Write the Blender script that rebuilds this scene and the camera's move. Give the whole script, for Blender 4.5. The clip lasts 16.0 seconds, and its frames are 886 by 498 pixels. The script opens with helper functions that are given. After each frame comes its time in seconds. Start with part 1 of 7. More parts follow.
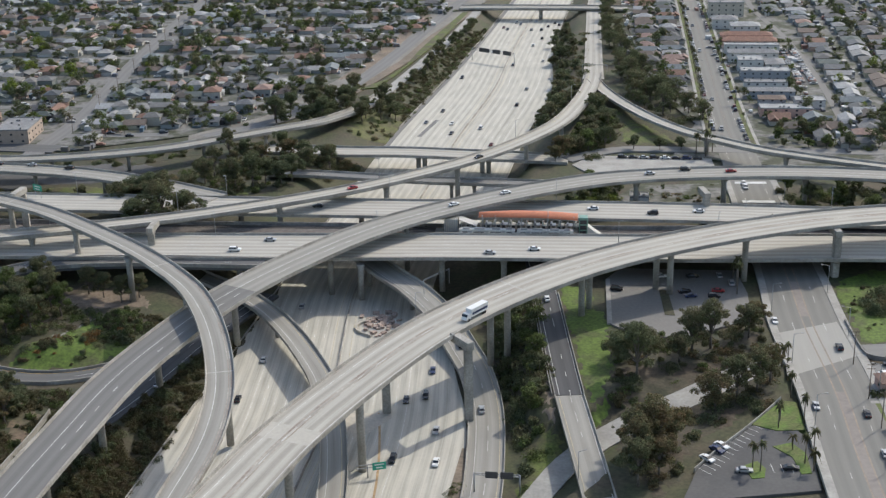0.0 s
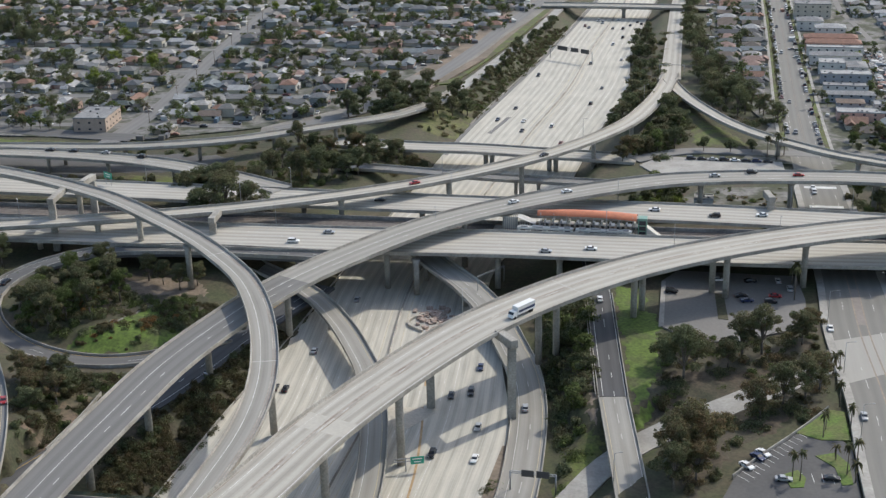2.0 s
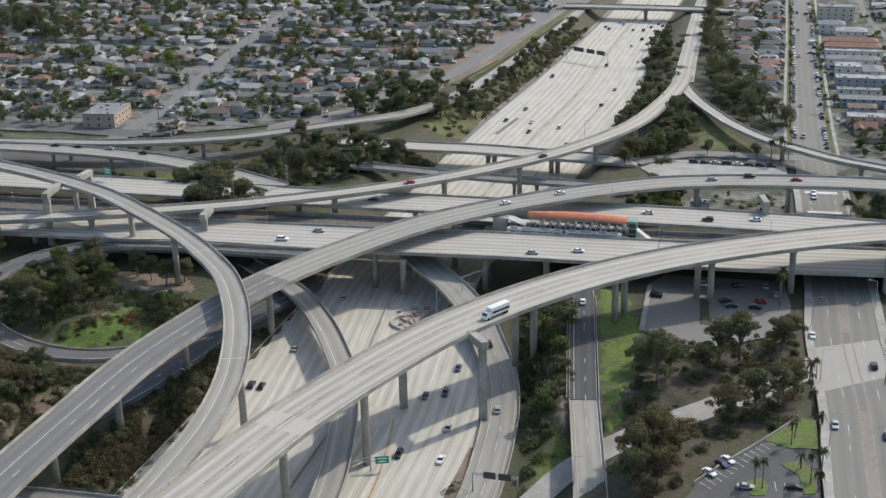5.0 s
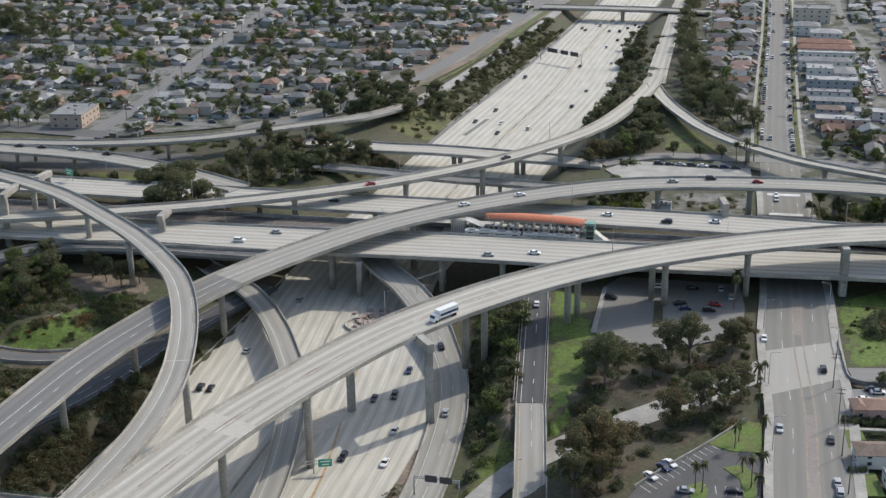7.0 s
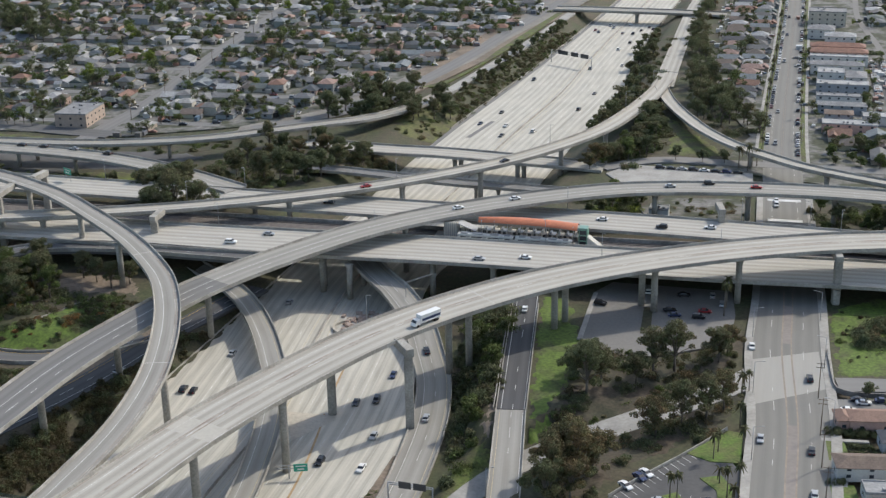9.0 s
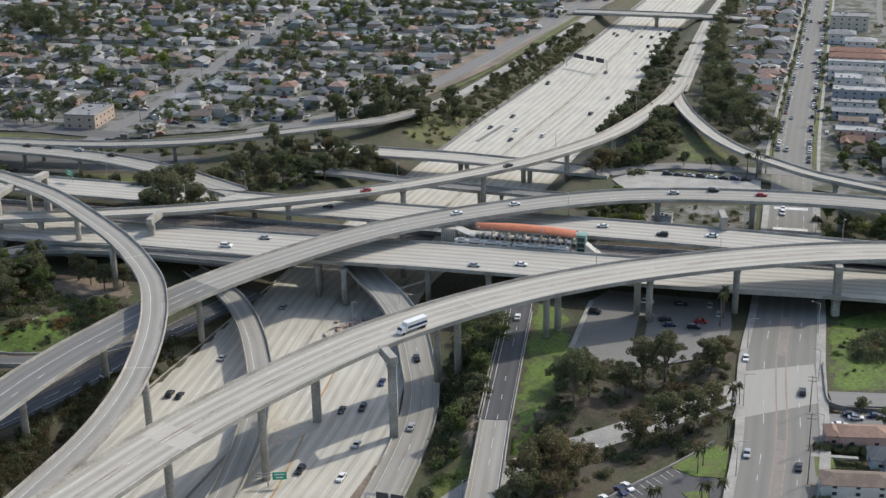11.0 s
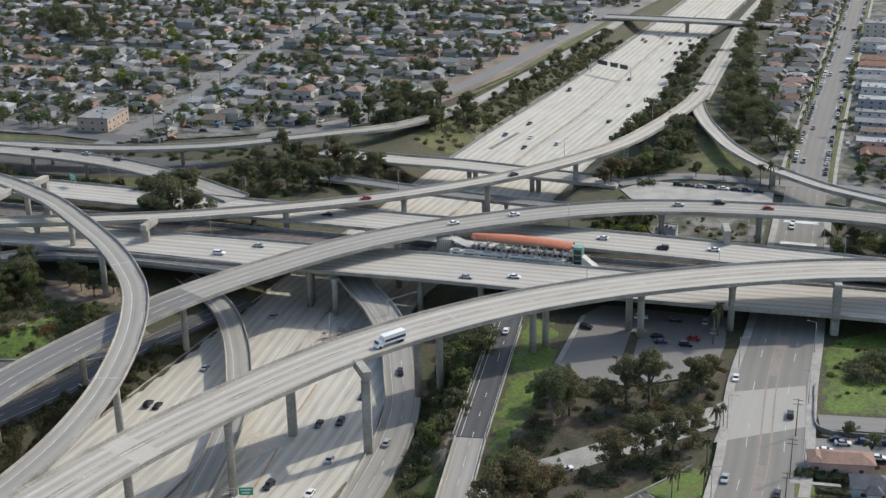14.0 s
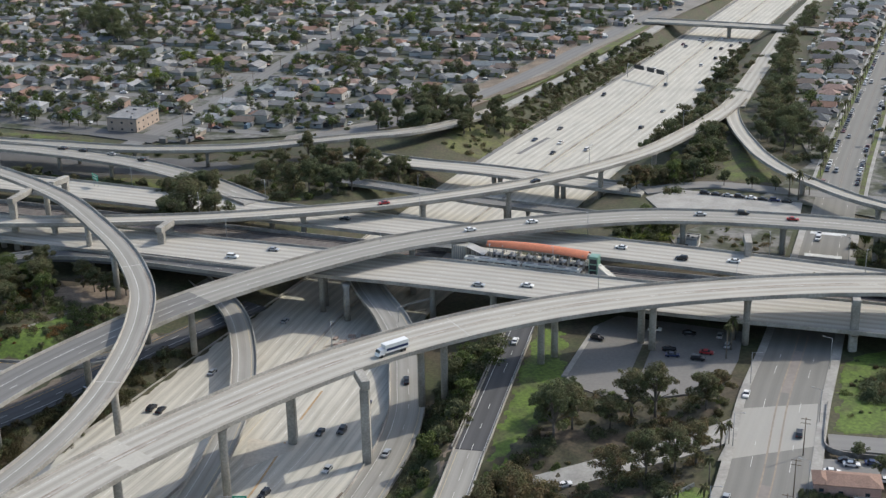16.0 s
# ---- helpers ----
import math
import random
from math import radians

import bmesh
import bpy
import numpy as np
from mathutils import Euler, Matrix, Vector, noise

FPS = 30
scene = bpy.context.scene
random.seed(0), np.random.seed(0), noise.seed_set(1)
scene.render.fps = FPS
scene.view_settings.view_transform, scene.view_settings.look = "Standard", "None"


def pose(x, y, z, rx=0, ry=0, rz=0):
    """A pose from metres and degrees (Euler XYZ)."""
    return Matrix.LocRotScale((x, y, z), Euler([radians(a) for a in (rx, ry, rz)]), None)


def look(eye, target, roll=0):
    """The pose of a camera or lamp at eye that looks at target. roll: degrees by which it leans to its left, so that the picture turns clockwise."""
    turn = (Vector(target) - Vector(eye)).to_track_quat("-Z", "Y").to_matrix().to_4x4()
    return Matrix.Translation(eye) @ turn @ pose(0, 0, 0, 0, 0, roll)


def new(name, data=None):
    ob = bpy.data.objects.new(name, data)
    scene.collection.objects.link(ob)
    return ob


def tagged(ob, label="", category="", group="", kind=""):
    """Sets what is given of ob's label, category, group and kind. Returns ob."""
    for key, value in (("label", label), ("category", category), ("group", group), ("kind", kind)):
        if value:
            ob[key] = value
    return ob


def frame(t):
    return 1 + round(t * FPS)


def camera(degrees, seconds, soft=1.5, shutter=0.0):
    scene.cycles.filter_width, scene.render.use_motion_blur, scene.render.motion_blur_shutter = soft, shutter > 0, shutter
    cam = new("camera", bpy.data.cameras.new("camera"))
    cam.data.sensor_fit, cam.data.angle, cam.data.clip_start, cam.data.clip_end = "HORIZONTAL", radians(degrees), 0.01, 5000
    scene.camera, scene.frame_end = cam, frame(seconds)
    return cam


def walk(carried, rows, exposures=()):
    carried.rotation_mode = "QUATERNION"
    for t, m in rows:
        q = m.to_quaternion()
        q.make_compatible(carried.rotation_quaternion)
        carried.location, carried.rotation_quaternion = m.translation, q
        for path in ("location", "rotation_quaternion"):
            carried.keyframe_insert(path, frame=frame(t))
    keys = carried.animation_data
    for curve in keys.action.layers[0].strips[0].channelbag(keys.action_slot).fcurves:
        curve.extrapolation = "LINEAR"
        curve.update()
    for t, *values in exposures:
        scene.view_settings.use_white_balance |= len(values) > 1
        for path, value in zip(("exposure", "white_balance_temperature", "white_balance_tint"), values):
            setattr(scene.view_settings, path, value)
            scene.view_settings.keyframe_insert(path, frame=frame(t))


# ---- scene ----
import collections

cam = camera(36.63, 16.0, soft=1.4)

# seconds, eye, a point ahead, lean
PATH = [
    (0, (-45.69, -0.01, 187.53), (-3.67, 371.93, 46.48), -1.35),
    (0.5, (-41.89, -0.64, 187.67), (-4.54, 371.72, 46.43), -1.35),
    (1, (-37.90, -1.04, 187.55), (-7.28, 371.90, 46.19), -1.34),
    (1.5, (-34.45, -1.40, 187.52), (-11.54, 372.08, 46.15), -1.29),
    (2, (-31.01, -1.70, 187.29), (-17.30, 372.24, 45.91), -1.29),
    (2.5, (-27.54, -1.63, 186.85), (-23.82, 372.63, 45.71), -1.28),
    (3, (-23.08, -2.15, 186.82), (-24.81, 372.13, 45.70), -1.28),
    (3.5, (-19.40, -1.98, 186.79), (-20.84, 372.30, 45.66), -1.24),
    (4, (-15.52, -1.88, 186.78), (-16.73, 372.40, 45.65), -1.22),
    (6.5, (3.94, -0.54, 186.28), (3.92, 373.81, 45.34), -1.13),
    (7, (7.81, 0.00, 186.23), (7.81, 374.34, 45.28), -1.07),
    (7.5, (11.56, 0.56, 186.11), (10.10, 374.95, 45.27), -1.07),
    (8, (15.65, 1.52, 186.06), (11.35, 375.89, 45.25), -1.09),
    (8.5, (19.53, 2.45, 186.03), (12.59, 376.80, 45.28), -1.07),
    (9, (23.20, 3.49, 186.10), (13.70, 377.78, 45.33), -1.05),
    (11.5, (42.01, 11.28, 185.46), (18.89, 385.26, 45.45), -1.08),
    (12, (45.75, 12.96, 185.52), (19.90, 386.80, 45.62), -1.10),
    (12.5, (49.54, 14.84, 185.48), (21.01, 388.53, 45.68), -1.12),
    (13, (53.29, 16.79, 185.27), (22.11, 390.34, 45.67), -1.14),
    (13.5, (56.87, 18.93, 185.03), (23.10, 392.32, 45.61), -1.16),
    (14, (60.84, 20.83, 184.80), (23.77, 393.99, 45.60), -1.18),
    (14.5, (64.27, 22.79, 184.72), (21.63, 395.41, 45.65), -1.16),
    (15, (67.98, 24.65, 184.71), (16.62, 396.22, 45.78), -1.15),
    (15.5, (72.21, 27.11, 184.53), (18.23, 398.35, 45.74), -1.18),
    (16, (75.80, 29.24, 184.47), (21.87, 400.53, 45.79), -1.19),
]
walk(cam, [(t, look(eye, ahead, lean)) for t, eye, ahead, lean in PATH], [(0.0, 0.0), (16.0, 0.0)])

# ---- light ----
SUN_AZ = (0.80, 0.60)      # towards the sun, on the ground
SUN_EL = radians(43)
world = bpy.data.worlds.new("sky")
scene.world = world
world.use_nodes = True
wn = world.node_tree.nodes
sky = wn.new("ShaderNodeTexSky")
sky.sky_type = "NISHITA"
sky.sun_disc = False
sky.sun_elevation = SUN_EL
sky.sun_rotation = math.atan2(SUN_AZ[0], SUN_AZ[1])
sky.air_density, sky.dust_density = 1.25, 2.2
wn["Background"].inputs["Strength"].default_value = 0.188
world.node_tree.links.new(sky.outputs["Color"], wn["Background"].inputs["Color"])
sun_data = bpy.data.lights.new("sun", "SUN")
sun_data.energy, sun_data.angle, sun_data.color = 2.75, radians(0.6), (1.0, 0.955, 0.85)
sun = new("sun", sun_data)
sun.matrix_world = look((SUN_AZ[0] * 400, SUN_AZ[1] * 400, 400 * math.tan(SUN_EL)), (0, 0, 0))

# ---- materials ----


def material(name, colour, rough=0.85, metal=0.0, vary=0.25, scale=0.4, fine=3.0, tint=None, per_object=0.0, per_island=0.0, bump=0.0, uv=None, stops=None):
    """A surface with two scales of variation; tint is a second colour mixed in by the larger one. uv: stretch across, along."""
    m = bpy.data.materials.new(name)
    m.use_nodes = True
    nt = m.node_tree
    n, ln = nt.nodes, nt.links
    bsdf = n["Principled BSDF"]
    bsdf.inputs["Roughness"].default_value = rough
    bsdf.inputs["Metallic"].default_value = metal
    co = n.new("ShaderNodeTexCoord")
    src = co.outputs["Object"]
    if uv:
        mp = n.new("ShaderNodeMapping")
        mp.inputs["Scale"].default_value = (uv[0], uv[1], 1)
        ln.new(co.outputs["UV"], mp.inputs["Vector"])
        src = mp.outputs["Vector"]
    big = n.new("ShaderNodeTexNoise")
    big.inputs["Scale"].default_value, big.inputs["Detail"].default_value = scale, 4
    small = n.new("ShaderNodeTexNoise")
    small.inputs["Scale"].default_value, small.inputs["Detail"].default_value = fine, 3
    ln.new(src, big.inputs["Vector"])
    ln.new(src, small.inputs["Vector"])
    second = tint or tuple(c * (1 - vary) for c in colour)
    ramp = n.new("ShaderNodeValToRGB")
    ramp.color_ramp.elements[0].position, ramp.color_ramp.elements[1].position = stops or (0.36, 0.64)
    ramp.color_ramp.elements[0].color, ramp.color_ramp.elements[1].color = (*second, 1), (*colour, 1)
    ln.new(big.outputs["Fac"], ramp.inputs["Fac"])
    lo = n.new("ShaderNodeMapRange")
    lo.inputs["From Min"].default_value, lo.inputs["From Max"].default_value = 0.3, 0.7
    lo.inputs["To Min"].default_value, lo.inputs["To Max"].default_value = 1 - vary, 1 + vary * 0.6
    ln.new(small.outputs["Fac"], lo.inputs["Value"])
    mul = n.new("ShaderNodeVectorMath")
    mul.operation = "SCALE"
    ln.new(ramp.outputs["Color"], mul.inputs[0])
    ln.new(lo.outputs["Result"], mul.inputs["Scale"])
    out = mul.outputs["Vector"]
    if per_object or per_island:
        if per_object:
            info, amount = n.new("ShaderNodeObjectInfo"), per_object
        else:
            info, amount = n.new("ShaderNodeNewGeometry"), per_island
        r = n.new("ShaderNodeMapRange")
        r.inputs["To Min"].default_value, r.inputs["To Max"].default_value = 1 - amount, 1 + amount
        ln.new(info.outputs["Random" if per_object else "Random Per Island"], r.inputs["Value"])
        mul2 = n.new("ShaderNodeVectorMath")
        mul2.operation = "SCALE"
        ln.new(out, mul2.inputs[0])
        ln.new(r.outputs["Result"], mul2.inputs["Scale"])
        out = mul2.outputs["Vector"]
    ln.new(out, bsdf.inputs["Base Color"])
    if bump:
        b = n.new("ShaderNodeBump")
        b.inputs["Strength"].default_value, b.inputs["Distance"].default_value = bump, 0.05
        ln.new(small.outputs["Fac"], b.inputs["Height"])
        ln.new(b.outputs["Normal"], bsdf.inputs["Normal"])
    return m


def road_material(name, colour, dark, lane=3.66, shift=0.0, wear=0.5, oil=1.9, mirror=False):
    """Paving along the UV: x across in metres, y along in metres. Lanes carry a darker oil line and long tyre streaks; slabs have joints."""
    m = bpy.data.materials.new(name)
    m.use_nodes = True
    nt = m.node_tree
    n, ln = nt.nodes, nt.links
    bsdf = n["Principled BSDF"]
    bsdf.inputs["Roughness"].default_value = 0.85
    co = n.new("ShaderNodeTexCoord")

    def noise_tex(sx, sy, detail=4):
        mp = n.new("ShaderNodeMapping")
        mp.inputs["Scale"].default_value = (sx, sy, 1)
        ln.new(co.outputs["UV"], mp.inputs["Vector"])
        t = n.new("ShaderNodeTexNoise")
        t.inputs["Scale"].default_value, t.inputs["Detail"].default_value = 1.0, detail
        ln.new(mp.outputs["Vector"], t.inputs["Vector"])
        return t.outputs["Fac"]

    def maths(op, a, b):
        k = n.new("ShaderNodeMath")
        k.operation = op
        for i, v in enumerate((a, b)):
            if isinstance(v, (int, float)):
                k.inputs[i].default_value = v
            else:
                ln.new(v, k.inputs[i])
        return k.outputs[0]

    sep = n.new("ShaderNodeSeparateXYZ")
    ln.new(co.outputs["UV"], sep.inputs[0])
    across = maths("ADD", maths("ABSOLUTE", sep.outputs["X"], 0) if mirror else sep.outputs["X"], shift)
    phase = maths("MULTIPLY", across, 2 * math.pi / lane)
    band = maths("MULTIPLY", maths("ADD", maths("COSINE", phase, 0), 1), 0.5)
    streak = noise_tex(1.5, 0.011)
    fine = noise_tex(2.4, 0.05)
    slab = noise_tex(0.27, 0.06, 1)
    grain = noise_tex(0.9, 0.9)
    wide = noise_tex(0.22, 0.006)
    f = maths("MULTIPLY", maths("MULTIPLY", band, wide), wear * oil)
    f = maths("ADD", f, maths("MULTIPLY", maths("SUBTRACT", streak, 0.5), wear * 1.6))
    f = maths("ADD", f, maths("MULTIPLY", maths("SUBTRACT", fine, 0.5), wear * 0.9))
    f = maths("ADD", f, maths("MULTIPLY", maths("SUBTRACT", slab, 0.5), wear * 1.0))
    f = maths("ADD", f, maths("MULTIPLY", maths("SUBTRACT", grain, 0.5), 0.25))
    f = maths("ADD", f, 0.12)
    clamp = n.new("ShaderNodeClamp")
    ln.new(f, clamp.inputs["Value"])
    mix = n.new("ShaderNodeMixRGB")
    mix.inputs["Color1"].default_value, mix.inputs["Color2"].default_value = (*colour, 1), (*dark, 1)
    ln.new(clamp.outputs[0], mix.inputs["Fac"])
    ln.new(mix.outputs["Color"], bsdf.inputs["Base Color"])
    return m


ROAD_SUNK = road_material("freeway_concrete_paving", (0.53, 0.503, 0.435), (0.20, 0.188, 0.163), wear=0.56, oil=0.95, shift=-1.37, mirror=True)
ROAD_CARR = road_material("carriageway_concrete", (0.46, 0.435, 0.385), (0.20, 0.19, 0.17), wear=0.42)
ROAD_OLD = road_material("old_grey_concrete_deck", (0.32, 0.306, 0.275), (0.18, 0.17, 0.15), wear=0.42)
ROAD_WORN = road_material("dark_grey_paving", (0.182, 0.178, 0.17), (0.115, 0.111, 0.104), wear=0.42)
ROAD_LOOP = road_material("weathered_dark_asphalt", (0.125, 0.123, 0.12), (0.07, 0.069, 0.068), wear=0.3)
ROAD_DECK = road_material("concrete_deck_paving", (0.452, 0.427, 0.376), (0.22, 0.203, 0.172), wear=0.44)
ROAD_GREY = road_material("worn_asphalt", (0.195, 0.19, 0.182), (0.12, 0.117, 0.113), wear=0.32)
ROAD_PALM = road_material("pale_city_asphalt", (0.207, 0.2, 0.181), (0.135, 0.13, 0.118), wear=0.34)
ROAD_SLAB = road_material("street_bridge_concrete", (0.335, 0.323, 0.293), (0.255, 0.243, 0.22), wear=0.26, oil=0.5)
ROAD_STREET = road_material("city_asphalt", (0.21, 0.205, 0.195), (0.145, 0.14, 0.135), wear=0.22)
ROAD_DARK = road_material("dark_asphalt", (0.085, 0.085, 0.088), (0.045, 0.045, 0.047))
CONCRETE = material("weathered_concrete", (0.40, 0.38, 0.342), vary=0.22, scale=0.12, fine=1.5, tint=(0.26, 0.243, 0.215))
CONCRETE_DARK = material("stained_concrete", (0.30, 0.285, 0.265), vary=0.25, scale=0.15, fine=1.2, tint=(0.17, 0.16, 0.15))
WHITE_LINE = material("white_road_paint", (0.72, 0.72, 0.70), vary=0.25, scale=0.3, fine=2.0)
WORN_LINE = material("worn_white_paint", (0.64, 0.635, 0.61), vary=0.3, scale=0.25, fine=1.6, tint=(0.50, 0.48, 0.44), stops=(0.38, 0.6))
FADED_LINE = material("faded_yellow_paint", (0.56, 0.48, 0.31), vary=0.25, scale=0.3, fine=2.0)
YELLOW_LINE = material("yellow_road_paint", (0.62, 0.40, 0.10), vary=0.25, scale=0.3, fine=2.0)
GRASS = material("rough_grass", (0.054, 0.063, 0.025), vary=0.4, scale=0.06, fine=0.8, tint=(0.075, 0.06, 0.037))
IVY = material("dark_ground_cover", (0.046, 0.052, 0.024), vary=0.45, scale=0.1, fine=1.1, tint=(0.07, 0.055, 0.033))
SCRUB = material("dry_scrub", (0.048, 0.05, 0.026), vary=0.45, scale=0.1, fine=1.1, tint=(0.078, 0.058, 0.038))
DIRT = material("bare_earth", (0.225, 0.175, 0.13), vary=0.3, scale=0.08, fine=0.9, tint=(0.15, 0.12, 0.09))
PAVEMENT = material("pavement_concrete", (0.375, 0.36, 0.33), vary=0.14, scale=0.12, fine=1.0, tint=(0.28, 0.268, 0.245))

# ---- mesh helpers ----


def mesh_object(name, verts, faces, mats, parent=None, label="", uvs=None, mat_index=None, smooth=False):
    me = bpy.data.meshes.new(name)
    me.from_pydata([tuple(v) for v in verts], [], [tuple(f) for f in faces])
    for mt in mats if isinstance(mats, (list, tuple)) else [mats]:
        me.materials.append(mt)
    if uvs is not None:
        layer = me.uv_layers.new(name="UVMap")
        idx = np.zeros(len(me.loops), dtype=np.int32)
        me.loops.foreach_get("vertex_index", idx)
        layer.data.foreach_set("uv", np.asarray(uvs, dtype=np.float32)[idx].ravel())
    if mat_index is not None:
        me.polygons.foreach_set("material_index", np.asarray(mat_index, dtype=np.int32))
    if smooth:
        me.polygons.foreach_set("use_smooth", [True] * len(me.polygons))
    me.update()
    ob = new(name, me)
    if parent is not None:
        ob.parent = parent
    if label:
        ob["label"] = label
    return ob


def part(name, bm, mat, parent, label=""):
    me = bpy.data.meshes.new(name)
    bm.to_mesh(me)
    bm.free()
    for mt in mat if isinstance(mat, (list, tuple)) else [mat]:
        me.materials.append(mt)
    ob = new(name, me)
    ob.parent = parent
    if label:
        ob["label"] = label
    return ob


def empty(name, m, label, category, group="", kind=""):
    ob = new(name)
    ob.matrix_world = m
    return tagged(ob, label, category, group, kind)


def add_box(bm, x0, y0, z0, x1, y1, z1, mi=0, m=None):
    vs = [bm.verts.new((x, y, z)) for z in (z0, z1) for x, y in ((x0, y0), (x1, y0), (x1, y1), (x0, y1))]
    for f in ((3, 2, 1, 0), (4, 5, 6, 7), (0, 1, 5, 4), (1, 2, 6, 5), (2, 3, 7, 6), (3, 0, 4, 7)):
        bm.faces.new([vs[i] for i in f]).material_index = mi
    if m is not None:
        bmesh.ops.transform(bm, matrix=m, verts=vs)
    return vs


def add_tube(bm, a, b, r0, r1, sides=8, mi=0, cap=True):
    a, b = Vector(a), Vector(b)
    q = (b - a).to_track_quat("Z", "Y")
    rings = []
    for p, r in ((a, r0), (b, r1)):
        rings.append([bm.verts.new(p + q @ Vector((r * math.cos(2 * math.pi * i / sides), r * math.sin(2 * math.pi * i / sides), 0))) for i in range(sides)])
    for i in range(sides):
        f = bm.faces.new((rings[0][i], rings[0][(i + 1) % sides], rings[1][(i + 1) % sides], rings[1][i]))
        f.material_index, f.smooth = mi, True
    if cap:
        bm.faces.new(rings[1]).material_index = mi
        bm.faces.new(rings[0][::-1]).material_index = mi
    return rings


def spline(points, step=4.0):
    """A smooth line through the points (any number of columns), sampled about every step metres on the ground."""
    p = np.array(points, float)
    if len(p) == 2:
        k = max(2, int(np.hypot(*(p[1] - p[0])[:2]) / step) + 1)
        return p[0] + (p[1] - p[0]) * np.linspace(0, 1, k)[:, None]
    ext = np.vstack([2 * p[0] - p[1], p, 2 * p[-1] - p[-2]])
    out = []
    for i in range(1, len(ext) - 2):
        a, b, c, d = ext[i - 1], ext[i], ext[i + 1], ext[i + 2]
        k = max(2, int(np.hypot(*(c - b)[:2]) / step))
        # centripetal, so that uneven points give no loops
        t0, t1 = 0.0, np.hypot(*(b - a)[:2]) ** 0.5
        t2 = t1 + np.hypot(*(c - b)[:2]) ** 0.5
        t3 = t2 + np.hypot(*(d - c)[:2]) ** 0.5
        for s in np.arange(k) / k:
            t = t1 + (t2 - t1) * s
            a1 = a + (b - a) * (t - t0) / (t1 - t0)
            a2 = b + (c - b) * (t - t1) / (t2 - t1)
            a3 = c + (d - c) * (t - t2) / (t3 - t2)
            b1 = a1 + (a2 - a1) * (t - t0) / (t2 - t0)
            b2 = a2 + (a3 - a2) * (t - t1) / (t3 - t1)
            out.append(b1 + (b2 - b1) * (t - t1) / (t2 - t1))
    out.append(p[-1])
    return np.array(out)


def rails(line):
    """For a sampled line: unit normals to its left on the ground, and the distance along it."""
    d = np.gradient(line[:, :2], axis=0)
    d /= np.linalg.norm(d, axis=1)[:, None]
    n = np.stack([-d[:, 1], d[:, 0]], 1)
    s = np.r_[0, np.cumsum(np.hypot(*np.diff(line[:, :2], axis=0).T))]
    return n, s


def sweep(line, profile, closed=True, a=None, b=None):
    """Verts, faces, uvs of a profile of (offset to the left, height), or a function of the row, swept along a line."""
    n, s = rails(line)
    rows = range(len(line)) if a is None else [i for i in range(len(line)) if a <= s[i] <= b]
    verts, uvs, faces = [], [], []
    k = 0
    for j, i in enumerate(rows):
        prof = profile(i) if callable(profile) else profile
        k = len(prof)
        for o, z in prof:
            verts.append((line[i, 0] + n[i, 0] * o, line[i, 1] + n[i, 1] * o, line[i, 2] + z))
            uvs.append((o, s[i]))
        if j:
            for c in range(k if closed else k - 1):
                e = (c + 1) % k
                faces.append(((j - 1) * k + c, (j - 1) * k + e, j * k + e, j * k + c))
    if closed and len(rows) > 1:
        faces.append(tuple(range(k))[::-1])
        faces.append(tuple(range(len(verts) - k, len(verts))))
    return verts, faces, uvs


def join(sets):
    verts, faces, uvs = [], [], []
    for v, f, u in sets:
        o = len(verts)
        verts += v
        uvs += u
        faces += [tuple(i + o for i in q) for q in f]
    return verts, faces, uvs


def stripe(line, offset, width=0.16, lift=0.03, dash=None, a=0.0, b=1e9):
    """A painted line; dash: (length, gap)."""
    n, s = rails(line)
    off = offset if callable(offset) else (lambda i: offset)
    fine = np.arange(max(a, 0), min(b, s[-1]), 3.05)
    sets = []
    oi = np.array([off(i) for i in range(len(line))])
    cx = np.interp(fine, s, line[:, 0] + n[:, 0] * oi)
    cy = np.interp(fine, s, line[:, 1] + n[:, 1] * oi)
    cz = np.interp(fine, s, line[:, 2]) + lift
    nx, ny = np.interp(fine, s, n[:, 0]), np.interp(fine, s, n[:, 1])
    verts, faces, uvs = [], [], []
    for i in range(len(fine) - 1):
        if dash and (fine[i] % (dash[0] + dash[1])) >= dash[0]:
            continue
        o = len(verts)
        for j in (i, i + 1):
            for w in (-width / 2, width / 2):
                verts.append((cx[j] + nx[j] * w, cy[j] + ny[j] * w, cz[j]))
                uvs.append((w, fine[j]))
        faces.append((o, o + 2, o + 3, o + 1))
    return verts, faces, uvs

# ---- the ground: one sheet, with the sunken freeway cut into it ----
FLOOR = [(150, -11.0), (330, -10.5), (420, -10.0), (500, -9.0), (600, -7.5), (1400, -7.0)]
EDGE_L = [(150, -155.0), (326, -101.0), (405, -78.0), (490, -53.0), (673, 3.3), (727, 22.5), (784, 43.0), (850, 66.0), (877, 75.5), (1004, 117.0), (1400, 242.0)]
EDGE_R = [(150, -8.0), (330, 12.0), (376, 18.0), (410, 17.0), (470, 16.0), (530, 32.0), (600, 55.0), (673, 76.0), (780, 112.0), (866, 130.0), (1004, 168.0), (1400, 285.0)]
RISE_L = [(150, 80.0), (400, 75.0), (470, 45.0), (560, 30.0), (700, 24.0), (790, 17.0), (1400, 14.0)]
RISE_R = [(150, 16.0), (330, 16.0), (450, 22.0), (520, 14.0), (1400, 14.0)]


def table(rows, y):
    return float(np.interp(y, [r[0] for r in rows], [r[1] for r in rows]))


GRADE = np.zeros((0, 4))      # x, y, height and half width of the roads that lie on the ground


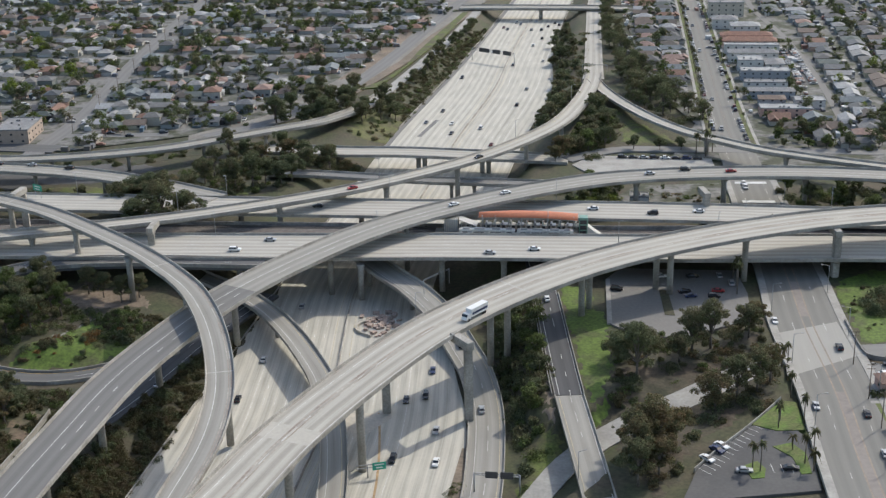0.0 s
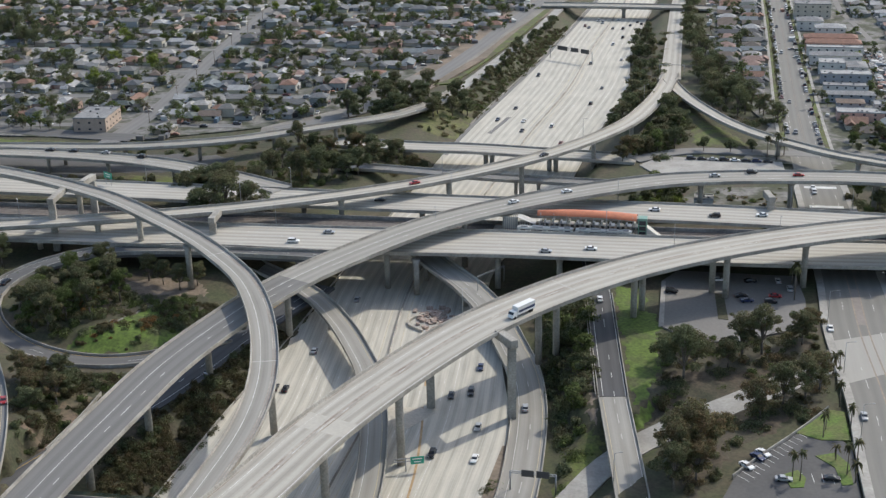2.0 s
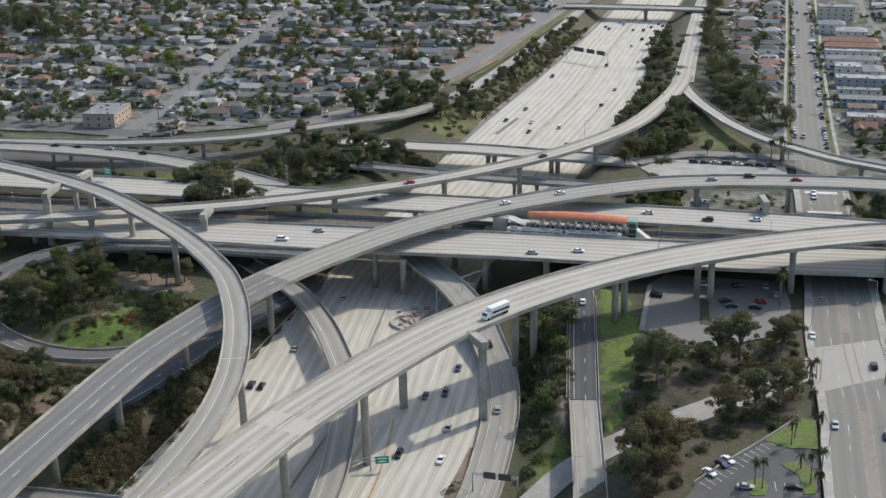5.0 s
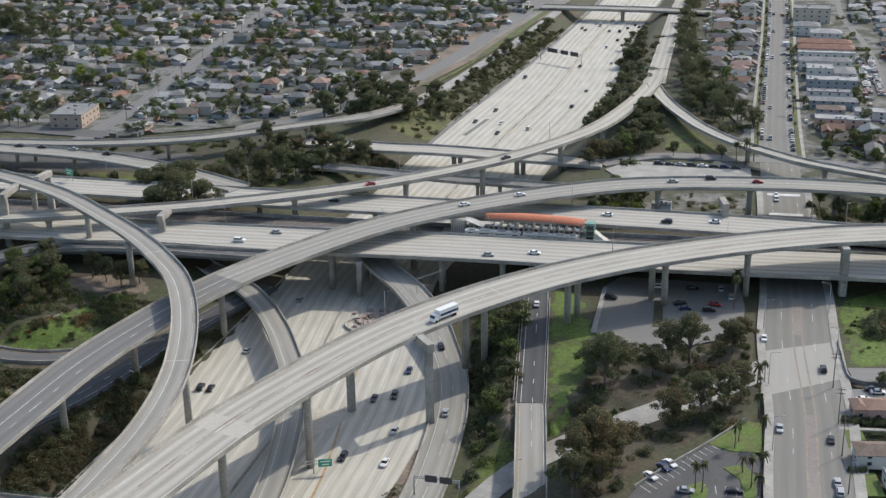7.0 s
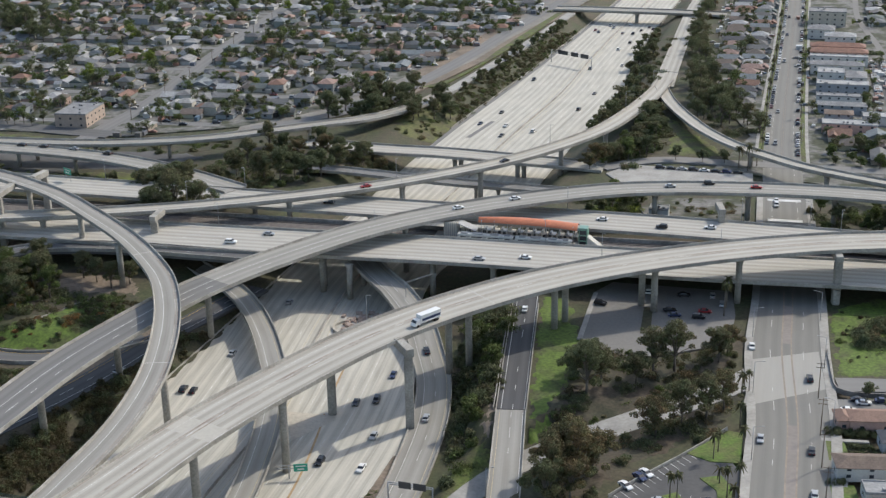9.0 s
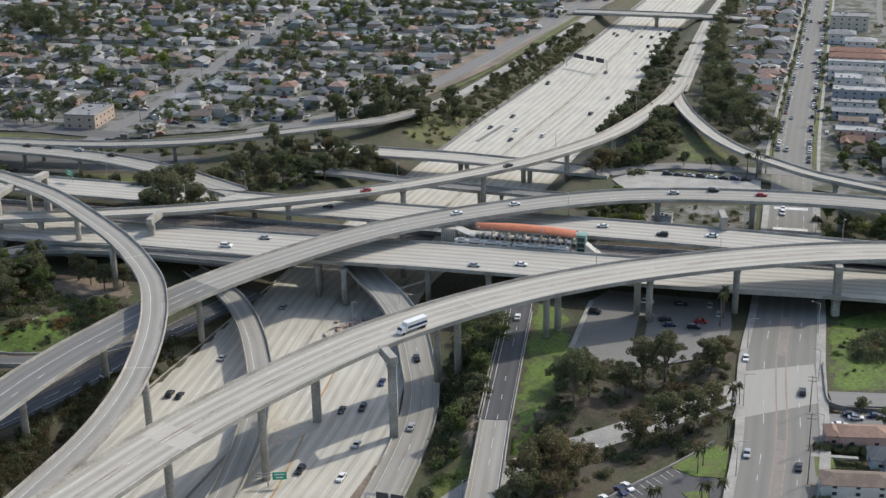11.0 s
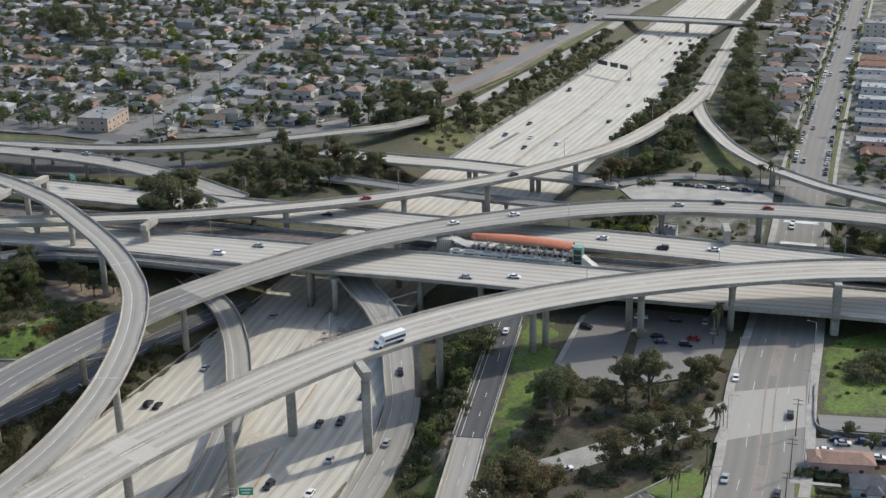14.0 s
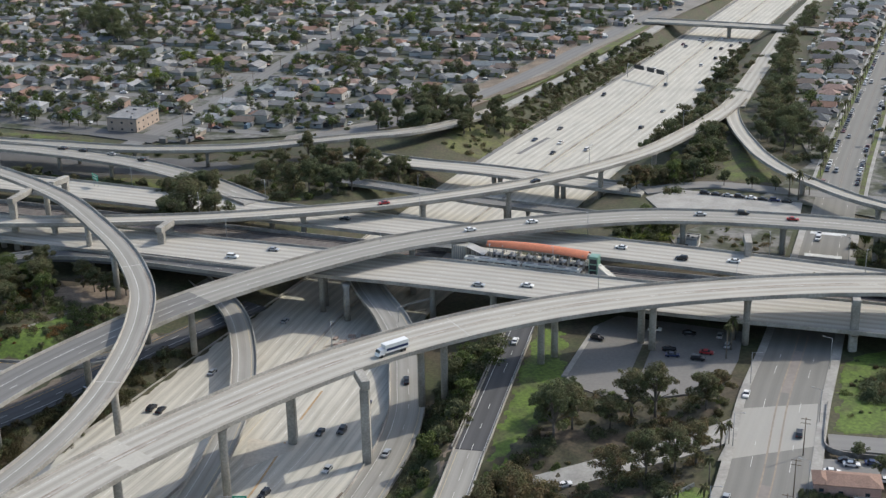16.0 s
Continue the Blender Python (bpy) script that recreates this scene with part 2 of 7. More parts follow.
def ground_heights(x, y):
    x, y = np.atleast_1d(np.asarray(x, float)), np.atleast_1d(np.asarray(y, float))
    tab = lambda rows: np.interp(y, [r[0] for r in rows], [r[1] for r in rows])
    lo, l, r = tab(FLOOR), tab(EDGE_L), tab(EDGE_R)
    f = np.clip(np.where(x < l, (l - x) / tab(RISE_L), np.where(x > r, (x - r) / tab(RISE_R), 0.0)), 0, 1)
    f = f * f * (3 - 2 * f)
    top = np.where(x > r, np.interp(y, [345, 395], [-1.6, -0.25]), -0.25)
    wob = np.sin(x * 0.11 + 1.3 * np.sin(y * 0.07)) * np.sin(y * 0.13 + 0.9 * np.sin(x * 0.05))
    z = lo - 0.35 + (top - lo) * f + 0.22 * wob * f
    # beside a road the ground meets its edge
    for k in range(0, len(x), 4000):
        s_ = slice(k, k + 4000)
        if len(GRADE):
            d = np.hypot(x[s_, None] - GRADE[None, :, 0], y[s_, None] - GRADE[None, :, 1]) - GRADE[None, :, 3]
            n_ = d.argmin(1)
            w = np.clip(1 - (d[np.arange(len(n_)), n_] - 1.5) / 11.0, 0, 1)
            w = w * w * (3 - 2 * w)
            z[s_] = z[s_] * (1 - w) + (GRADE[n_, 2] - 0.45) * w
    # the floor of the cutting stays level, and its west bank starts at the wall
    cap = np.where(x < r, lo - 0.35 + np.clip(l - 1.0 - x, 0, None) * 0.8, 99.0)
    return np.minimum(z, cap)


# ---- roads ----


def patch(name, outline, z, mat, label, category="pavement", lift=0.0, follow=False, thick=0.15):
    """A flat slab over an outline of ground points."""
    bm = bmesh.new()
    top = [bm.verts.new((x, y, (ground_z(x, y) if follow else z) + lift)) for x, y in outline]
    low = [bm.verts.new((v.co.x, v.co.y, v.co.z - thick)) for v in top]
    bm.faces.new(top)
    k = len(top)
    for i in range(k):
        bm.faces.new((top[i], low[i], low[(i + 1) % k], top[(i + 1) % k]))
    bmesh.ops.recalc_face_normals(bm, faces=bm.faces)
    me = bpy.data.meshes.new(name)
    bm.to_mesh(me)
    bm.free()
    me.materials.append(mat)
    layer = me.uv_layers.new(name="UVMap")
    for lp in me.loops:
        co = me.vertices[lp.vertex_index].co
        # along the street grid
        layer.data[lp.index].uv = (0.97 * co.x - 0.243 * co.y, 0.243 * co.x + 0.97 * co.y)
    return tagged(new(name, me), label, category, kind="structure")


def drape(name, outline, mat, label, category="ground", lift=0.14, step=0.9):
    """A patch of ground cover that follows the ground."""
    xs, ys = [q[0] for q in outline], [q[1] for q in outline]
    nx, ny = int((max(xs) - min(xs)) / step) + 2, int((max(ys) - min(ys)) / step) + 2
    idx, verts, faces = {}, [], []

    def at(i, j):
        if (i, j) not in idx:
            x, y = min(xs) + i * step, min(ys) + j * step
            x, y = x + 0.9 * noise.noise((x * 0.3, y * 0.3, 3.0)), y + 0.9 * noise.noise((x * 0.3, y * 0.3, 9.0))
            idx[(i, j)] = len(verts)
            verts.append((x, y, ground_z(x, y) + lift))
        return idx[(i, j)]

    for i in range(nx):
        for j in range(ny):
            x, y = min(xs) + (i + 0.5) * step, min(ys) + (j + 0.5) * step
            wx = 2.6 * noise.noise((x * 0.12, y * 0.12, 5.0)) + 1.7 * noise.noise((x * 0.45, y * 0.45, 15.0))
            wy = 2.6 * noise.noise((x * 0.12, y * 0.12, 25.0)) + 1.7 * noise.noise((x * 0.45, y * 0.45, 35.0))
            if inside(outline, x + wx, y + wy):
                faces.append((at(i, j), at(i + 1, j), at(i + 1, j + 1), at(i, j + 1)))
    # its rim dips into the ground
    uses = collections.Counter(k for q in faces for k in q)
    verts = [(x, y, z - (lift + 0.15 if uses[k] < 4 else 0.0)) for k, (x, y, z) in enumerate(verts)]
    return tagged(mesh_object(name, verts, faces, mat, smooth=True), label, category, kind="structure")


def inside(poly, x, y):
    hit = False
    for (x0, y0), (x1, y1) in zip(poly, poly[1:] + poly[:1]):
        if (y0 > y) != (y1 > y) and x < (x1 - x0) * (y - y0) / (y1 - y0) + x0:
            hit = not hit
    return hit


def marks(name, sets, mat, parent, label):
    v, f, u = join(sets)
    return mesh_object(name, v, f, mat, parent, label, uvs=u)


def column(parent, x, y, base, top, r=1.15, flare=True, name="pier"):
    bm = bmesh.new()
    add_tube(bm, (x, y, base), (x, y, top - (2.2 if flare else 0)), r, r, 12)
    if flare:
        add_tube(bm, (x, y, top - 2.2), (x, y, top), r, r * 1.55, 12)
    bmesh.ops.remove_doubles(bm, verts=bm.verts, dist=0.001)
    return part(name, bm, CONCRETE, parent)


def beam(parent, a, b, wide, z0, z1, name="cap_beam"):
    """A level beam between two ground points."""
    d = Vector((b[0] - a[0], b[1] - a[1], 0))
    n = Vector((-d.y, d.x, 0)).normalized() * wide / 2
    bm = bmesh.new()
    q = [Vector((*a, 0)) + n, Vector((*b, 0)) + n, Vector((*b, 0)) - n, Vector((*a, 0)) - n]
    lo, hi = [bm.verts.new((p.x, p.y, z0)) for p in q], [bm.verts.new((p.x, p.y, z1)) for p in q]
    bm.faces.new(hi[::-1]), bm.faces.new(lo)
    for i in range(4):
        bm.faces.new((lo[i], hi[i], hi[(i + 1) % 4], lo[(i + 1) % 4]))
    bmesh.ops.recalc_face_normals(bm, faces=bm.faces)
    bmesh.ops.bevel(bm, geom=bm.edges[:], offset=0.12, segments=1, affect="EDGES")
    return part(name, bm, CONCRETE, parent)


JOINT = material("joint_concrete", (0.52, 0.50, 0.46), vary=0.2, scale=0.4, fine=2.0)
LINES = {}


def flyover(name, label, points, width, depth=1.9, road=ROAD_DECK, lanes=2, left_shoulder=1.5, lane=3.66, piers=(), wall=0.85, open_ground=False, category="flyover", step=4.0, lines=None, joints=()):
    """A bridge: deck with a box girder, a parapet on either side, painted lines, and piers. points: x, y, z of the paving. lines: (offset, dashed) of the white lines in place of even lanes."""
    line = spline(points, step)
    LINES[name] = line
    w = width / 2
    root = empty(name, pose(0, 0, 0), label, category, "roads of the interchange", "structure")
    v, f, u = sweep(line, [(w - 0.35, 0.0), (-w + 0.35, 0.0)], closed=False)
    f = [q[::-1] for q in f]
    mesh_object("paving", v, f, road, root, "pale worn concrete paving", uvs=u)
    girder = [(w, -0.05), (w, -0.5), (w * 0.55, -0.75), (w * 0.5, -depth), (-w * 0.5, -depth), (-w * 0.55, -0.75), (-w, -0.5), (-w, -0.05)]
    v, f, u = sweep(line, girder)
    mesh_object("girder", v, f, CONCRETE, root, "weathered concrete box girder", uvs=u)
    for side in (1, -1):
        prof = [(side * (w + 0.02), -0.45), (side * (w + 0.02), wall), (side * (w - 0.22), wall), (side * (w - 0.4), 0.05), (side * (w - 0.4), -0.06)]
        v, f, u = sweep(line, prof[::side])
        mesh_object("parapet", v, f, CONCRETE, root, "stained concrete parapet", uvs=u)
    first = -w + left_shoulder + 0.4
    total = lanes * lane
    if lines:
        marks("white_lines", [stripe(line, o, 0.2, dash=(3.05, 9.15) if dashed else None) for o, dashed in lines], WORN_LINE, root, "worn white lane lines")
    else:
        sets = [stripe(line, -first - total), *[stripe(line, -first - lane * k, dash=(3.05, 9.15)) for k in range(1, lanes)]]
        marks("white_lines", sets, WORN_LINE, root, "worn white lane lines")
        marks("yellow_line", [stripe(line, -first)], FADED_LINE, root, "faded yellow edge line")
    n, s = rails(line)
    sets = []
    for k in joints:
        i = int(np.argmin(abs(s - k)))
        d = np.array([n[i, 1], -n[i, 0]])
        c = [(line[i, 0] + n[i, 0] * o + d[0] * e, line[i, 1] + n[i, 1] * o + d[1] * e, line[i, 2] + 0.05) for o, e in ((w - 0.45, -0.2), (-w + 0.45, -0.2), (-w + 0.45, 0.2), (w - 0.45, 0.2))]
        sets.append((c, [(0, 1, 2, 3)], [(0, 0)] * 4))
    if sets:
        marks("expansion_joint", sets, JOINT, root, "pale expansion joint")
    for p in piers:
        x, y, base = p[:3]
        i = int(np.argmin(np.hypot(line[:, 0] - x, line[:, 1] - y)))
        top = line[i, 2] - depth + 0.05
        column(root, x, y, base, top, r=p[3] if len(p) > 3 else 1.15)
    return root


def surface_road(name, label, points, width, mat, lanes=0, lane=3.66, left=0.0, yellow=True, category="road", step=6.0, drop=1.0, lift=0.0):
    """Paving laid on the ground: a slab with edges; width may be a list that follows the points."""
    ws = width if isinstance(width, (list, tuple)) else [width] * len(points)
    line = spline([(*p, w) for p, w in zip(points, ws)], step)
    LINES[name] = line
    half = line[:, 3] / 2
    v, f, u = sweep(line, lambda i: [(half[i], 0.0), (-half[i], 0.0), (-half[i], -drop), (half[i], -drop)])
    f = [q[::-1] for q in f]
    root = tagged(mesh_object(name, v, f, mat, uvs=u), label, category, "roads of the interchange", "structure")
    if lanes:
        first = float(half.min()) - left
        sets = [stripe(line, first - lane * k, dash=(3.05, 9.15)) for k in range(1, lanes)] + [stripe(line, first - lane * lanes)]
        marks("white_lines", sets, WHITE_LINE, root, "worn white lane lines")
        marks("edge_line", [stripe(line, first)], YELLOW_LINE if yellow else WHITE_LINE, root, "painted edge line")
    return root


# the sunken freeway
ys = [150, 250, 330, 372, 410, 490, 580, 673, 780, 866, 1004, 1200, 1400]
mid = [((table(EDGE_L, y) + RIGHT) / 2, y, table(FLOOR, y)) for y, RIGHT in zip(ys, (-45, -20, -7, 2.2, 3.5, 6, 44, 74, 110, 128, 166, 225, 283))]
wid = [(RIGHT - table(EDGE_L, y)) * 1.0 for y, RIGHT in zip(ys, (-45, -20, -7, 2.2, 3.5, 6, 44, 74, 110, 128, 166, 225, 283))]
freeway = surface_road("sunken_freeway", "wide pale concrete freeway in a cutting with many lanes", mid, wid, ROAD_SUNK, category="freeway")
FWY = LINES["sunken_freeway"]
half_w = FWY[:, 3] / 2
sets = []
for k in range(1, 6):
    sets.append(stripe(FWY, 1.0 + 2.2 + 3.66 * k, dash=(3.05, 9.15)))
    sets.append(stripe(FWY, -1.0 - 2.2 - 3.66 * k, dash=(3.05, 9.15)))
sets += [stripe(FWY, 3.2 + 3.66 * 6), stripe(FWY, -3.2 - 3.66 * 6)]
yel = [stripe(FWY, 3.2), stripe(FWY, -3.2)]
marks("white_lines", sets, WHITE_LINE, freeway, "white lane lines of the freeway")
marks("yellow_lines", yel, FADED_LINE, freeway, "yellow lines by the median")
v, f, u = sweep(FWY, [(0.35, -0.05), (0.3, 0.1), (0.12, 0.85), (-0.12, 0.85), (-0.3, 0.1), (-0.35, -0.05)])
mesh_object("median_barrier", v, f, CONCRETE, freeway, "concrete median barrier", uvs=u)

flyover("near_flyover", "long curved concrete flyover carried on tall round piers", [(-112, 225, 12.2), (-90, 257, 13), (-69, 291, 14.3), (-53.9, 318.8, 15), (-33, 349, 15.9), (-4.7, 382.5, 16.8), (32.4, 412, 17.5), (67, 430, 18), (105.8, 443, 18.3), (148, 451.5, 18.4), (190, 453, 18.3), (260, 447, 18)], 18.0, depth=2.1, lines=((5.7, False), (0.1, True), (-7.7, False)), joints=(60, 232),
        piers=[(-32, 343.6, -10.6, 1.2), (-53, 319, -10.6, 1.2), (-65, 296, -10.6, 1.2), (50, 421, -2), (54, 427, -2), (21, 404, -6), (14.5, 399, -6), (81.8, 440, -1), (85.4, 434.6, -1), (116, 443, -1)])
flyover("middle_flyover", "curved concrete flyover with worn pale paving", [(-142, 250, 6), (-124, 312, 8.5), (-113.5, 343.4, 9.8), (-104, 371, 10.6), (-91, 398, 11.3), (-72, 430, 12), (-45, 461.5, 12.5), (-12, 491, 12.8), (34.9, 516, 13), (81, 531, 13), (105, 532.7, 13), (129, 531.2, 13), (158, 527, 13), (189, 518.5, 13), (260, 490, 13)], 15.5, road=ROAD_OLD, lines=((1.5, False), (-2.2, True)),
        piers=[(-119, 330, -6.5), (-107.8, 361.6, -7.3), (-94, 399, -6.6), (-70, 433, -7.6), (-35, 478, -9.5), (-4, 497, -9), (98, 531, -0.5), (136, 529, -0.5), (170, 523, -0.5)])
flyover("left_flyover", "high narrow concrete flyover bending in a tight curve", [(-260, 578, 22), (-210, 556, 21.5), (-180, 538, 21.2), (-163, 526, 20.8), (-144, 510.5, 20.1), (-122.5, 486, 19.3), (-107, 467, 18.4), (-95.7, 449.6, 17.8), (-84.2, 427.4, 17.2), (-78.3, 408.3, 16.6), (-74.8, 391, 16), (-72.5, 372.4, 15.5), (-71.6, 355, 14.9), (-72.5, 337, 14.4), (-75, 321, 13.8), (-79.5, 304, 13.2), (-86, 284, 12.5), (-106, 245, 11)], 8.6, road=ROAD_OLD, depth=1.8, lines=((-1.25, False),), joints=(212.9, 300.9, 114.4),
        piers=[(-70.6, 364, -9.5), (-77.5, 300, -10), (-131, 495, -0.5), (-160, 524, -0.5), (-108, 463, -0.5), (-86, 432, -4)])
flyover("far_flyover", "slender concrete flyover climbing from the freeway", [(-300, 500, 13), (-220, 502, 13), (-168.8, 505, 13), (-139, 508, 13), (-116, 511.4, 13), (-93, 515.5, 13), (-63, 524, 12.9), (-40, 533.3, 12.4), (-16, 544.6, 12), (12, 560, 12), (38, 579, 11.6), (65, 606.5, 11), (86, 636, 9.8), (104, 676, 7.4), (119, 718, 4.2), (131, 757, 1.4), (136, 776, 0.5)], 9.5, depth=1.7, lanes=1, lane=4.2, left_shoulder=1.5,
        piers=[(-7.7, 549, -8), (64, 607, -7), (-53.6, 528.5, -1), (-104, 513, -1), (-150, 507, -1), (26, 570, -8), (88, 640, -7)])
flyover("right_ramp_bridge", "narrow concrete ramp bridge over the palm street", [(131, 757, 1.0), (130, 727, 2.2), (131, 700, 3.3), (133.5, 675, 4.3), (138, 645, 5.6), (146, 618, 6.6), (154, 601, 7.4), (169, 577, 8.1), (183, 562, 8.6), (199, 548, 9), (260, 500, 10)], 7.6, depth=1.5, lanes=1, lane=4.0, left_shoulder=1.2, piers=[(152, 604, -0.3), (178, 567, -0.3), (200, 547, -0.3)])
flyover("transit_connector", "single-lane concrete connector curving down to the freeway", [(-92, 495, -2.2), (-80, 482, -2.6), (-69.8, 469.5, -3), (-60.3, 453, -3), (-51.3, 429.4, -3), (-45.3, 408, -3.3), (-42.1, 394, -3.8), (-40.1, 370.5, -4.8), (-40, 350, -5.8), (-42.5, 319.6, -7.2), (-52, 280, -9.5)], 8.4, road=ROAD_OLD, depth=1.4, lanes=1, lane=4.2, left_shoulder=1.4, piers=[(-46, 411, -10, 0.9), (-40.5, 376, -10.4, 0.9), (-56, 442, -9.8, 0.9)])
flyover("right_connector", "curved two-lane concrete connector beside the freeway", [(-30, 505, 4.5), (-15, 473, 1.2), (-5, 455, -0.8), (2.4, 438, -4), (7, 415, -6.8), (9.4, 399, -8.3), (9, 376, -9.4), (5, 348, -10), (-1.5, 318, -10.4), (-18, 270, -10.8)], 11.5, road=ROAD_OLD, depth=1.2, lanes=2, left_shoulder=1.2, piers=[(-20, 484, -9.2, 0.9), (-6, 458, -9.5, 0.9), (2, 437, -9.8, 0.9)])
flyover("outer_left_ramp", "concrete ramp with a curved parapet and light traffic", [(-186, 450, 2), (-178, 420, 2.6), (-166, 392, 3), (-157.5, 368, 3), (-151, 340, 3), (-147, 312, 3), (-147, 270, 3)], 13.0, road=ROAD_WORN, depth=1.2, lanes=2, left_shoulder=1.6)
flyover("far_left_ramp", "long low concrete ramp on short piers", [(-300, 640, 9), (-207, 630, 9), (-166, 624.5, 9), (-138, 625.3, 9), (-107, 632, 8.6), (-82.6, 644.4, 8), (-53, 662, 7), (-36, 674, 5.8), (-14, 704, 3.0), (2, 738, 0.9), (10, 758, 0.42)], 9.5, road=ROAD_OLD, depth=1.4, lanes=1, lane=4.2, piers=[(-160, 624.5, 0, 0.9), (-125, 628, 0, 0.9), (-90, 640, 0, 0.9), (-60, 657, 0, 0.9), (-190, 628, 0, 0.9)])
flyover("far_left_bridge", "concrete bridge with traffic on it, on short piers", [(-300, 640, 9.3), (-204, 618, 9.1), (-178.5, 611, 9), (-150, 600, 9), (-130, 589, 9), (-108, 575, 8.5), (-80, 553, 7.8)], 13.0, road=ROAD_OLD, depth=1.5, lanes=2, piers=[(-165, 606, 0, 0.9), (-132, 590, 0, 0.9), (-195, 616, 0, 0.9)])
surface_road("loop_ramp", "grey loop ramp round a planted island", [(-60, 472.5, 7.3), (-80, 477.5, 7.2), (-104, 483, 7.2), (-128, 487, 6.9), (-150, 487, 6.0), (-165, 481.5, 4.5), (-176, 472, 2.6), (-180.5, 460, 0.9), (-178, 446, -0.6), (-171, 433, -2), (-160, 422, -3.2), (-146, 414, -4.2), (-131, 411, -5), (-117, 413, -5.3), (-104, 419, -5.5), (-92, 428, -5.6)], 8.6, ROAD_LOOP, lanes=2, lane=3.4, left=1.0, drop=1.6)
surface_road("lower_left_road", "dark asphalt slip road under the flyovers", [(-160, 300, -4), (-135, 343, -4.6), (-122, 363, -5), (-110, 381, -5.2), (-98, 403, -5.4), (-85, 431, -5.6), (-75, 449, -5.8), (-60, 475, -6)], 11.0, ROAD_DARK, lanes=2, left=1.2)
flyover("side_road_bridge", "narrow two-lane concrete bridge at the end of the side road", [(24, 250, -2), (29.6, 309, -2), (31.8, 338, -1.8), (33.6, 364, -1.4)], 9.2, road=ROAD_OLD, depth=1.2, lanes=2, left_shoulder=0.9, lane=3.5, wall=0.7)
surface_road("side_road", "narrow dark asphalt road with a dashed centre line", [(33.7, 364.4, -1.42), (37.6, 405.7, -0.1), (41, 440, 0.8), (43.5, 470, 1.2), (46, 500, 1.2)], 8.6, ROAD_DARK, lanes=2, lane=3.5, left=1.2, yellow=False, drop=2.5)
surface_road("slip_road", "pale service road climbing through the trees", [(0, 298, -10.0), (14, 318, -9.2), (27, 335, -8.2), (40, 345.6, -6.9), (55.4, 353, -4.5), (69.2, 358.5, -2.5), (80, 364, -1.6), (91.4, 370, -0.9), (106, 380, -0.2), (118, 391, -0.05)], [8, 8, 8.5, 9.5, 10, 10, 10, 10, 10, 10], PAVEMENT)

surface_road("merging_ramp", "grey ramp merging beside the freeway", [(132, 760, 0.55), (136, 777, 0.42), (150, 838, 0.3), (170, 925, 0.2), (188, 1000, 0.2), (240, 1180, 0.2)], [13, 12, 11, 10.5, 10.5, 10.5], ROAD_DECK, drop=2.0)

# a darker grey sheet just above the paving of the lower stretch
line = LINES["middle_flyover"]
n, s = rails(line)
v, f, u = sweep(line, [(7.3, 0.012), (-7.3, 0.012)], False, 0.0, float(np.interp(438, line[:, 1], s)))
mesh_object("darker_paving", v, [q[::-1] for q in f], ROAD_WORN, bpy.data.objects["middle_flyover"], "darker grey paving on the lower stretch", uvs=u)

loop_line = LINES["loop_ramp"]
for side in (1, -1):
    o = side * 4.2
    v, f, u = sweep(loop_line, [(o + 0.2, -0.6), (o + 0.16, 0.85), (o - 0.16, 0.85), (o - 0.2, -0.6)])
    mesh_object("parapet", v, [q[::-1] for q in f], CONCRETE, bpy.data.objects["loop_ramp"], "pale concrete parapet", uvs=u)
# the crossing freeway: two carriageways with the railway between them
flyover("near_carriageway", "broad pale freeway bridge with five lanes", [(-330, 545, 7.2), (-220, 522, 7.4), (-120, 501, 7.5), (-31, 484, 7.5), (10, 477.0, 7.5), (60, 466.5, 7.5), (112, 456.5, 7.5), (160, 449, 7.3), (260, 430, 6)], 27.0, depth=2.2, road=ROAD_CARR, lanes=5, left_shoulder=3.5,
        piers=[(7.2, 473, -9), (-35, 483, -9), (-24, 470, -9), (-70, 490, -6), (-105, 497, -1), (-140, 505, -1), (-175, 512, -1), (150, 441, -1), (30, 466, -4)])
flyover("far_carriageway", "broad pale freeway bridge beside the railway", [(-330, 600, 7.2), (-220, 577, 7.5), (-120, 553, 7.5), (-35, 532, 7.5), (30, 517, 7.5), (75, 507, 7.5), (122, 495, 7.5), (180, 480, 7), (260, 462, 6)], 22.0, depth=2.0, road=ROAD_CARR, lanes=5, left_shoulder=2.0, piers=[(-20, 527, -8.5), (15, 519, -8.5), (60, 509, -2), (-70, 540, -2)])

# streets
surface_road("palm_street", "wide grey city street lined with palms", [(78, 180, -0.5), (104.5, 307, 0.06), (114.8, 350, 0.1), (124, 400, 0.1), (134.5, 445, 0.1), (154, 540, 0.1), (174, 637, 0.1), (236.7, 895, 0.1), (330, 1280, 0.1)], [21, 21, 21, 21.5, 20, 18, 17.5, 15, 15], ROAD_PALM, category="street", drop=0.5)

# ---- the ground sheet ----
for road, low, high in (("loop_ramp", -9, 4.5), ("lower_left_road", -9, 4), ("slip_road", -9, 4), ("side_road", -4, 2), ("outer_left_ramp", -9, 9)):
    line = LINES[road]
    w = line[:, 3] / 2 if line.shape[1] > 3 else np.full(len(line), 6.0)
    rows = np.c_[line[:, :3], w][(line[:, 2] > low) & (line[:, 2] < high)]
    GRADE = np.vstack([GRADE, rows])
def axis(stops):
    out = []
    for (a, b, step) in stops:
        out += list(np.arange(a, b, step))
    return np.array(out + [stops[-1][1]])


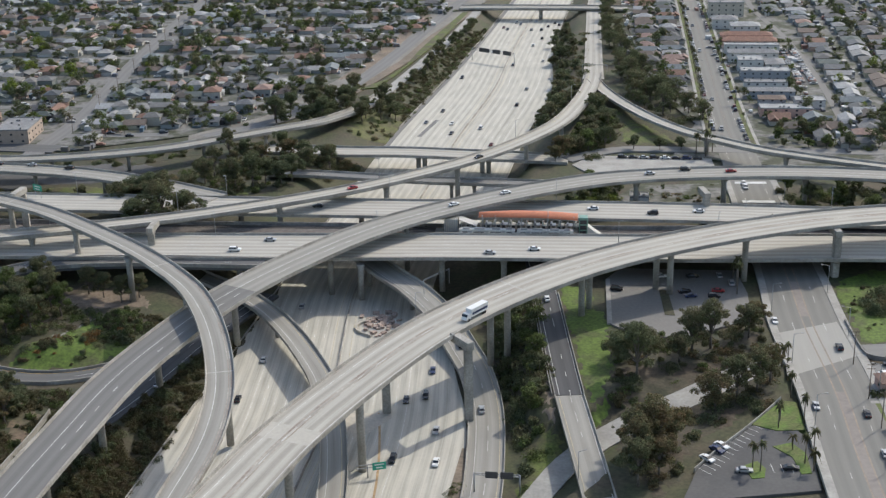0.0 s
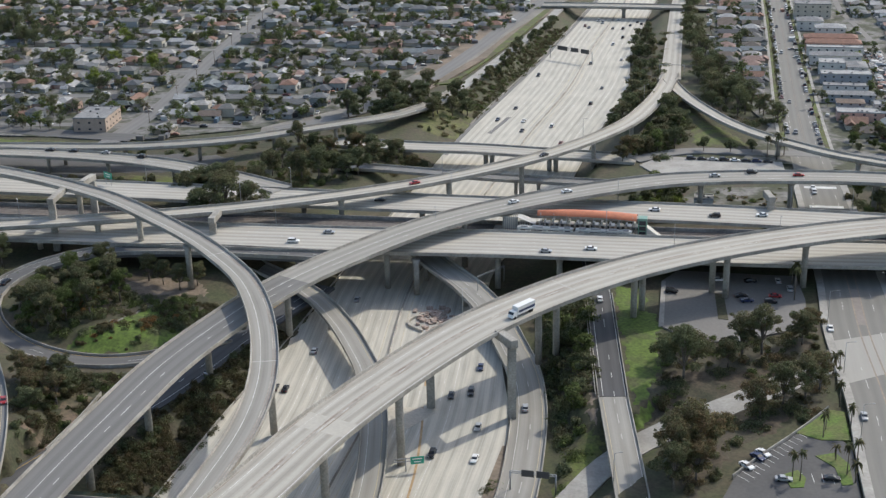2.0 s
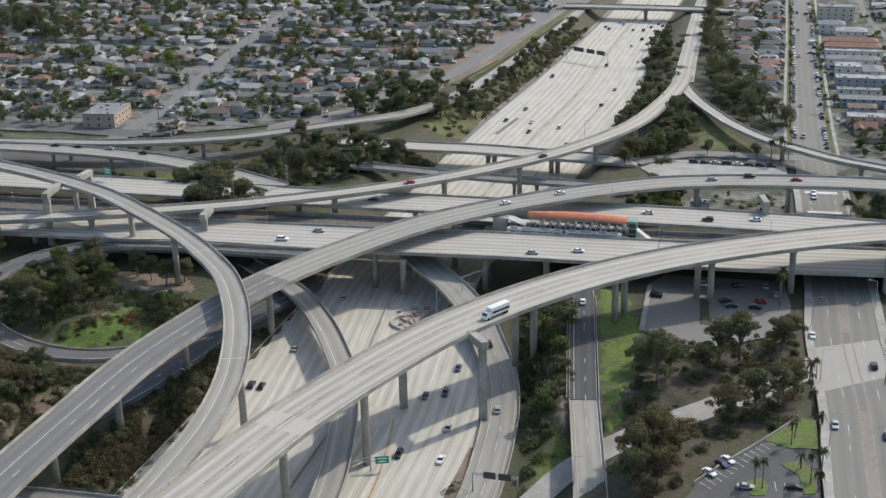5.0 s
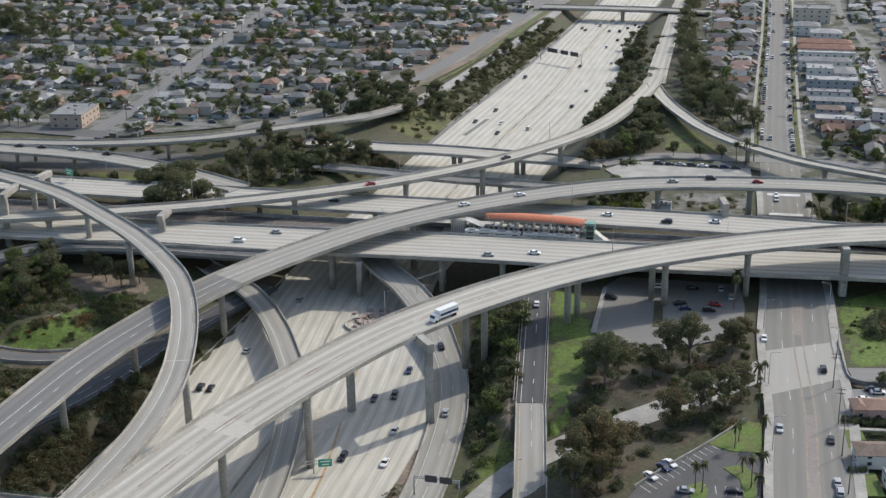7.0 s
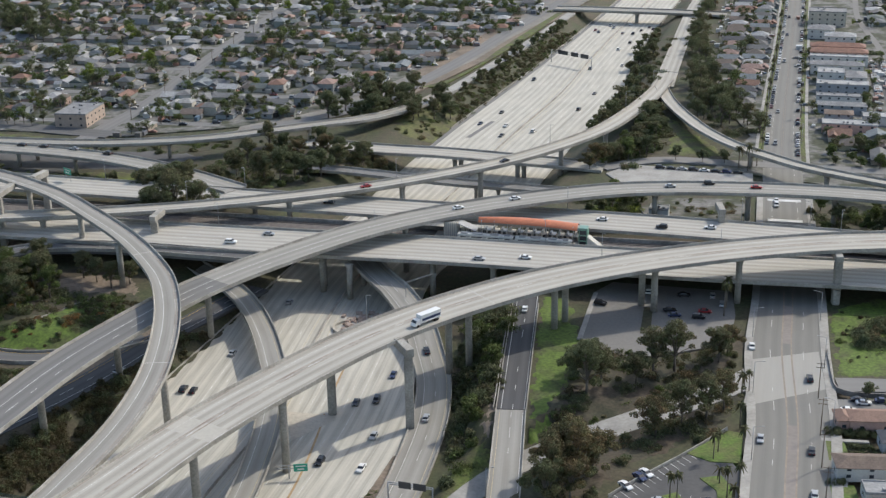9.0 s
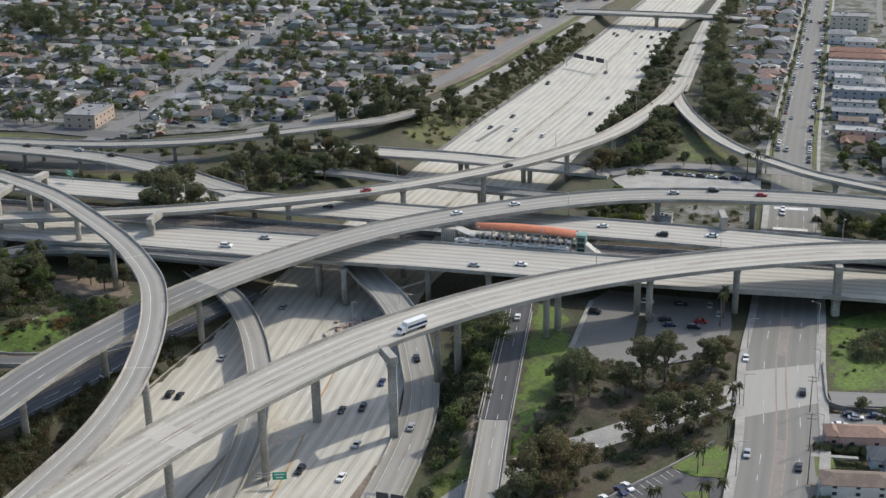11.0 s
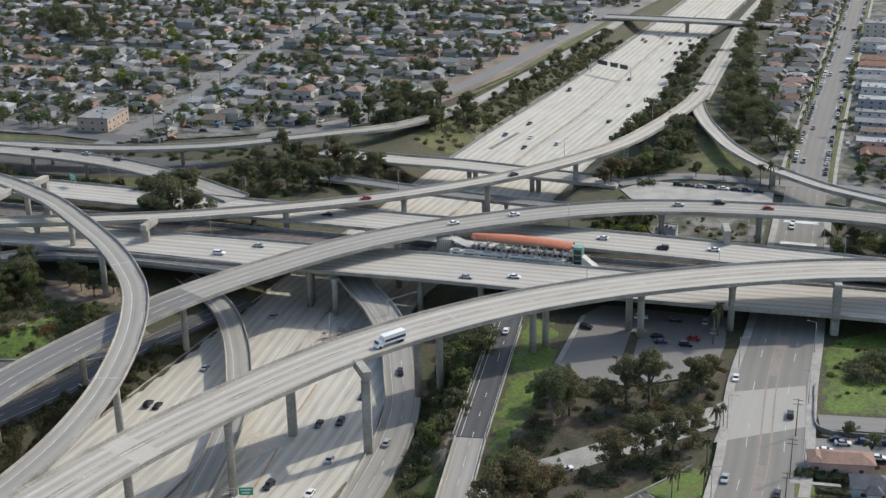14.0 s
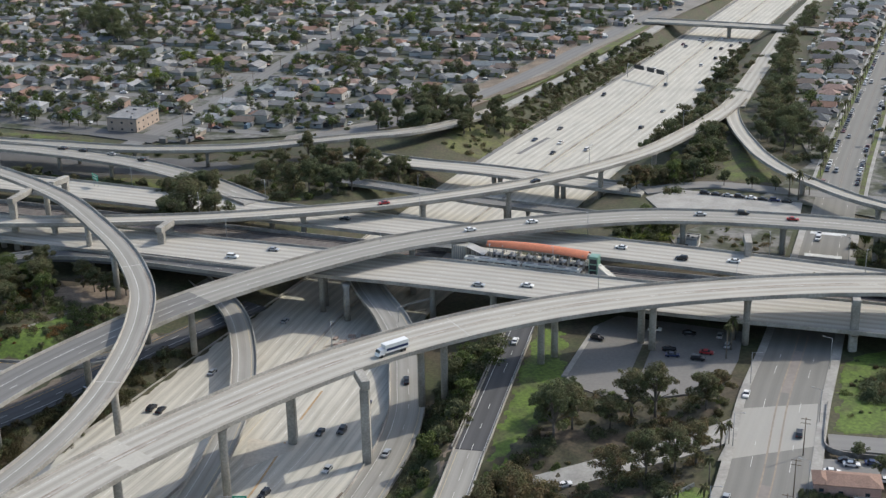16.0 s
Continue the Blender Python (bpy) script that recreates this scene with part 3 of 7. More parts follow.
gx = axis([(-3500, -700, 400), (-700, -280, 40), (-280, 300, 3), (300, 700, 40), (700, 3500, 400)])
gy = axis([(-800, 200, 100), (200, 760, 3), (760, 1300, 9), (1300, 4200, 300)])
gxx, gyy = np.meshgrid(gx, gy)
gv = np.stack([gxx.ravel(), gyy.ravel(), ground_heights(gxx.ravel(), gyy.ravel())], 1).tolist()
gf = [(j * len(gx) + i, j * len(gx) + i + 1, (j + 1) * len(gx) + i + 1, (j + 1) * len(gx) + i) for j in range(len(gy) - 1) for i in range(len(gx) - 1)]
GZ = np.array(gv)[:, 2].reshape(len(gy), len(gx))


def ground_z(x, y):
    """Height of the sheet at a point."""
    i = min(max(int(np.searchsorted(gx, x)) - 1, 0), len(gx) - 2)
    j = min(max(int(np.searchsorted(gy, y)) - 1, 0), len(gy) - 2)
    u, w = (x - gx[i]) / (gx[i + 1] - gx[i]), (y - gy[j]) / (gy[j + 1] - gy[j])
    return float((GZ[j, i] * (1 - u) + GZ[j, i + 1] * u) * (1 - w) + (GZ[j + 1, i] * (1 - u) + GZ[j + 1, i + 1] * u) * w)


ground = tagged(mesh_object("ground", gv, gf, GRASS, smooth=True), "rough grass and earth, green and brown in patches", "ground", kind="structure")


# earth fill under the climbing connector
line = LINES["right_connector"]
n, s = rails(line)
v, f, u = sweep(line, [(4.9, -0.7), (-4.9, -0.7), (-4.9, -6.5), (4.9, -6.5)], True, float(np.interp(-418, -line[:, 1], s)), 1e9)
mesh_object("ramp_fill", v, [q[::-1] for q in f], CONCRETE_DARK, bpy.data.objects["right_connector"], "stained concrete sides of the ramp", uvs=u)

# ---- bridges beyond the crossing ----
flyover("far_street_bridge", "concrete street bridge far up the freeway", [(85, 1003, 1.2), (96, 1000, 1.4), (140, 988, 1.6), (188, 975, 1.4), (206, 970, 1.0)], 15.0, depth=1.7, lanes=2, left_shoulder=3.5, road=ROAD_OLD, piers=[(144, 987, -7.3, 1.4)])
flyover("cross_street_bridge", "low concrete street bridge over the freeway", [(-62, 652, 0.2), (-22, 636, 0.8), (9, 628, 1.0), (52, 613, 0.9), (84, 604, 0.2)], 15.0, depth=1.5, lanes=2, left_shoulder=3.0, wall=0.9, piers=[(14, 626, -7.8), (17, 625, -7.8), (44, 615.5, -7.8), (47, 614.5, -7.8)])
flyover("transit_bridge", "narrow grey bridge with metal railings over the freeway", [(-58, 606, 1.2), (-40, 600, 1.6), (-13, 589, 1.8), (13, 579, 1.8), (40, 571.5, 1.6), (66, 565, 1.2)], 8.5, depth=1.3, lanes=2, left_shoulder=0.3, lane=3.3, road=ROAD_GREY, piers=[(24, 576, -7.9, 0.8), (34, 573, -7.9, 0.8)])

# ---- outrigger bents that carry the flyovers ----


def outrigger(label, foot, reach, base, z0, z1, wide=2.6, r=1.3, square=True):
    """A column at the foot and a heavy beam from it to the reach."""
    root = empty("outrigger_bent", pose(0, 0, 0), label, "bridge pier", "outrigger bents", "structure")
    bm = bmesh.new()
    add_box(bm, foot[0] - r, foot[1] - r, base, foot[0] + r, foot[1] + r, z0 + 0.05)
    bmesh.ops.bevel(bm, geom=bm.edges[:], offset=0.25, segments=2, affect="EDGES")
    part("column", bm, CONCRETE, root)
    d = Vector((reach[0] - foot[0], reach[1] - foot[1])).normalized() * (r + 0.4)
    beam(root, (foot[0] - d.x, foot[1] - d.y), reach, wide, z0, z1)
    return root


outrigger("tall concrete pier with a heavy arm under a flyover", (2.9, 368.7), (-0.6, 376.2), -10.4, 14.5, 17.3)
outrigger("tall concrete pier with a heavy arm under a flyover", (-22, 379), (-16, 373), -10.3, 12.2, 14.4)
outrigger("concrete pier with a pale arm under a flyover", (150, 441), (150.5, 448), -0.5, 15.4, 17.9)
outrigger("concrete pier with a pale arm under a flyover", (-157.4, 537.5), (-160.0, 529.8), -0.5, 19.6, 22.0)
outrigger("concrete pier with a pale arm under a flyover", (-167.5, 509), (-165.8, 522.2), -0.5, 19.5, 21.8)
outrigger("concrete pier with a pale arm under a flyover", (-103.5, 500.5), (-102, 509.2), -0.5, 12.0, 14.5)
outrigger("concrete pier with a pale arm beside the freeway", (121, 506), (121, 514), -0.5, 10.6, 13.2)

# ---- station and railway in the median of the crossing freeway ----
BALLAST = material("track_ballast", (0.16, 0.14, 0.125), vary=0.35, scale=0.5, fine=3.0)
STEEL = material("grey_steel", (0.38, 0.39, 0.40), rough=0.45, metal=0.6, vary=0.15)
STEEL_DARK = material("dark_steel", (0.09, 0.09, 0.095), rough=0.5, metal=0.4, vary=0.2)
ORANGE = material("orange_canopy_metal", (0.60, 0.20, 0.10), rough=0.55, vary=0.12, scale=0.3, fine=1.5)
GLASS_GREEN = material("green_tower_cladding", (0.17, 0.33, 0.26), rough=0.3, vary=0.2)
TILE_RED = material("terracotta_platform_edge", (0.45, 0.22, 0.14), vary=0.2)
GLASS = material("dark_glazing", (0.03, 0.035, 0.045), rough=0.12, vary=0.1)
CREAM = material("cream_painted_metal", (0.62, 0.60, 0.54), rough=0.6, vary=0.15)

RAIL_LINE = [(-330, 571, 5.2), (-220, 549, 5.2), (-120, 527, 5.2), (-31, 507.5, 5.2), (25, 495.5, 5.2), (66, 486, 5.2), (122, 475.5, 5.2), (180, 466, 5.2), (260, 448, 5.2)]
rl = spline(RAIL_LINE, 6)
railway = empty("railway", pose(0, 0, 0), "light railway on a concrete bed between the carriageways", "railway", kind="structure")
v, f, u = sweep(rl, [(7.0, 0.0), (-7.0, 0.0), (-7.0, -1.6), (7.0, -1.6)])
mesh_object("trackbed", v, [q[::-1] for q in f], BALLAST, railway, "grey ballast bed", uvs=u)
for o in (-5.4, -3.96, 3.96, 5.4):
    v, f, u = sweep(rl, [(o + 0.06, 0.22), (o - 0.06, 0.22), (o - 0.06, 0.0), (o + 0.06, 0.0)])
    mesh_object("rail", v, [q[::-1] for q in f], STEEL_DARK, railway, uvs=u)
for o in (-7.15, 7.15):
    v, f, u = sweep(rl, [(o + 0.18, 1.5), (o - 0.18, 1.5), (o - 0.18, -1.6), (o + 0.18, -1.6)])
    mesh_object("retaining_wall", v, [q[::-1] for q in f], CONCRETE_DARK, railway, uvs=u)

station = empty("railway_station", pose(40, 492, 5.2, 0, 0, -14.0), "open railway station with a long curved orange canopy", "station")
bm = bmesh.new()
add_box(bm, -33, -3.2, -0.6, 32, 3.2, 1.0)
part("platform", bm, PAVEMENT, station, "pale concrete platform")
for y in (-3.2, 3.0):
    bm = bmesh.new()
    add_box(bm, -33, y, 1.004, 32, y + 0.2, 1.06)
    part("platform_edge", bm, TILE_RED, station, "terracotta platform edge")
# canopy: a long shell, arched across and bowed along
bm = bmesh.new()
rows = []
NX, NY = 26, 9
for shell in (0, 1):
    for i in range(NX + 1):
        x = -15.5 + 39.0 * i / NX
        lift = 9.8 - 0.0022 * (x - 4) ** 2
        wide = 1.7 + 1.6 * min(1.0, (x + 15.5) / 14.0)
        rows.append([bm.verts.new((x, -wide + 2 * wide * j / NY, lift - shell * 0.18 - 1.5 * ((2 * j / NY - 1) ** 2))) for j in range(NY + 1)])
for shell in (0, 1):
    for i in range(NX):
        a, b = rows[shell * (NX + 1) + i], rows[shell * (NX + 1) + i + 1]
        for j in range(NY):
            q = (a[j], b[j], b[j + 1], a[j + 1])
            bm.faces.new(q if not shell else q[::-1]).smooth = True
for i in range(NX):
    for j in (0, NY):
        a, b = rows[i], rows[i + 1]
        c, d = rows[NX + 1 + i], rows[NX + 2 + i]
        bm.faces.new((a[j], b[j], d[j], c[j]) if j == NY else (a[j], c[j], d[j], b[j]))
part("canopy", bm, ORANGE, station, "curved orange metal canopy")
for i in range(8):
    x = -14 + 36.0 * i / 7
    for y in (-2.2, 2.2):
        bm = bmesh.new()
        add_tube(bm, (x, y, 1.0), (x, y, 8.5), 0.16, 0.13, 8)
        part("canopy_post", bm, STEEL, station)
    bm = bmesh.new()
    add_box(bm, x - 0.1, -2.9, 8.1, x + 0.1, 2.9, 8.35)
    part("canopy_beam", bm, STEEL, station)
bm = bmesh.new()
add_box(bm, 24.0, -2.0, -0.5, 27.4, 2.0, 8.0)
bmesh.ops.bevel(bm, geom=bm.edges[:], offset=0.15, segments=1, affect="EDGES")
tower = part("lift_tower", bm, GLASS_GREEN, station, "green lift tower")
for y in (-2.06, 2.02):
    bm = bmesh.new()
    for k in range(3):
        add_box(bm, 24.4, y, 1.0 + k * 2.2, 27.0, y + 0.04, 2.7 + k * 2.2)
    part("glazing", bm, GLASS, tower)
bm = bmesh.new()
profile = [(27.404, -0.5)] + [q for k in range(14) for q in ((27.404 + k * 0.45, 4.4 - k * 0.34), (27.85 + k * 0.45, 4.4 - k * 0.34))] + [(33.7, -0.5)]
near, off = [bm.verts.new((x, -1.8, z)) for x, z in profile], [bm.verts.new((x, 1.8, z)) for x, z in profile]
bm.faces.new(near), bm.faces.new(off[::-1])
for k in range(len(profile)):
    bm.faces.new((near[k], off[k], off[(k + 1) % len(profile)], near[(k + 1) % len(profile)]))
bmesh.ops.recalc_face_normals(bm, faces=bm.faces)
part("stair", bm, CREAM, station, "pale stair down from the lift tower")
bm = bmesh.new()
add_box(bm, -29, -2, 1.0, -23.6, 2, 6.2)
bmesh.ops.bevel(bm, geom=bm.edges[:], offset=0.2, segments=1, affect="EDGES")
stair_house = part("stair_house", bm, STEEL, station, "stair house with pale ribs")
for k in range(8):
    bm = bmesh.new()
    add_box(bm, -29.2 + 0.75 * k, -2.3, 1.0, -29.0 + 0.75 * k, 2.3, 6.7)
    part("rib", bm, CREAM, stair_house)
bm = bmesh.new()
q = [bm.verts.new(p) for p in ((-23.3, -2.6, 6.6), (-16.2, -2.6, 3.9), (-16.2, 2.6, 3.9), (-23.3, 2.6, 6.6), (-23.3, -2.6, 6.35), (-16.2, -2.6, 3.65), (-16.2, 2.6, 3.65), (-23.3, 2.6, 6.35))]
for f in ((0, 1, 2, 3), (7, 6, 5, 4), (0, 4, 5, 1), (1, 5, 6, 2), (2, 6, 7, 3), (3, 7, 4, 0)):
    bm.faces.new([q[k] for k in f])
part("stair_roof", bm, STEEL, station, "slanted grey glazed stair roof")
for y in (-2.5, 2.3):
    bm = bmesh.new()
    for k in range(7):
        x = -23.2 + k
        add_box(bm, x, y, 1.0, x + 0.14, y + 0.2, 6.3 - 0.38 * k)
    part("stair_rail", bm, CREAM, station)
for side in (2.75,):
    for i in range(24):
        x = -23 + 2.0 * i
        bm = bmesh.new()
        # a cream arcade panel round a dark opening
        for dx in (0.0, 1.55):
            add_box(bm, x + dx, side, 1.0, x + dx + 0.35, side + 0.18, 3.5)
        add_box(bm, x + 0.35, side + 0.02, 2.75, x + 1.55, side + 0.16, 3.5)
        add_box(bm, x + 0.35, side + 0.02, 1.0, x + 1.55, side + 0.16, 1.55)
        screen = part("screen", bm, CREAM, station)
        if i % 3:
            bm = bmesh.new()
            add_box(bm, x + 0.36, side + 0.06, 1.56, x + 1.54, side + 0.1, 2.74)
            part("mesh_infill", bm, STEEL_DARK, screen, "dark mesh infill")
bm = bmesh.new()
add_box(bm, -48, -4.9, 0.4, 24, -3.5, 0.95)
part("walkway", bm, TILE_RED, station, "long terracotta walkway beside the platform")
for i in range(12):
    x = -13 + 3.2 * i
    bm = bmesh.new()
    add_box(bm, x, -1.6, 4.2, x + 2.4, 1.6, 4.45)
    add_box(bm, x + 0.2, -1.3, 4.46, x + 0.9, 1.3, 5.2 + 0.5 * (i % 2))
    part("service_duct", bm, CREAM if i % 2 else STEEL, station)
for i in range(9):
    x = -20 + 4.6 * i
    bm = bmesh.new()
    add_box(bm, x, -0.3, 1.0, x + 1.8, 0.3, 1.5)
    add_box(bm, x, -0.05, 1.5, x + 1.8, 0.05, 2.0)
    part("bench", bm, STEEL_DARK, station)

# a light train of two cars at the platform
TRAIN_SKIN = material("off_white_train_skin", (0.62, 0.61, 0.57), rough=0.45, vary=0.1, scale=0.3, fine=1.5)
rn, rs = rails(rl)


def train_car(middle, length=26.0):
    """A rail car on the near track: skin, window bands, doors, roof gear, bogies."""
    k = float(np.interp(middle, rl[:, 0], rs))
    x, y = float(np.interp(k, rs, rl[:, 0] - rn[:, 0] * 4.68)), float(np.interp(k, rs, rl[:, 1] - rn[:, 1] * 4.68))
    j = int(np.argmin(abs(rs - k)))
    ob = empty("train_car", pose(x, y, 5.44, 0, 0, math.degrees(math.atan2(-rn[j, 0], rn[j, 1]))), "off-white light rail car with dark windows at the platform", "train", "train cars")
    h = length / 2
    bm = bmesh.new()
    add_box(bm, -h, -1.3, 0.75, h, 1.3, 3.5)
    bmesh.ops.bevel(bm, geom=bm.edges[:], offset=0.22, segments=2, affect="EDGES")
    part("body", bm, TRAIN_SKIN, ob)
    for side in (-1.315, 1.295):
        for i in range(9):
            wx = -h + 1.2 + (length - 2.4) * i / 9
            bm = bmesh.new()
            if i % 3 == 1:
                add_box(bm, wx + 0.2, side, 0.9, wx + 1.7, side + 0.02, 3.0)
                part("door", bm, STEEL, ob)
            else:
                add_box(bm, wx + 0.1, side, 1.75, wx + 2.2, side + 0.02, 2.75)
                part("window", bm, GLASS, ob)
    for end in (-h - 0.012, h - 0.012):
        bm = bmesh.new()
        add_box(bm, end, -0.95, 1.8, end + 0.024, 0.95, 2.9)
        part("windscreen", bm, GLASS, ob)
    for gx, gl in ((-8.2, 2.6), (-3.0, 4.0), (3.6, 3.2), (8.6, 2.2)):
        bm = bmesh.new()
        add_box(bm, gx - gl / 2, -0.8, 3.504, gx + gl / 2, 0.8, 3.95)
        part("roof_unit", bm, STEEL, ob)
    for bx in (-7.6, 0.0, 7.6):
        bm = bmesh.new()
        add_box(bm, bx - 1.3, -1.05, 0.0, bx + 1.3, 1.05, 0.74)
        part("bogie", bm, STEEL_DARK, ob)
    return ob


for middle in (28.4, 50.6):
    train_car(middle, 22.0)

# ---- ground works ----
ASPHALT_LOT = material("parking_asphalt", (0.105, 0.102, 0.10), vary=0.12, scale=0.06, fine=0.9, tint=(0.075, 0.074, 0.075))
LOT_PALE = material("old_pale_asphalt", (0.185, 0.177, 0.165), vary=0.1, scale=0.06, fine=0.9, tint=(0.19, 0.18, 0.17))
YARD = material("yards_and_lots", (0.185, 0.178, 0.166), vary=0.4, scale=0.09, fine=0.4, tint=(0.052, 0.058, 0.03), stops=(0.42, 0.6))
LAWN = material("mown_lawn", (0.098, 0.165, 0.024), vary=0.35, scale=0.2, fine=1.2, tint=(0.115, 0.13, 0.04))
BRIGHT_GRASS = material("spring_grass", (0.105, 0.138, 0.024), vary=0.45, scale=0.13, fine=1.1, tint=(0.085, 0.078, 0.036), stops=(0.4, 0.62))

patch("yards_west", [(-620, 700), (-560, 1250), (190, 1260), (60, 955), (-15, 790), (-62, 716), (-100, 684), (-160, 668), (-300, 700)], 0.05, YARD, "paved yards and worn lawns between the houses", thick=0.6)
patch("yards_east", [(134, 600), (162, 655), (160, 742), (190, 905), (262, 1250), (620, 1240), (560, 560), (300, 470), (180, 575)], 0.02, YARD, "paved yards and worn lawns between the houses", thick=0.6)
GRAVEL = material("dusty_gravel", (0.235, 0.22, 0.195), vary=0.18, scale=0.07, fine=0.7, tint=(0.175, 0.16, 0.14))
patch("frontage_road", [(-100, 684), (-62, 715), (-19, 790), (10, 858), (67, 1040), (140, 1250), (200, 1250), (104, 1020), (53, 906), (28, 838), (2, 783), (-30, 722), (-60, 696), (-100, 674)], 0.10, GRAVEL, "grey frontage road with dusty verges", "road", thick=0.6)
patch("earth_verge", [(-24, 726), (6, 784), (32, 838), (58, 906), (106, 1018), (101, 1020), (50, 906), (25, 838), (-1, 784), (-32, 726)], 0.14, DIRT, "strip of bare brown earth beside a road", "ground", thick=0.6)
patch("dusty_verge", [(-18, 792), (11, 859), (38, 938), (67, 1038), (76, 1038), (47, 940), (22, 866), (-6, 796)], 0.14, DIRT, "strip of bare brown earth beside a road", "ground", thick=0.6)
EARTH_BROWN = material("brown_dry_earth", (0.16, 0.115, 0.08), vary=0.35, scale=0.12, fine=0.9, tint=(0.085, 0.075, 0.042))
drape("bare_earth", [(-136, 458), (-134, 472), (-122, 476), (-112, 477), (-104, 471), (-101, 459), (-112, 455), (-124, 457)], DIRT, "bare reddish earth under the flyovers")
patch("parking_lot", [(57.5, 413), (66, 452), (74, 462), (116, 452), (113, 430), (108, 412), (98, 404), (82, 398), (72, 398), (63, 404)], 0.02, LOT_PALE, "worn grey parking lot under the bridges", "parking lot", thick=1.5)
patch("car_park", [(50, 298), (58.5, 313.2), (68.3, 323), (78.3, 332), (84, 337.4), (93.5, 333), (95.2, 326), (88.4, 298)], -1.15, ASPHALT_LOT, "small asphalt car park with marked bays", "parking lot", thick=1.5)
patch("lawn", [(82.2, 336.2), (96, 349.4), (100, 347.5), (96.4, 330.5), (88, 331.5)], -0.98, LAWN, "bright mown lawn beside the car park", "lawn", thick=1.0)
patch("pale_forecourt", [(97, 609), (151, 593), (146, 565), (90, 578), (84, 596)], 0.03, PAVEMENT, "pale concrete forecourt", "forecourt", thick=0.8)
patch("planted_lot", [(106, 559), (143, 556), (136, 522), (97, 527), (93, 546)], 0.03, YARD, "dry planted lot with shrubs", "ground", thick=0.8)
BANK_SCRUB = material("olive_bank_scrub", (0.055, 0.06, 0.028), vary=0.45, scale=0.15, fine=1.0, tint=(0.075, 0.068, 0.036))
BANK_GRASS = material("olive_bank_grass", (0.115, 0.125, 0.036), vary=0.4, scale=0.12, fine=0.9, tint=(0.085, 0.075, 0.038), stops=(0.36, 0.6))
FRESH_GRASS = material("fresh_green_grass", (0.098, 0.15, 0.022), vary=0.45, scale=0.1, fine=0.9, tint=(0.078, 0.088, 0.03), stops=(0.33, 0.5))
drape("green_bank", [(136.5, 384), (153, 383), (190, 384), (200, 440), (166, 446), (153, 440), (145, 431)], FRESH_GRASS, "bright green grass bank")
patch("service_yard", [(244, 724), (252, 760), (266, 818), (275, 815), (262, 758), (253, 722)], 0.12, ASPHALT_LOT, "dark asphalt yard behind the flats", "parking lot", thick=0.3)
patch("green_strip", [(-8, 766), (9, 784), (27, 824), (40, 866), (55, 908), (86, 992), (90, 990), (62, 908), (38, 846), (16, 793), (4, 768)], 0.18, BRIGHT_GRASS, "rough green strip beside the ramp", "ground", thick=1.4)
patch("dark_lane_patch", [(19, 685), (38, 729), (40.3, 728), (21.3, 684)], table(FLOOR, 700) + 0.03, ROAD_GREY, "dark asphalt patch in a freeway lane", "road", thick=0.1)
drape("grass_strip", [(44.5, 428), (48, 447), (57, 448), (58, 418), (57, 398), (50, 374), (43, 352), (38.5, 350), (41, 385)], FRESH_GRASS, "bright green grass strip")
for pts in ([(72, 313.5), (76.5, 315.5), (77.5, 311), (75.5, 306.5), (72, 306.5)], [(83.6, 322.7), (89.6, 324), (91.5, 317.5), (89, 306.7), (86, 306.7), (87, 316)]):
    patch("planting_island", pts, -0.98, LAWN, "green planting island in the car park", "lawn", thick=0.6)
drape("earth_bank", [(-135.9, 347.8), (-132.7, 358.9), (-129.8, 368.8), (-126.8, 383.4), (-135.3, 390.4), (-138.3, 375.8), (-141.2, 365.9), (-144.4, 354.8)], EARTH_BROWN, "bare reddish earth above the slip road", lift=0.2)
drape("grass_patch", [(-86, 580), (-68, 580), (-62, 596), (-80, 600)], BRIGHT_GRASS, "green grass between the ramps", lift=0.3)
drape("street_verge", [(-300, 690), (-255, 677), (-200, 666), (-200, 672), (-255, 684), (-300, 698)], BRIGHT_GRASS, "green verge beside the street", lift=0.3)
drape("earth_shoulder", [(-121, 381), (-109, 405), (-97, 430), (-89, 446), (-82, 442), (-91, 427), (-103, 402), (-116, 379)], DIRT, "bare tan earth beside the slip road", lift=0.25)
drape("grass_island", [(-146, 421), (-132, 417), (-118, 420), (-106, 428), (-106, 440), (-112, 446), (-124, 445), (-130, 437), (-139, 431)], FRESH_GRASS, "bright green grass in the loop")
drape("garden_path", [(-110, 455), (-122.5, 447), (-135, 432.5), (-134, 431.2), (-121.5, 445.4), (-109, 453.2)], GRAVEL, "pale dusty path through the loop", "path", lift=0.3, step=0.6)
drape("under_ramp_yard", [(-300, 604), (-300, 654), (-205, 647), (-160, 642), (-130, 642), (-108, 630), (-128, 612), (-165, 611), (-178, 606), (-205, 602), (-260, 602)], ASPHALT_LOT, "dark asphalt under the far ramps", "road", lift=0.35)
drape("ramp_grass", [(-180, 599), (-130, 590), (-124, 602), (-150, 607), (-178, 606)], BRIGHT_GRASS, "green grass beside the far ramps", lift=0.4)
drape("grass_gore", [(116, 632), (123, 655), (124, 680), (129, 692), (134, 665), (140, 645), (146, 622), (126, 622)], BRIGHT_GRASS, "green grass beside the ramp")
drape("grass_slope", [(-16, 672), (1, 674), (12, 704), (19, 724), (8, 742), (-4, 724), (-20, 694)], BANK_GRASS, "green grass slope above the freeway")
surface_road("frontage_ramp", "narrow grey ramp above the freeway", [(9, 755.5, 0.3), (26, 798.6, 0.3), (44.2, 845, 0.3), (71, 915.5, 0.3), (96, 990, 0.3)], 6.5, PAVEMENT, drop=1.2)
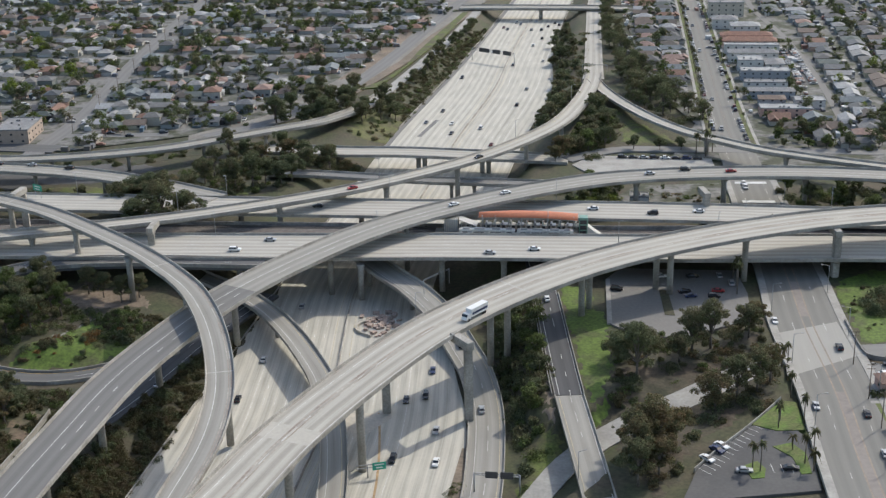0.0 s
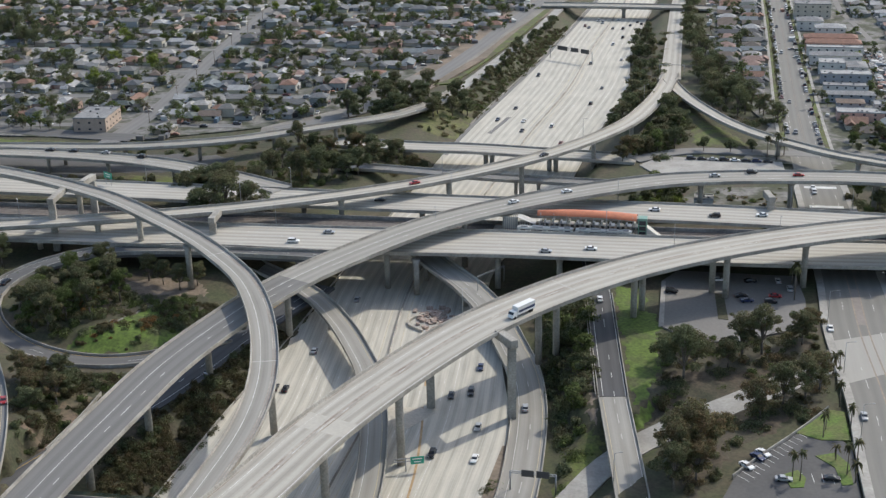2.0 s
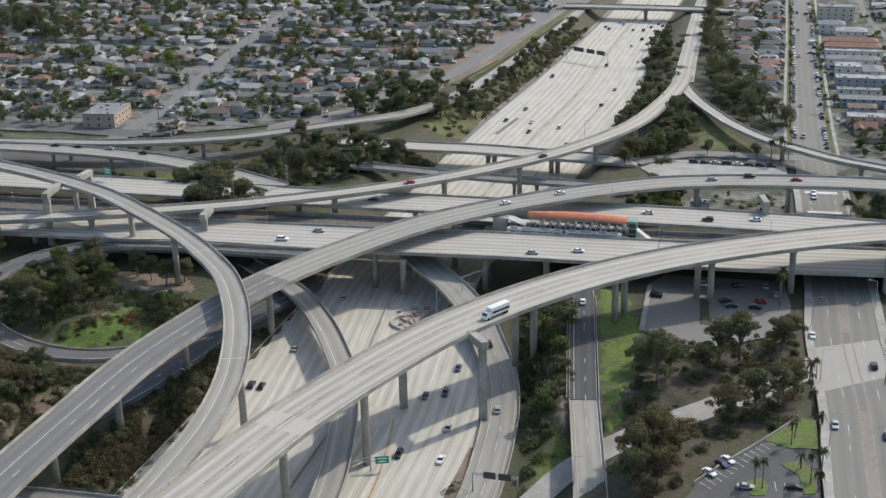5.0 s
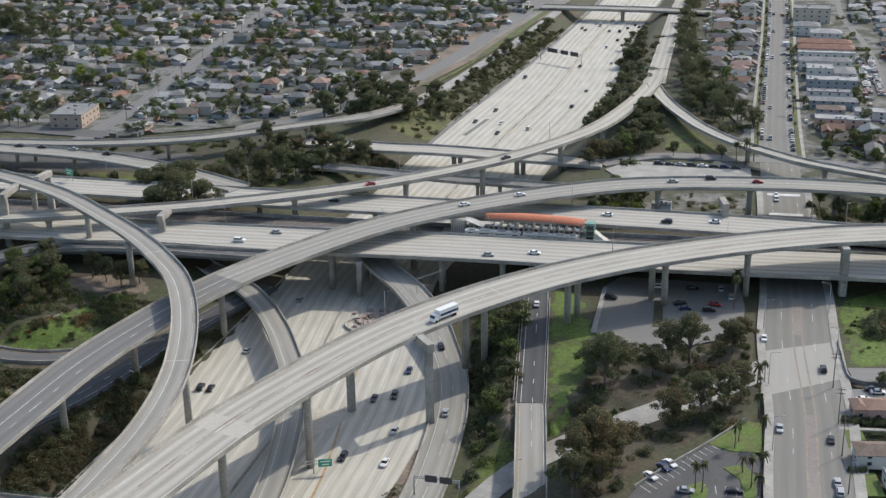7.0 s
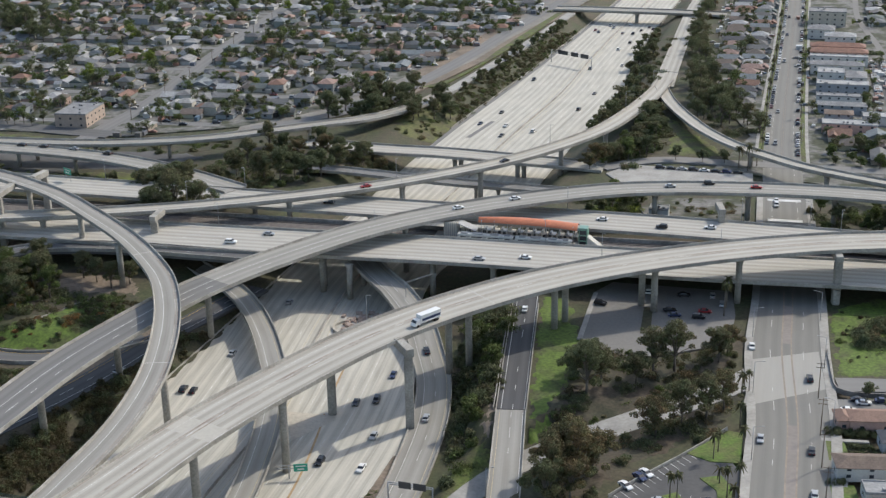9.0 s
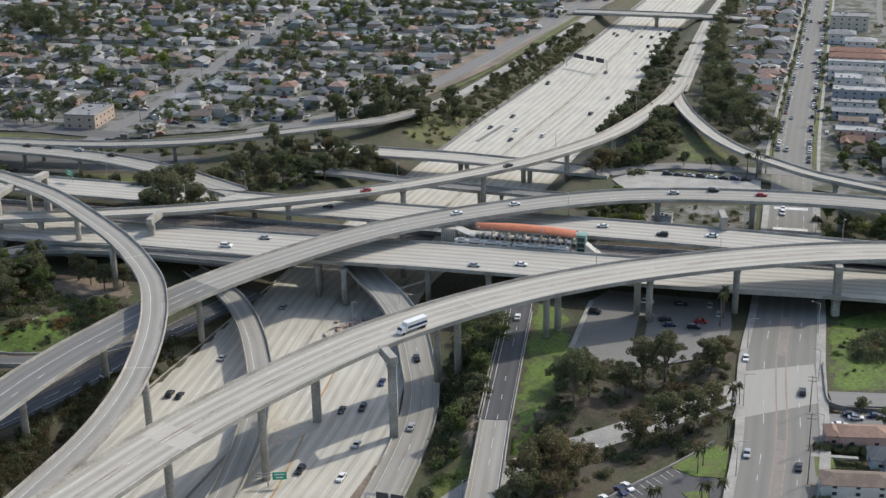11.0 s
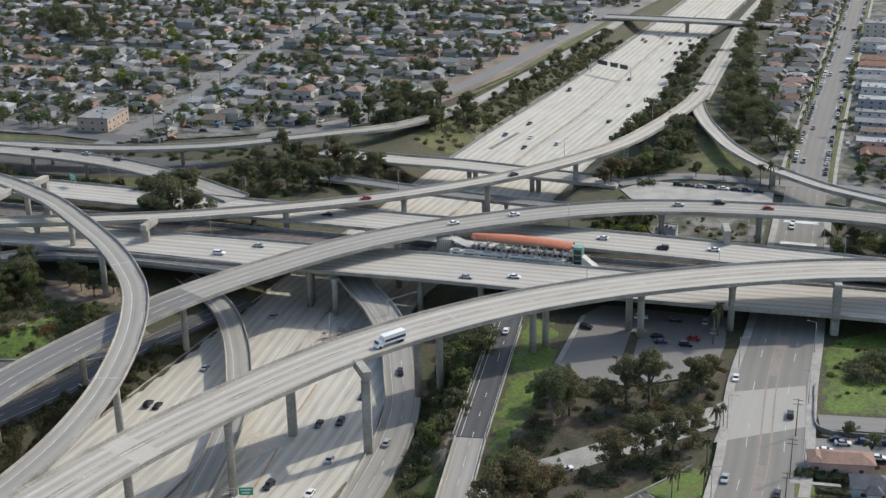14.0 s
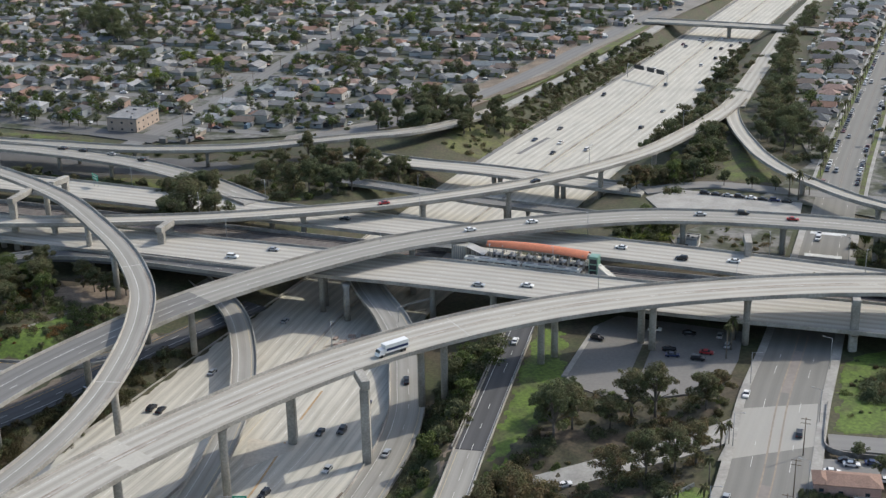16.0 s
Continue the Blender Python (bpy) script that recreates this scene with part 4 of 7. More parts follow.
surface_road("frontage_lane", "narrow grey frontage lane", [(-92, 680, 0.16), (-58, 702, 0.16), (-30, 735, 0.16), (-4, 788, 0.16), (22, 852, 0.16), (47, 920, 0.16), (87, 1025, 0.16), (150, 1190, 0.16)], 9.5, ROAD_GREY, drop=0.6)
surface_road("cross_street", "grey cross street behind the interchange", [(83, 604, 0.3), (110, 616, 0.16), (150, 608, 0.16), (230, 588, 0.16), (330, 560, 0.16)], 9.0, ROAD_STREET, drop=0.8)
surface_road("west_street", "long grey residential street", [(-182, 640, 0.12), (-174, 676, 0.12), (-161, 731, 0.12), (-148, 841, 0.12), (-132, 954, 0.12), (-105, 1120, 0.12)], 10.5, ROAD_GREY, drop=0.6)
surface_road("south_street", "grey street in front of the houses", [(-420, 765, 0.14), (-300, 724, 0.14), (-228, 694, 0.14), (-196, 682, 0.14), (-165, 672, 0.14)], 13.0, ROAD_LOOP, drop=0.6)
surface_road("corner_street", "short grey side street", [(124, 362, 0.05), (150, 361, 0.05), (200, 357, 0.05), (300, 349, 0.05)], 9.5, ROAD_STREET, drop=0.6)
surface_road("side_ramp", "pale grey ramp behind a low wall", [(134.4, 376.8, 0.05), (150, 375.6, 0.05), (200, 371.2, 0.05), (300, 362, 0.05)], 9.0, ROAD_STREET, drop=0.6)
surface_road("east_alley", "narrow pale alley behind the flats", [(330, 1090, 0.1), (296, 952, 0.1), (283, 854, 0.1), (257, 722, 0.1), (236, 640, 0.1)], 4.0, LOT_PALE, drop=0.6)

# the pale bridge slab, pavements and kerbs of the palm street
STREET = LINES["palm_street"]
n, s = rails(STREET)
half = STREET[:, 3] / 2


def along_street(y):
    return float(np.interp(y, STREET[:, 1], s))


def street_strip(name, y0, y1, o0, o1, z, mat, label, category, thick=0.3):
    """A strip beside the street; offsets from the kerb outwards, positive to the east."""
    a, b = along_street(y0), along_street(y1)
    side = 1 if o1 > 0 else -1
    lo, hi = sorted((abs(o0), abs(o1)))
    prof = lambda i: [(-side * (half[i] + lo), z), (-side * (half[i] + lo), z - thick), (-side * (half[i] + hi), z - thick), (-side * (half[i] + hi), z)][:: -side]
    v, f, u = sweep(STREET, prof, True, a, b)
    return tagged(mesh_object(name, v, f, mat, uvs=u), label, category, kind="structure")


street_strip("pavement_west", 200, 560, 0.0, -2.6, 0.16, PAVEMENT, "pale concrete pavement beside the street", "pavement", 1.2)
street_strip("pavement_east", 200, 560, 0.0, 3.0, 0.16, PAVEMENT, "pale concrete pavement beside the street", "pavement", 1.2)
street_strip("verge_west", 615, 1200, 0.0, -2.4, 0.16, BRIGHT_GRASS, "green verge planted with palms", "verge")
street_strip("pavement_west_far", 615, 1200, -2.4, -4.0, 0.16, PAVEMENT, "pale concrete pavement", "pavement")
street_strip("verge_east", 600, 1200, 0.0, 2.2, 0.16, BRIGHT_GRASS, "green verge beside the street", "verge")
street_strip("pavement_east_far", 600, 1200, 2.2, 3.8, 0.16, PAVEMENT, "pale concrete pavement", "pavement")
patch("bridge_slab", [(102.8, 362.3), (130.1, 373.2), (134.3, 400.2), (111.9, 394.9)], 0.112, ROAD_SLAB, "pale concrete slab across the street", "road", thick=0.05)
MEDIAN_RED = material("faded_red_paving", (0.25, 0.222, 0.2), vary=0.1, scale=0.06, fine=0.6)
for y0, y1 in ((200, 355), (402, 440)):
    v, f, u = sweep(STREET, [(1.6, 0.016), (-1.6, 0.016)], False, along_street(y0), along_street(y1))
    tagged(mesh_object("street_median", v, [q[::-1] for q in f], MEDIAN_RED, uvs=u), "faded reddish median strip painted on the street", "road", kind="structure")
MEDIAN_BROWN = material("worn_median_paint", (0.29, 0.235, 0.185), vary=0.2, scale=0.08, fine=0.5, tint=(0.25, 0.215, 0.18))
street_root = bpy.data.objects["palm_street"]
marks("median_line", [stripe(STREET, o, 0.5, 0.026, None, along_street(200), along_street(452)) for o in (-1.5, 1.5)], MEDIAN_BROWN, street_root, "faded brown-yellow median line")
marks("lane_dashes", [stripe(STREET, o, 0.15, 0.03, (3.05, 9.15), 0, along_street(1200)) for o in (-5.2, 5.2)], WORN_LINE, street_root, "white lane dashes")
marks("centre_line", [stripe(STREET, o, 0.14, 0.03, None, along_street(600), along_street(1200)) for o in (-0.4, 0.4)], MEDIAN_BROWN, street_root, "worn yellow centre line")
# crossing bars at the junction beyond the crossing freeway
bars = []
for y in (526, 552, 570):
    bars.append(stripe(STREET, 0, 14.0, 0.03, None, along_street(y), along_street(y) + 3.2))
marks("crossing_bar", bars, WHITE_LINE, street_root, "white stop bars")

# pale walls on either side of the side road
sr = LINES["side_road"]
for o in (4.55, 5.35, -4.55):
    v, f, u = sweep(sr, [(o + 0.12, 0.7), (o - 0.12, 0.7), (o - 0.12, -1.5), (o + 0.12, -1.5)], True, 0, 78)
    tagged(mesh_object("road_wall", v, [q[::-1] for q in f], CONCRETE, uvs=u), "pale low concrete wall beside the side road", "wall", kind="structure")
# a low bridge at the foot of the bank, with a green rail
low_bridge = flyover("bank_bridge", "low grey concrete bridge with a green railing", [(-132, 316, -2), (-122, 314, -2), (-108, 311.2, -2.2), (-97, 309, -2.4)], 10.0, depth=1.0, lines=((0.0, False),), road=ROAD_GREY, wall=0.6)
GREEN_RAIL = material("dark_green_railing", (0.03, 0.07, 0.06), rough=0.5, vary=0.2)
bl = LINES["bank_bridge"]
for z in (0.9, 1.3, 1.7):
    v, f, u = sweep(bl, [(4.95, z + 0.05), (4.85, z + 0.05), (4.85, z - 0.05), (4.95, z - 0.05)])
    mesh_object("railing", v, [q[::-1] for q in f], GREEN_RAIL, low_bridge, "dark green railing", uvs=u)
# low walls along the cuttings
v, f, u = sweep(spline([(-135.4, 347.8, -3.6), (-132.2, 358.9, -3.6), (-129.3, 368.8, -3.6), (-126.3, 383.4, -3.6)], 5), [(0.15, 1.2), (-0.15, 1.2), (-0.15, -1.0), (0.15, -1.0)])
tagged(mesh_object("retaining_wall", v, [q[::-1] for q in f], CONCRETE, uvs=u), "pale low concrete wall above the slip road", "wall", kind="structure")
v, f, u = sweep(spline([(58, 313.5, -1.15), (68, 323.5, -1.15), (78, 332.5, -1.1), (87, 341, -1.0), (96, 350, -0.8)], 5), [(0.14, 0.75), (-0.14, 0.75), (-0.14, -1.0), (0.14, -1.0)])
tagged(mesh_object("boundary_wall", v, [q[::-1] for q in f], CONCRETE, uvs=u), "pale low kerb wall between the car park and the trees", "wall", kind="structure")
v, f, u = sweep(spline([(137, 400, 0), (135, 388, 0), (133.2, 377, 0), (133.4, 372.4, 0), (137, 369.6, 0), (150, 367.6, 0), (200, 363.5, 0), (300, 355, 0)], 6), [(0.2, 1.1), (-0.2, 1.1), (-0.2, -0.6), (0.2, -0.6)])
tagged(mesh_object("kerb_wall", v, [q[::-1] for q in f], CONCRETE_DARK, uvs=u), "dark low concrete wall along the side street", "wall", kind="structure")

# ground cover
drape("ivy_bank", [(-165, 300), (-160, 385), (-150, 402), (-128, 402), (-112, 406), (-96, 442), (-76, 450), (-64, 440), (-78, 402), (-96, 338), (-112, 300)], IVY, "dark ground cover on the freeway bank")
drape("grass_bank", [(8, 318), (14, 336), (19, 354), (27, 354), (27.5, 341), (20, 328), (12, 316)], BRIGHT_GRASS, "olive-green grass slope beside the connector", lift=0.2)
drape("scrub_bank", [(44, 300), (42, 345), (50, 385), (56, 404), (80, 404), (106, 404), (103, 376), (96, 352), (82, 343), (66, 332), (58, 322), (46, 300)], SCRUB, "dry scrub and leaf litter under the gums")
drape("shrub_bank", [(14, 312), (20, 340), (25, 366), (31, 400), (36, 450), (20, 455), (16, 420), (19, 380), (15, 345)], IVY, "dark ground cover beside the piers")
# shade on the asphalt below the far ramps, painted as a dark sheet
drape("ramp_shade_sheet", [(-300, 612), (-300, 634), (-205, 622), (-165, 615), (-140, 618), (-110, 624), (-85, 634), (-60, 650), (-50, 640), (-75, 612), (-100, 572), (-112, 566), (-160, 580), (-220, 594)], IVY, "dark sheet painted as shaded ground under the far ramps", lift=0.15)
drape("street_ivy", [(-300, 652), (-300, 690), (-215, 672), (-170, 652), (-130, 652), (-95, 664), (-60, 686), (-45, 682), (-75, 656), (-110, 640), (-140, 632), (-200, 638)], IVY, "dark rough verge along the ramp", lift=0.15)
drape("ivy_loop", [(-172, 455), (-165, 470), (-148, 479), (-120, 478), (-104, 470), (-100, 450), (-108, 432), (-125, 440), (-150, 440), (-168, 440)], SCRUB, "dry leaf litter under the trees of the loop", lift=0.1)
drape("ramp_earth", [(-260, 596), (-140, 562), (-140, 590), (-180, 620), (-140, 632), (-100, 620), (-60, 645), (-20, 640), (-30, 612), (-60, 580), (-100, 560)], IVY, "dark ground cover between the ramps")
drape("bank_scrub", [(18, 722), (41, 784), (64, 850), (100, 952), (92, 952), (56, 866), (30, 800), (8, 746)], BANK_SCRUB, "scrub on the freeway bank", lift=0.08)
drape("earth_strip", [(25.5, 345), (28.5, 362), (31.5, 395), (35, 425), (33.5, 425), (29, 392), (24, 352)], DIRT, "strip of bare reddish earth", lift=0.16)
patch("earth_triangle", [(-7, 318), (-3.6, 335), (0.6, 352), (2.0, 366), (-1.6, 352), (-6.2, 336), (-11.5, 318)], -10.32, DIRT, "bare reddish earth beside the connector", "ground", thick=0.4)
patch("pale_kerb", [(57, 412), (66, 452), (67.6, 452), (58.8, 412)], 0.16, PAVEMENT, "pale concrete kerb strip of the parking lot", "kerb", thick=1.2)
patch("planting_bed", [(78.5, 416), (82.5, 438), (85.5, 437.5), (81.8, 415)], 0.2, GRASS, "narrow planted bed in the parking lot", "planting bed", thick=1.2)
bays = []
for k in range(13):
    a0 = Vector((81.9, 337.3)).lerp(Vector((59.4, 314.5)), k / 12)
    bays.append((a0, a0 + Vector((2.54, -4.07))))
for k in range(5):
    a0 = Vector((76.5 + 2.6 * k, 309.5 - 0.6 * k))
    bays.append((a0, a0 + Vector((0.6, 4.6))))
vs, fs = [], []
for a0, b0 in bays:
    n0 = Vector((-(b0 - a0).y, (b0 - a0).x)).normalized() * 0.07
    o = len(vs)
    vs += [(q.x, q.y, -1.13) for q in (a0 - n0, b0 - n0, b0 + n0, a0 + n0)]
    fs.append((o, o + 1, o + 2, o + 3))
mesh_object("bay_lines", vs, fs, WHITE_LINE, bpy.data.objects["car_park"], "white parking bay lines")

# ---- houses ----


def choice_material(name, colours, per="object", rough=0.85, vary=0.2, scale=0.5, fine=3.0):
    """A paint that differs from one object (or one island) to the next, out of a few colours."""
    m = material(name, (1, 1, 1), rough=rough, vary=vary, scale=scale, fine=fine)
    nt = m.node_tree
    n, ln = nt.nodes, nt.links
    info = n.new("ShaderNodeObjectInfo" if per == "object" else "ShaderNodeNewGeometry")
    ramp = n.new("ShaderNodeValToRGB")
    ramp.color_ramp.interpolation = "CONSTANT"
    els = ramp.color_ramp.elements
    els.remove(els[1])
    for i, c in enumerate(colours):
        e = els[0] if i == 0 else els.new(i / len(colours))
        e.position = i / len(colours)
        e.color = (*c, 1)
    ln.new(info.outputs["Random" if per == "object" else "Random Per Island"], ramp.inputs["Fac"])
    bsdf = n["Principled BSDF"]
    old = bsdf.inputs["Base Color"].links[0].from_socket
    mix = n.new("ShaderNodeMixRGB")
    mix.blend_type = "MULTIPLY"
    mix.inputs["Fac"].default_value = 1.0
    ln.new(ramp.outputs["Color"], mix.inputs["Color1"])
    ln.new(old, mix.inputs["Color2"])
    ln.new(mix.outputs["Color"], bsdf.inputs["Base Color"])
    return m


ROOFS = [(0.142, 0.138, 0.134), (0.218, 0.214, 0.209), (0.104, 0.104, 0.11), (0.285, 0.28, 0.276), (0.181, 0.142, 0.119), (0.399, 0.399, 0.394), (0.157, 0.162, 0.169), (0.246, 0.142, 0.104), (0.19, 0.181, 0.171), (0.095, 0.104, 0.114), (0.38, 0.38, 0.38), (0.133, 0.114, 0.099), (0.323, 0.218, 0.181), (0.171, 0.171, 0.166), (0.199, 0.223, 0.233), (0.36, 0.351, 0.332), (0.123, 0.142, 0.133)]
WALLS = [(0.46, 0.43, 0.37), (0.56, 0.55, 0.53), (0.38, 0.32, 0.26), (0.32, 0.34, 0.35), (0.46, 0.33, 0.27), (0.24, 0.26, 0.24), (0.50, 0.47, 0.35), (0.30, 0.31, 0.30), (0.42, 0.40, 0.37), (0.54, 0.50, 0.44)]
ROOF_OB = choice_material("shingle_roofs", ROOFS, "object", vary=0.25, scale=0.6, fine=4.0)
WALL_OB = choice_material("stucco_walls", WALLS, "object", vary=0.12)
ROOF_IS = choice_material("far_roofs", ROOFS, "island", vary=0.2)
WALL_IS = choice_material("far_walls", WALLS, "island", vary=0.1)
WINDOW = material("window_panes", (0.05, 0.06, 0.075), rough=0.15, vary=0.2)
DOOR = choice_material("door_paint", [(0.25, 0.12, 0.07), (0.5, 0.5, 0.48), (0.10, 0.14, 0.2)], "object")


def body_mesh(bm, w, d, h, x0=0.0, y0=0.0):
    add_box(bm, x0 - w / 2, y0 - d / 2, -0.3, x0 + w / 2, y0 + d / 2, h)


def roof_mesh(bm, w, d, h, rise, hip, eave=0.45, x0=0.0, y0=0.0, thick=0.18):
    """A gable (hip 0) or hipped roof with its ridge along the longer side."""
    W, D = w / 2 + eave, d / 2 + eave
    turn = D > W
    if turn:
        W, D = D, W
    r = W - D * hip
    top = [(-r, 0, h + rise), (r, 0, h + rise)]
    base = [(-W, -D, h - 0.08), (W, -D, h - 0.08), (W, D, h - 0.08), (-W, D, h - 0.08)]
    low = [(x, y, z - thick) for x, y, z in base]
    pts = base + top + low
    vs = [bm.verts.new(((-y if turn else x) + x0, (x if turn else y) + y0, z)) for x, y, z in pts]
    for q in ((0, 1, 5, 4), (2, 3, 4, 5), (1, 2, 5), (3, 0, 4), (6, 9, 8, 7), (0, 6, 7, 1), (1, 7, 8, 2), (2, 8, 9, 3), (3, 9, 6, 0)):
        bm.faces.new([vs[i] for i in q])
    return vs


def house_kind(w, d, h, rise, hip, wing=None):
    """Meshes of one kind of house: walls, roof, and the panes and door on its faces."""
    bm = bmesh.new()
    body_mesh(bm, w, d, h)
    if wing:
        body_mesh(bm, wing[0], wing[1], h - 0.02, wing[2], wing[3])
    walls = bpy.data.meshes.new("wall")
    bm.to_mesh(walls), bm.free()
    walls.materials.append(WALL_OB)
    bm = bmesh.new()
    roof_mesh(bm, w, d, h, rise, hip)
    if wing:
        roof_mesh(bm, wing[0], wing[1], h - 0.05, rise * 0.8, 0.0, 0.4, wing[2], wing[3])
    bmesh.ops.recalc_face_normals(bm, faces=bm.faces)
    roof = bpy.data.meshes.new("roof")
    bm.to_mesh(roof), bm.free()
    roof.materials.append(ROOF_OB)
    panes = []
    for (x, y, along) in ((-w * 0.28, -d / 2, 0), (w * 0.28, -d / 2, 0), (-w * 0.25, d / 2, 0), (w / 2, d * 0.2, 1)):
        bm = bmesh.new()
        if along:
            add_box(bm, x - 0.05, y - 0.8, 1.0, x + 0.06, y + 0.8, 2.2)
        else:
            add_box(bm, x - 0.9, y - 0.06, 1.0, x + 0.9, y + 0.06, 2.2)
        me = bpy.data.meshes.new("window")
        bm.to_mesh(me), bm.free()
        me.materials.append(WINDOW)
        panes.append(me)
    bm = bmesh.new()
    add_box(bm, -0.5, -d / 2 - 0.06, 0, 0.5, -d / 2 + 0.06, 2.1)
    door = bpy.data.meshes.new("door")
    bm.to_mesh(door), bm.free()
    door.materials.append(DOOR)
    return walls, roof, panes, door


KINDS = [house_kind(9, 12, 2.7, 2.1, 0.0), house_kind(10, 11, 2.7, 2.3, 0.9), house_kind(8.5, 13, 2.7, 2.0, 0.8, (6.5, 5, 1.8, -6.5)), house_kind(11, 9.5, 2.7, 2.3, 0.0, (4.5, 6, -3, -5.5)),
         house_kind(8, 13, 2.7, 1.9, 0.0, (4, 4, -2, -7.5)), house_kind(9, 10, 5.2, 2.0, 0.85), house_kind(9, 11, 2.7, 1.9, 0.95)]
SHED_KINDS = [house_kind(6, 6.5, 2.5, 1.0, 0.0), house_kind(5.5, 8, 2.5, 0.9, 0.8)]


def house(kind, m, label, group, full=True, shed=False):
    ob = empty("house" if not shed else "garage", m, label, "house" if not shed else "garage", group)
    walls, roof, panes, door = kind
    for nm, me in (("wall", walls), ("roof", roof)):
        new(nm, me).parent = ob
    if full:
        for p in panes:
            new("window", p).parent = ob
        new("door", door).parent = ob
    return ob


rnd = random.Random(7)
LABELS = ["small stucco bungalow with a low shingle roof", "single-storey house with a hipped shingle roof", "plain bungalow with a gabled roof and small yard", "low suburban house with a weathered roof"]
far_w, far_r, bits = ([], []), ([], []), ([], [])
BOX_FACES = ((3, 2, 1, 0), (4, 5, 6, 7), (0, 1, 5, 4), (1, 2, 6, 5), (2, 3, 7, 6), (3, 0, 4, 7))


def store(into, pts, faces, m):
    """Adds a piece, moved by m, to a joined mesh of verts and faces."""
    o = len(into[0])
    into[0].extend((m @ Vector(p))[:] for p in pts)
    into[1].extend(tuple(i + o for i in q) for q in faces)


def store_box(into, x0, y0, z0, x1, y1, z1, m, taper=1.0):
    k = [(x0, y0), (x1, y0), (x1, y1), (x0, y1)]
    store(into, [(x, y, z0) for x, y in k] + [(x * taper, y, z1) for x, y in k], BOX_FACES, m)


def store_roof(into, w, d, h, rise, hip, m):
    bm = bmesh.new()
    roof_mesh(bm, w, d, h, rise, hip)
    bmesh.ops.recalc_face_normals(bm, faces=bm.faces)
    bm.verts.index_update()
    store(into, [q.co for q in bm.verts], [[q.index for q in f.verts] for f in bm.faces], m)
    bm.free()


spots = []          # yards, for the trees


WEST = [(-560, 775), (-520, 1190), (165, 1190), (92, 1040), (12, 862), (-22, 790), (-64, 724), (-96, 690), (-150, 680), (-170, 695), (-240, 703), (-330, 732)]
LU, LV = Vector((0.148, 0.989)), Vector((0.989, -0.148))
made = 0
west_lots = []
for row in range(-6, 24):
    for k in range(-52, 50):
        block, side = divmod(row, 3)
        # a row on each street and back houses between them
        u = block * 62 + (12, 27, 42)[side] + rnd.uniform(-6.5, 6.5)
        vv = k * 9.5 + 4 * block + 3 * side + rnd.uniform(-2.0, 2.0)
        p = Vector((-160, 700)) + LU * u + LV * vv
        west_lots.append((p, side, u, vv))
west_lots.sort(key=lambda q: (q[0].x + 30) ** 2 * 0.6 + q[0].y ** 2)
west_streets = []
for p, side, u, vv in west_lots:
    if not inside(WEST, p.x, p.y) or rnd.random() < 0.06:
        continue
    gap = p.x - np.interp(p.y, [640, 731, 841, 954, 1120], [-182, -161, -148, -132, -105])
    if abs(gap) < 10.0:
        continue
    if -214 < p.x < -175 and p.y < 730:
        continue
    a = math.degrees(math.atan2(LV.y, LV.x)) + (180 if side == 2 else 0) + rnd.choice((0, 0, 90, -90)) + rnd.uniform(-4, 4)
    size = rnd.uniform(0.86, 1.08) if side != 1 else rnd.uniform(0.66, 0.88)
    m = pose(p.x, p.y, 0.06, 0, 0, a) @ Matrix.Diagonal((size, size, 0.92, 1))
    back = Vector((p.x, p.y)) + LU * (7.5 if side == 0 else -7.5) + LV * rnd.uniform(-4, 4)
    spots.append((p.x, p.y, back.x, back.y))
    if made < 260:
        house(KINDS[rnd.randrange(len(KINDS))], m, LABELS[made % 4], "houses of the west blocks", full=made < 90)
        if side != 1 and rnd.random() < 0.3:
            house(SHED_KINDS[rnd.randrange(2)], pose(back.x, back.y, 0.06, 0, 0, a) @ Matrix.Diagonal((0.75, 0.75, 0.9, 1)), "small backyard garage with a low roof", "backyard garages", full=False, shed=True)
        made += 1
    else:
        w, d = rnd.uniform(7.5, 10.5), rnd.uniform(9, 13)
        h = 2.7 if rnd.random() < 0.9 else 5.0
        store_box(far_w, -w / 2, -d / 2, -0.3, w / 2, d / 2, h, m)
        store_roof(far_r, w, d, h, rnd.uniform(1.5, 2.2), rnd.choice((0, 0.85, 0.9)), m)
# streets between the west rows
for block in range(-1, 8):
    base = Vector((-160, 700)) + LU * (block * 62 - 4.2)
    a, b = base + LV * -420, base + LV * 420
    keep = [base + LV * t for t in range(-420, 421, 10) if inside(WEST, (base + LV * t).x, (base + LV * t).y)]
    if len(keep) > 3:
        west_streets.append((keep[0], keep[-1]))
        surface_road("side_street", "narrow grey residential street", [(keep[0].x, keep[0].y, 0.11), (keep[-1].x, keep[-1].y, 0.11)], 7.0, ROAD_GREY, drop=0.4)

# ---- the east blocks: a row of houses west of the palm street, flats and houses east of it ----
SU = Vector((0.243, 0.970))
SV = Vector((0.970, -0.243))
east = 0
for y in np.arange(662, 1180, 13.5):
    cx = float(np.interp(y, STREET[:, 1], STREET[:, 0]))
    hw = float(np.interp(y, STREET[:, 1], half))
    for off in (-hw - 14.5, -hw - 30):
        x = cx + off + rnd.uniform(-1, 1)
        if x < float(np.interp(y, [640, 745, 836, 945, 1010, 1200], [166, 170, 176, 191, 210, 264])):
            continue
        spots.append((x, y, x - 6, y + 6.5))
        house(KINDS[rnd.choice((0, 1, 2, 4, 6))], pose(x, y, 0.0, 0, 0, 76 + rnd.uniform(-2, 2)), LABELS[east % 4], "houses along the palm street", full=off > -hw - 20)
        east += 1

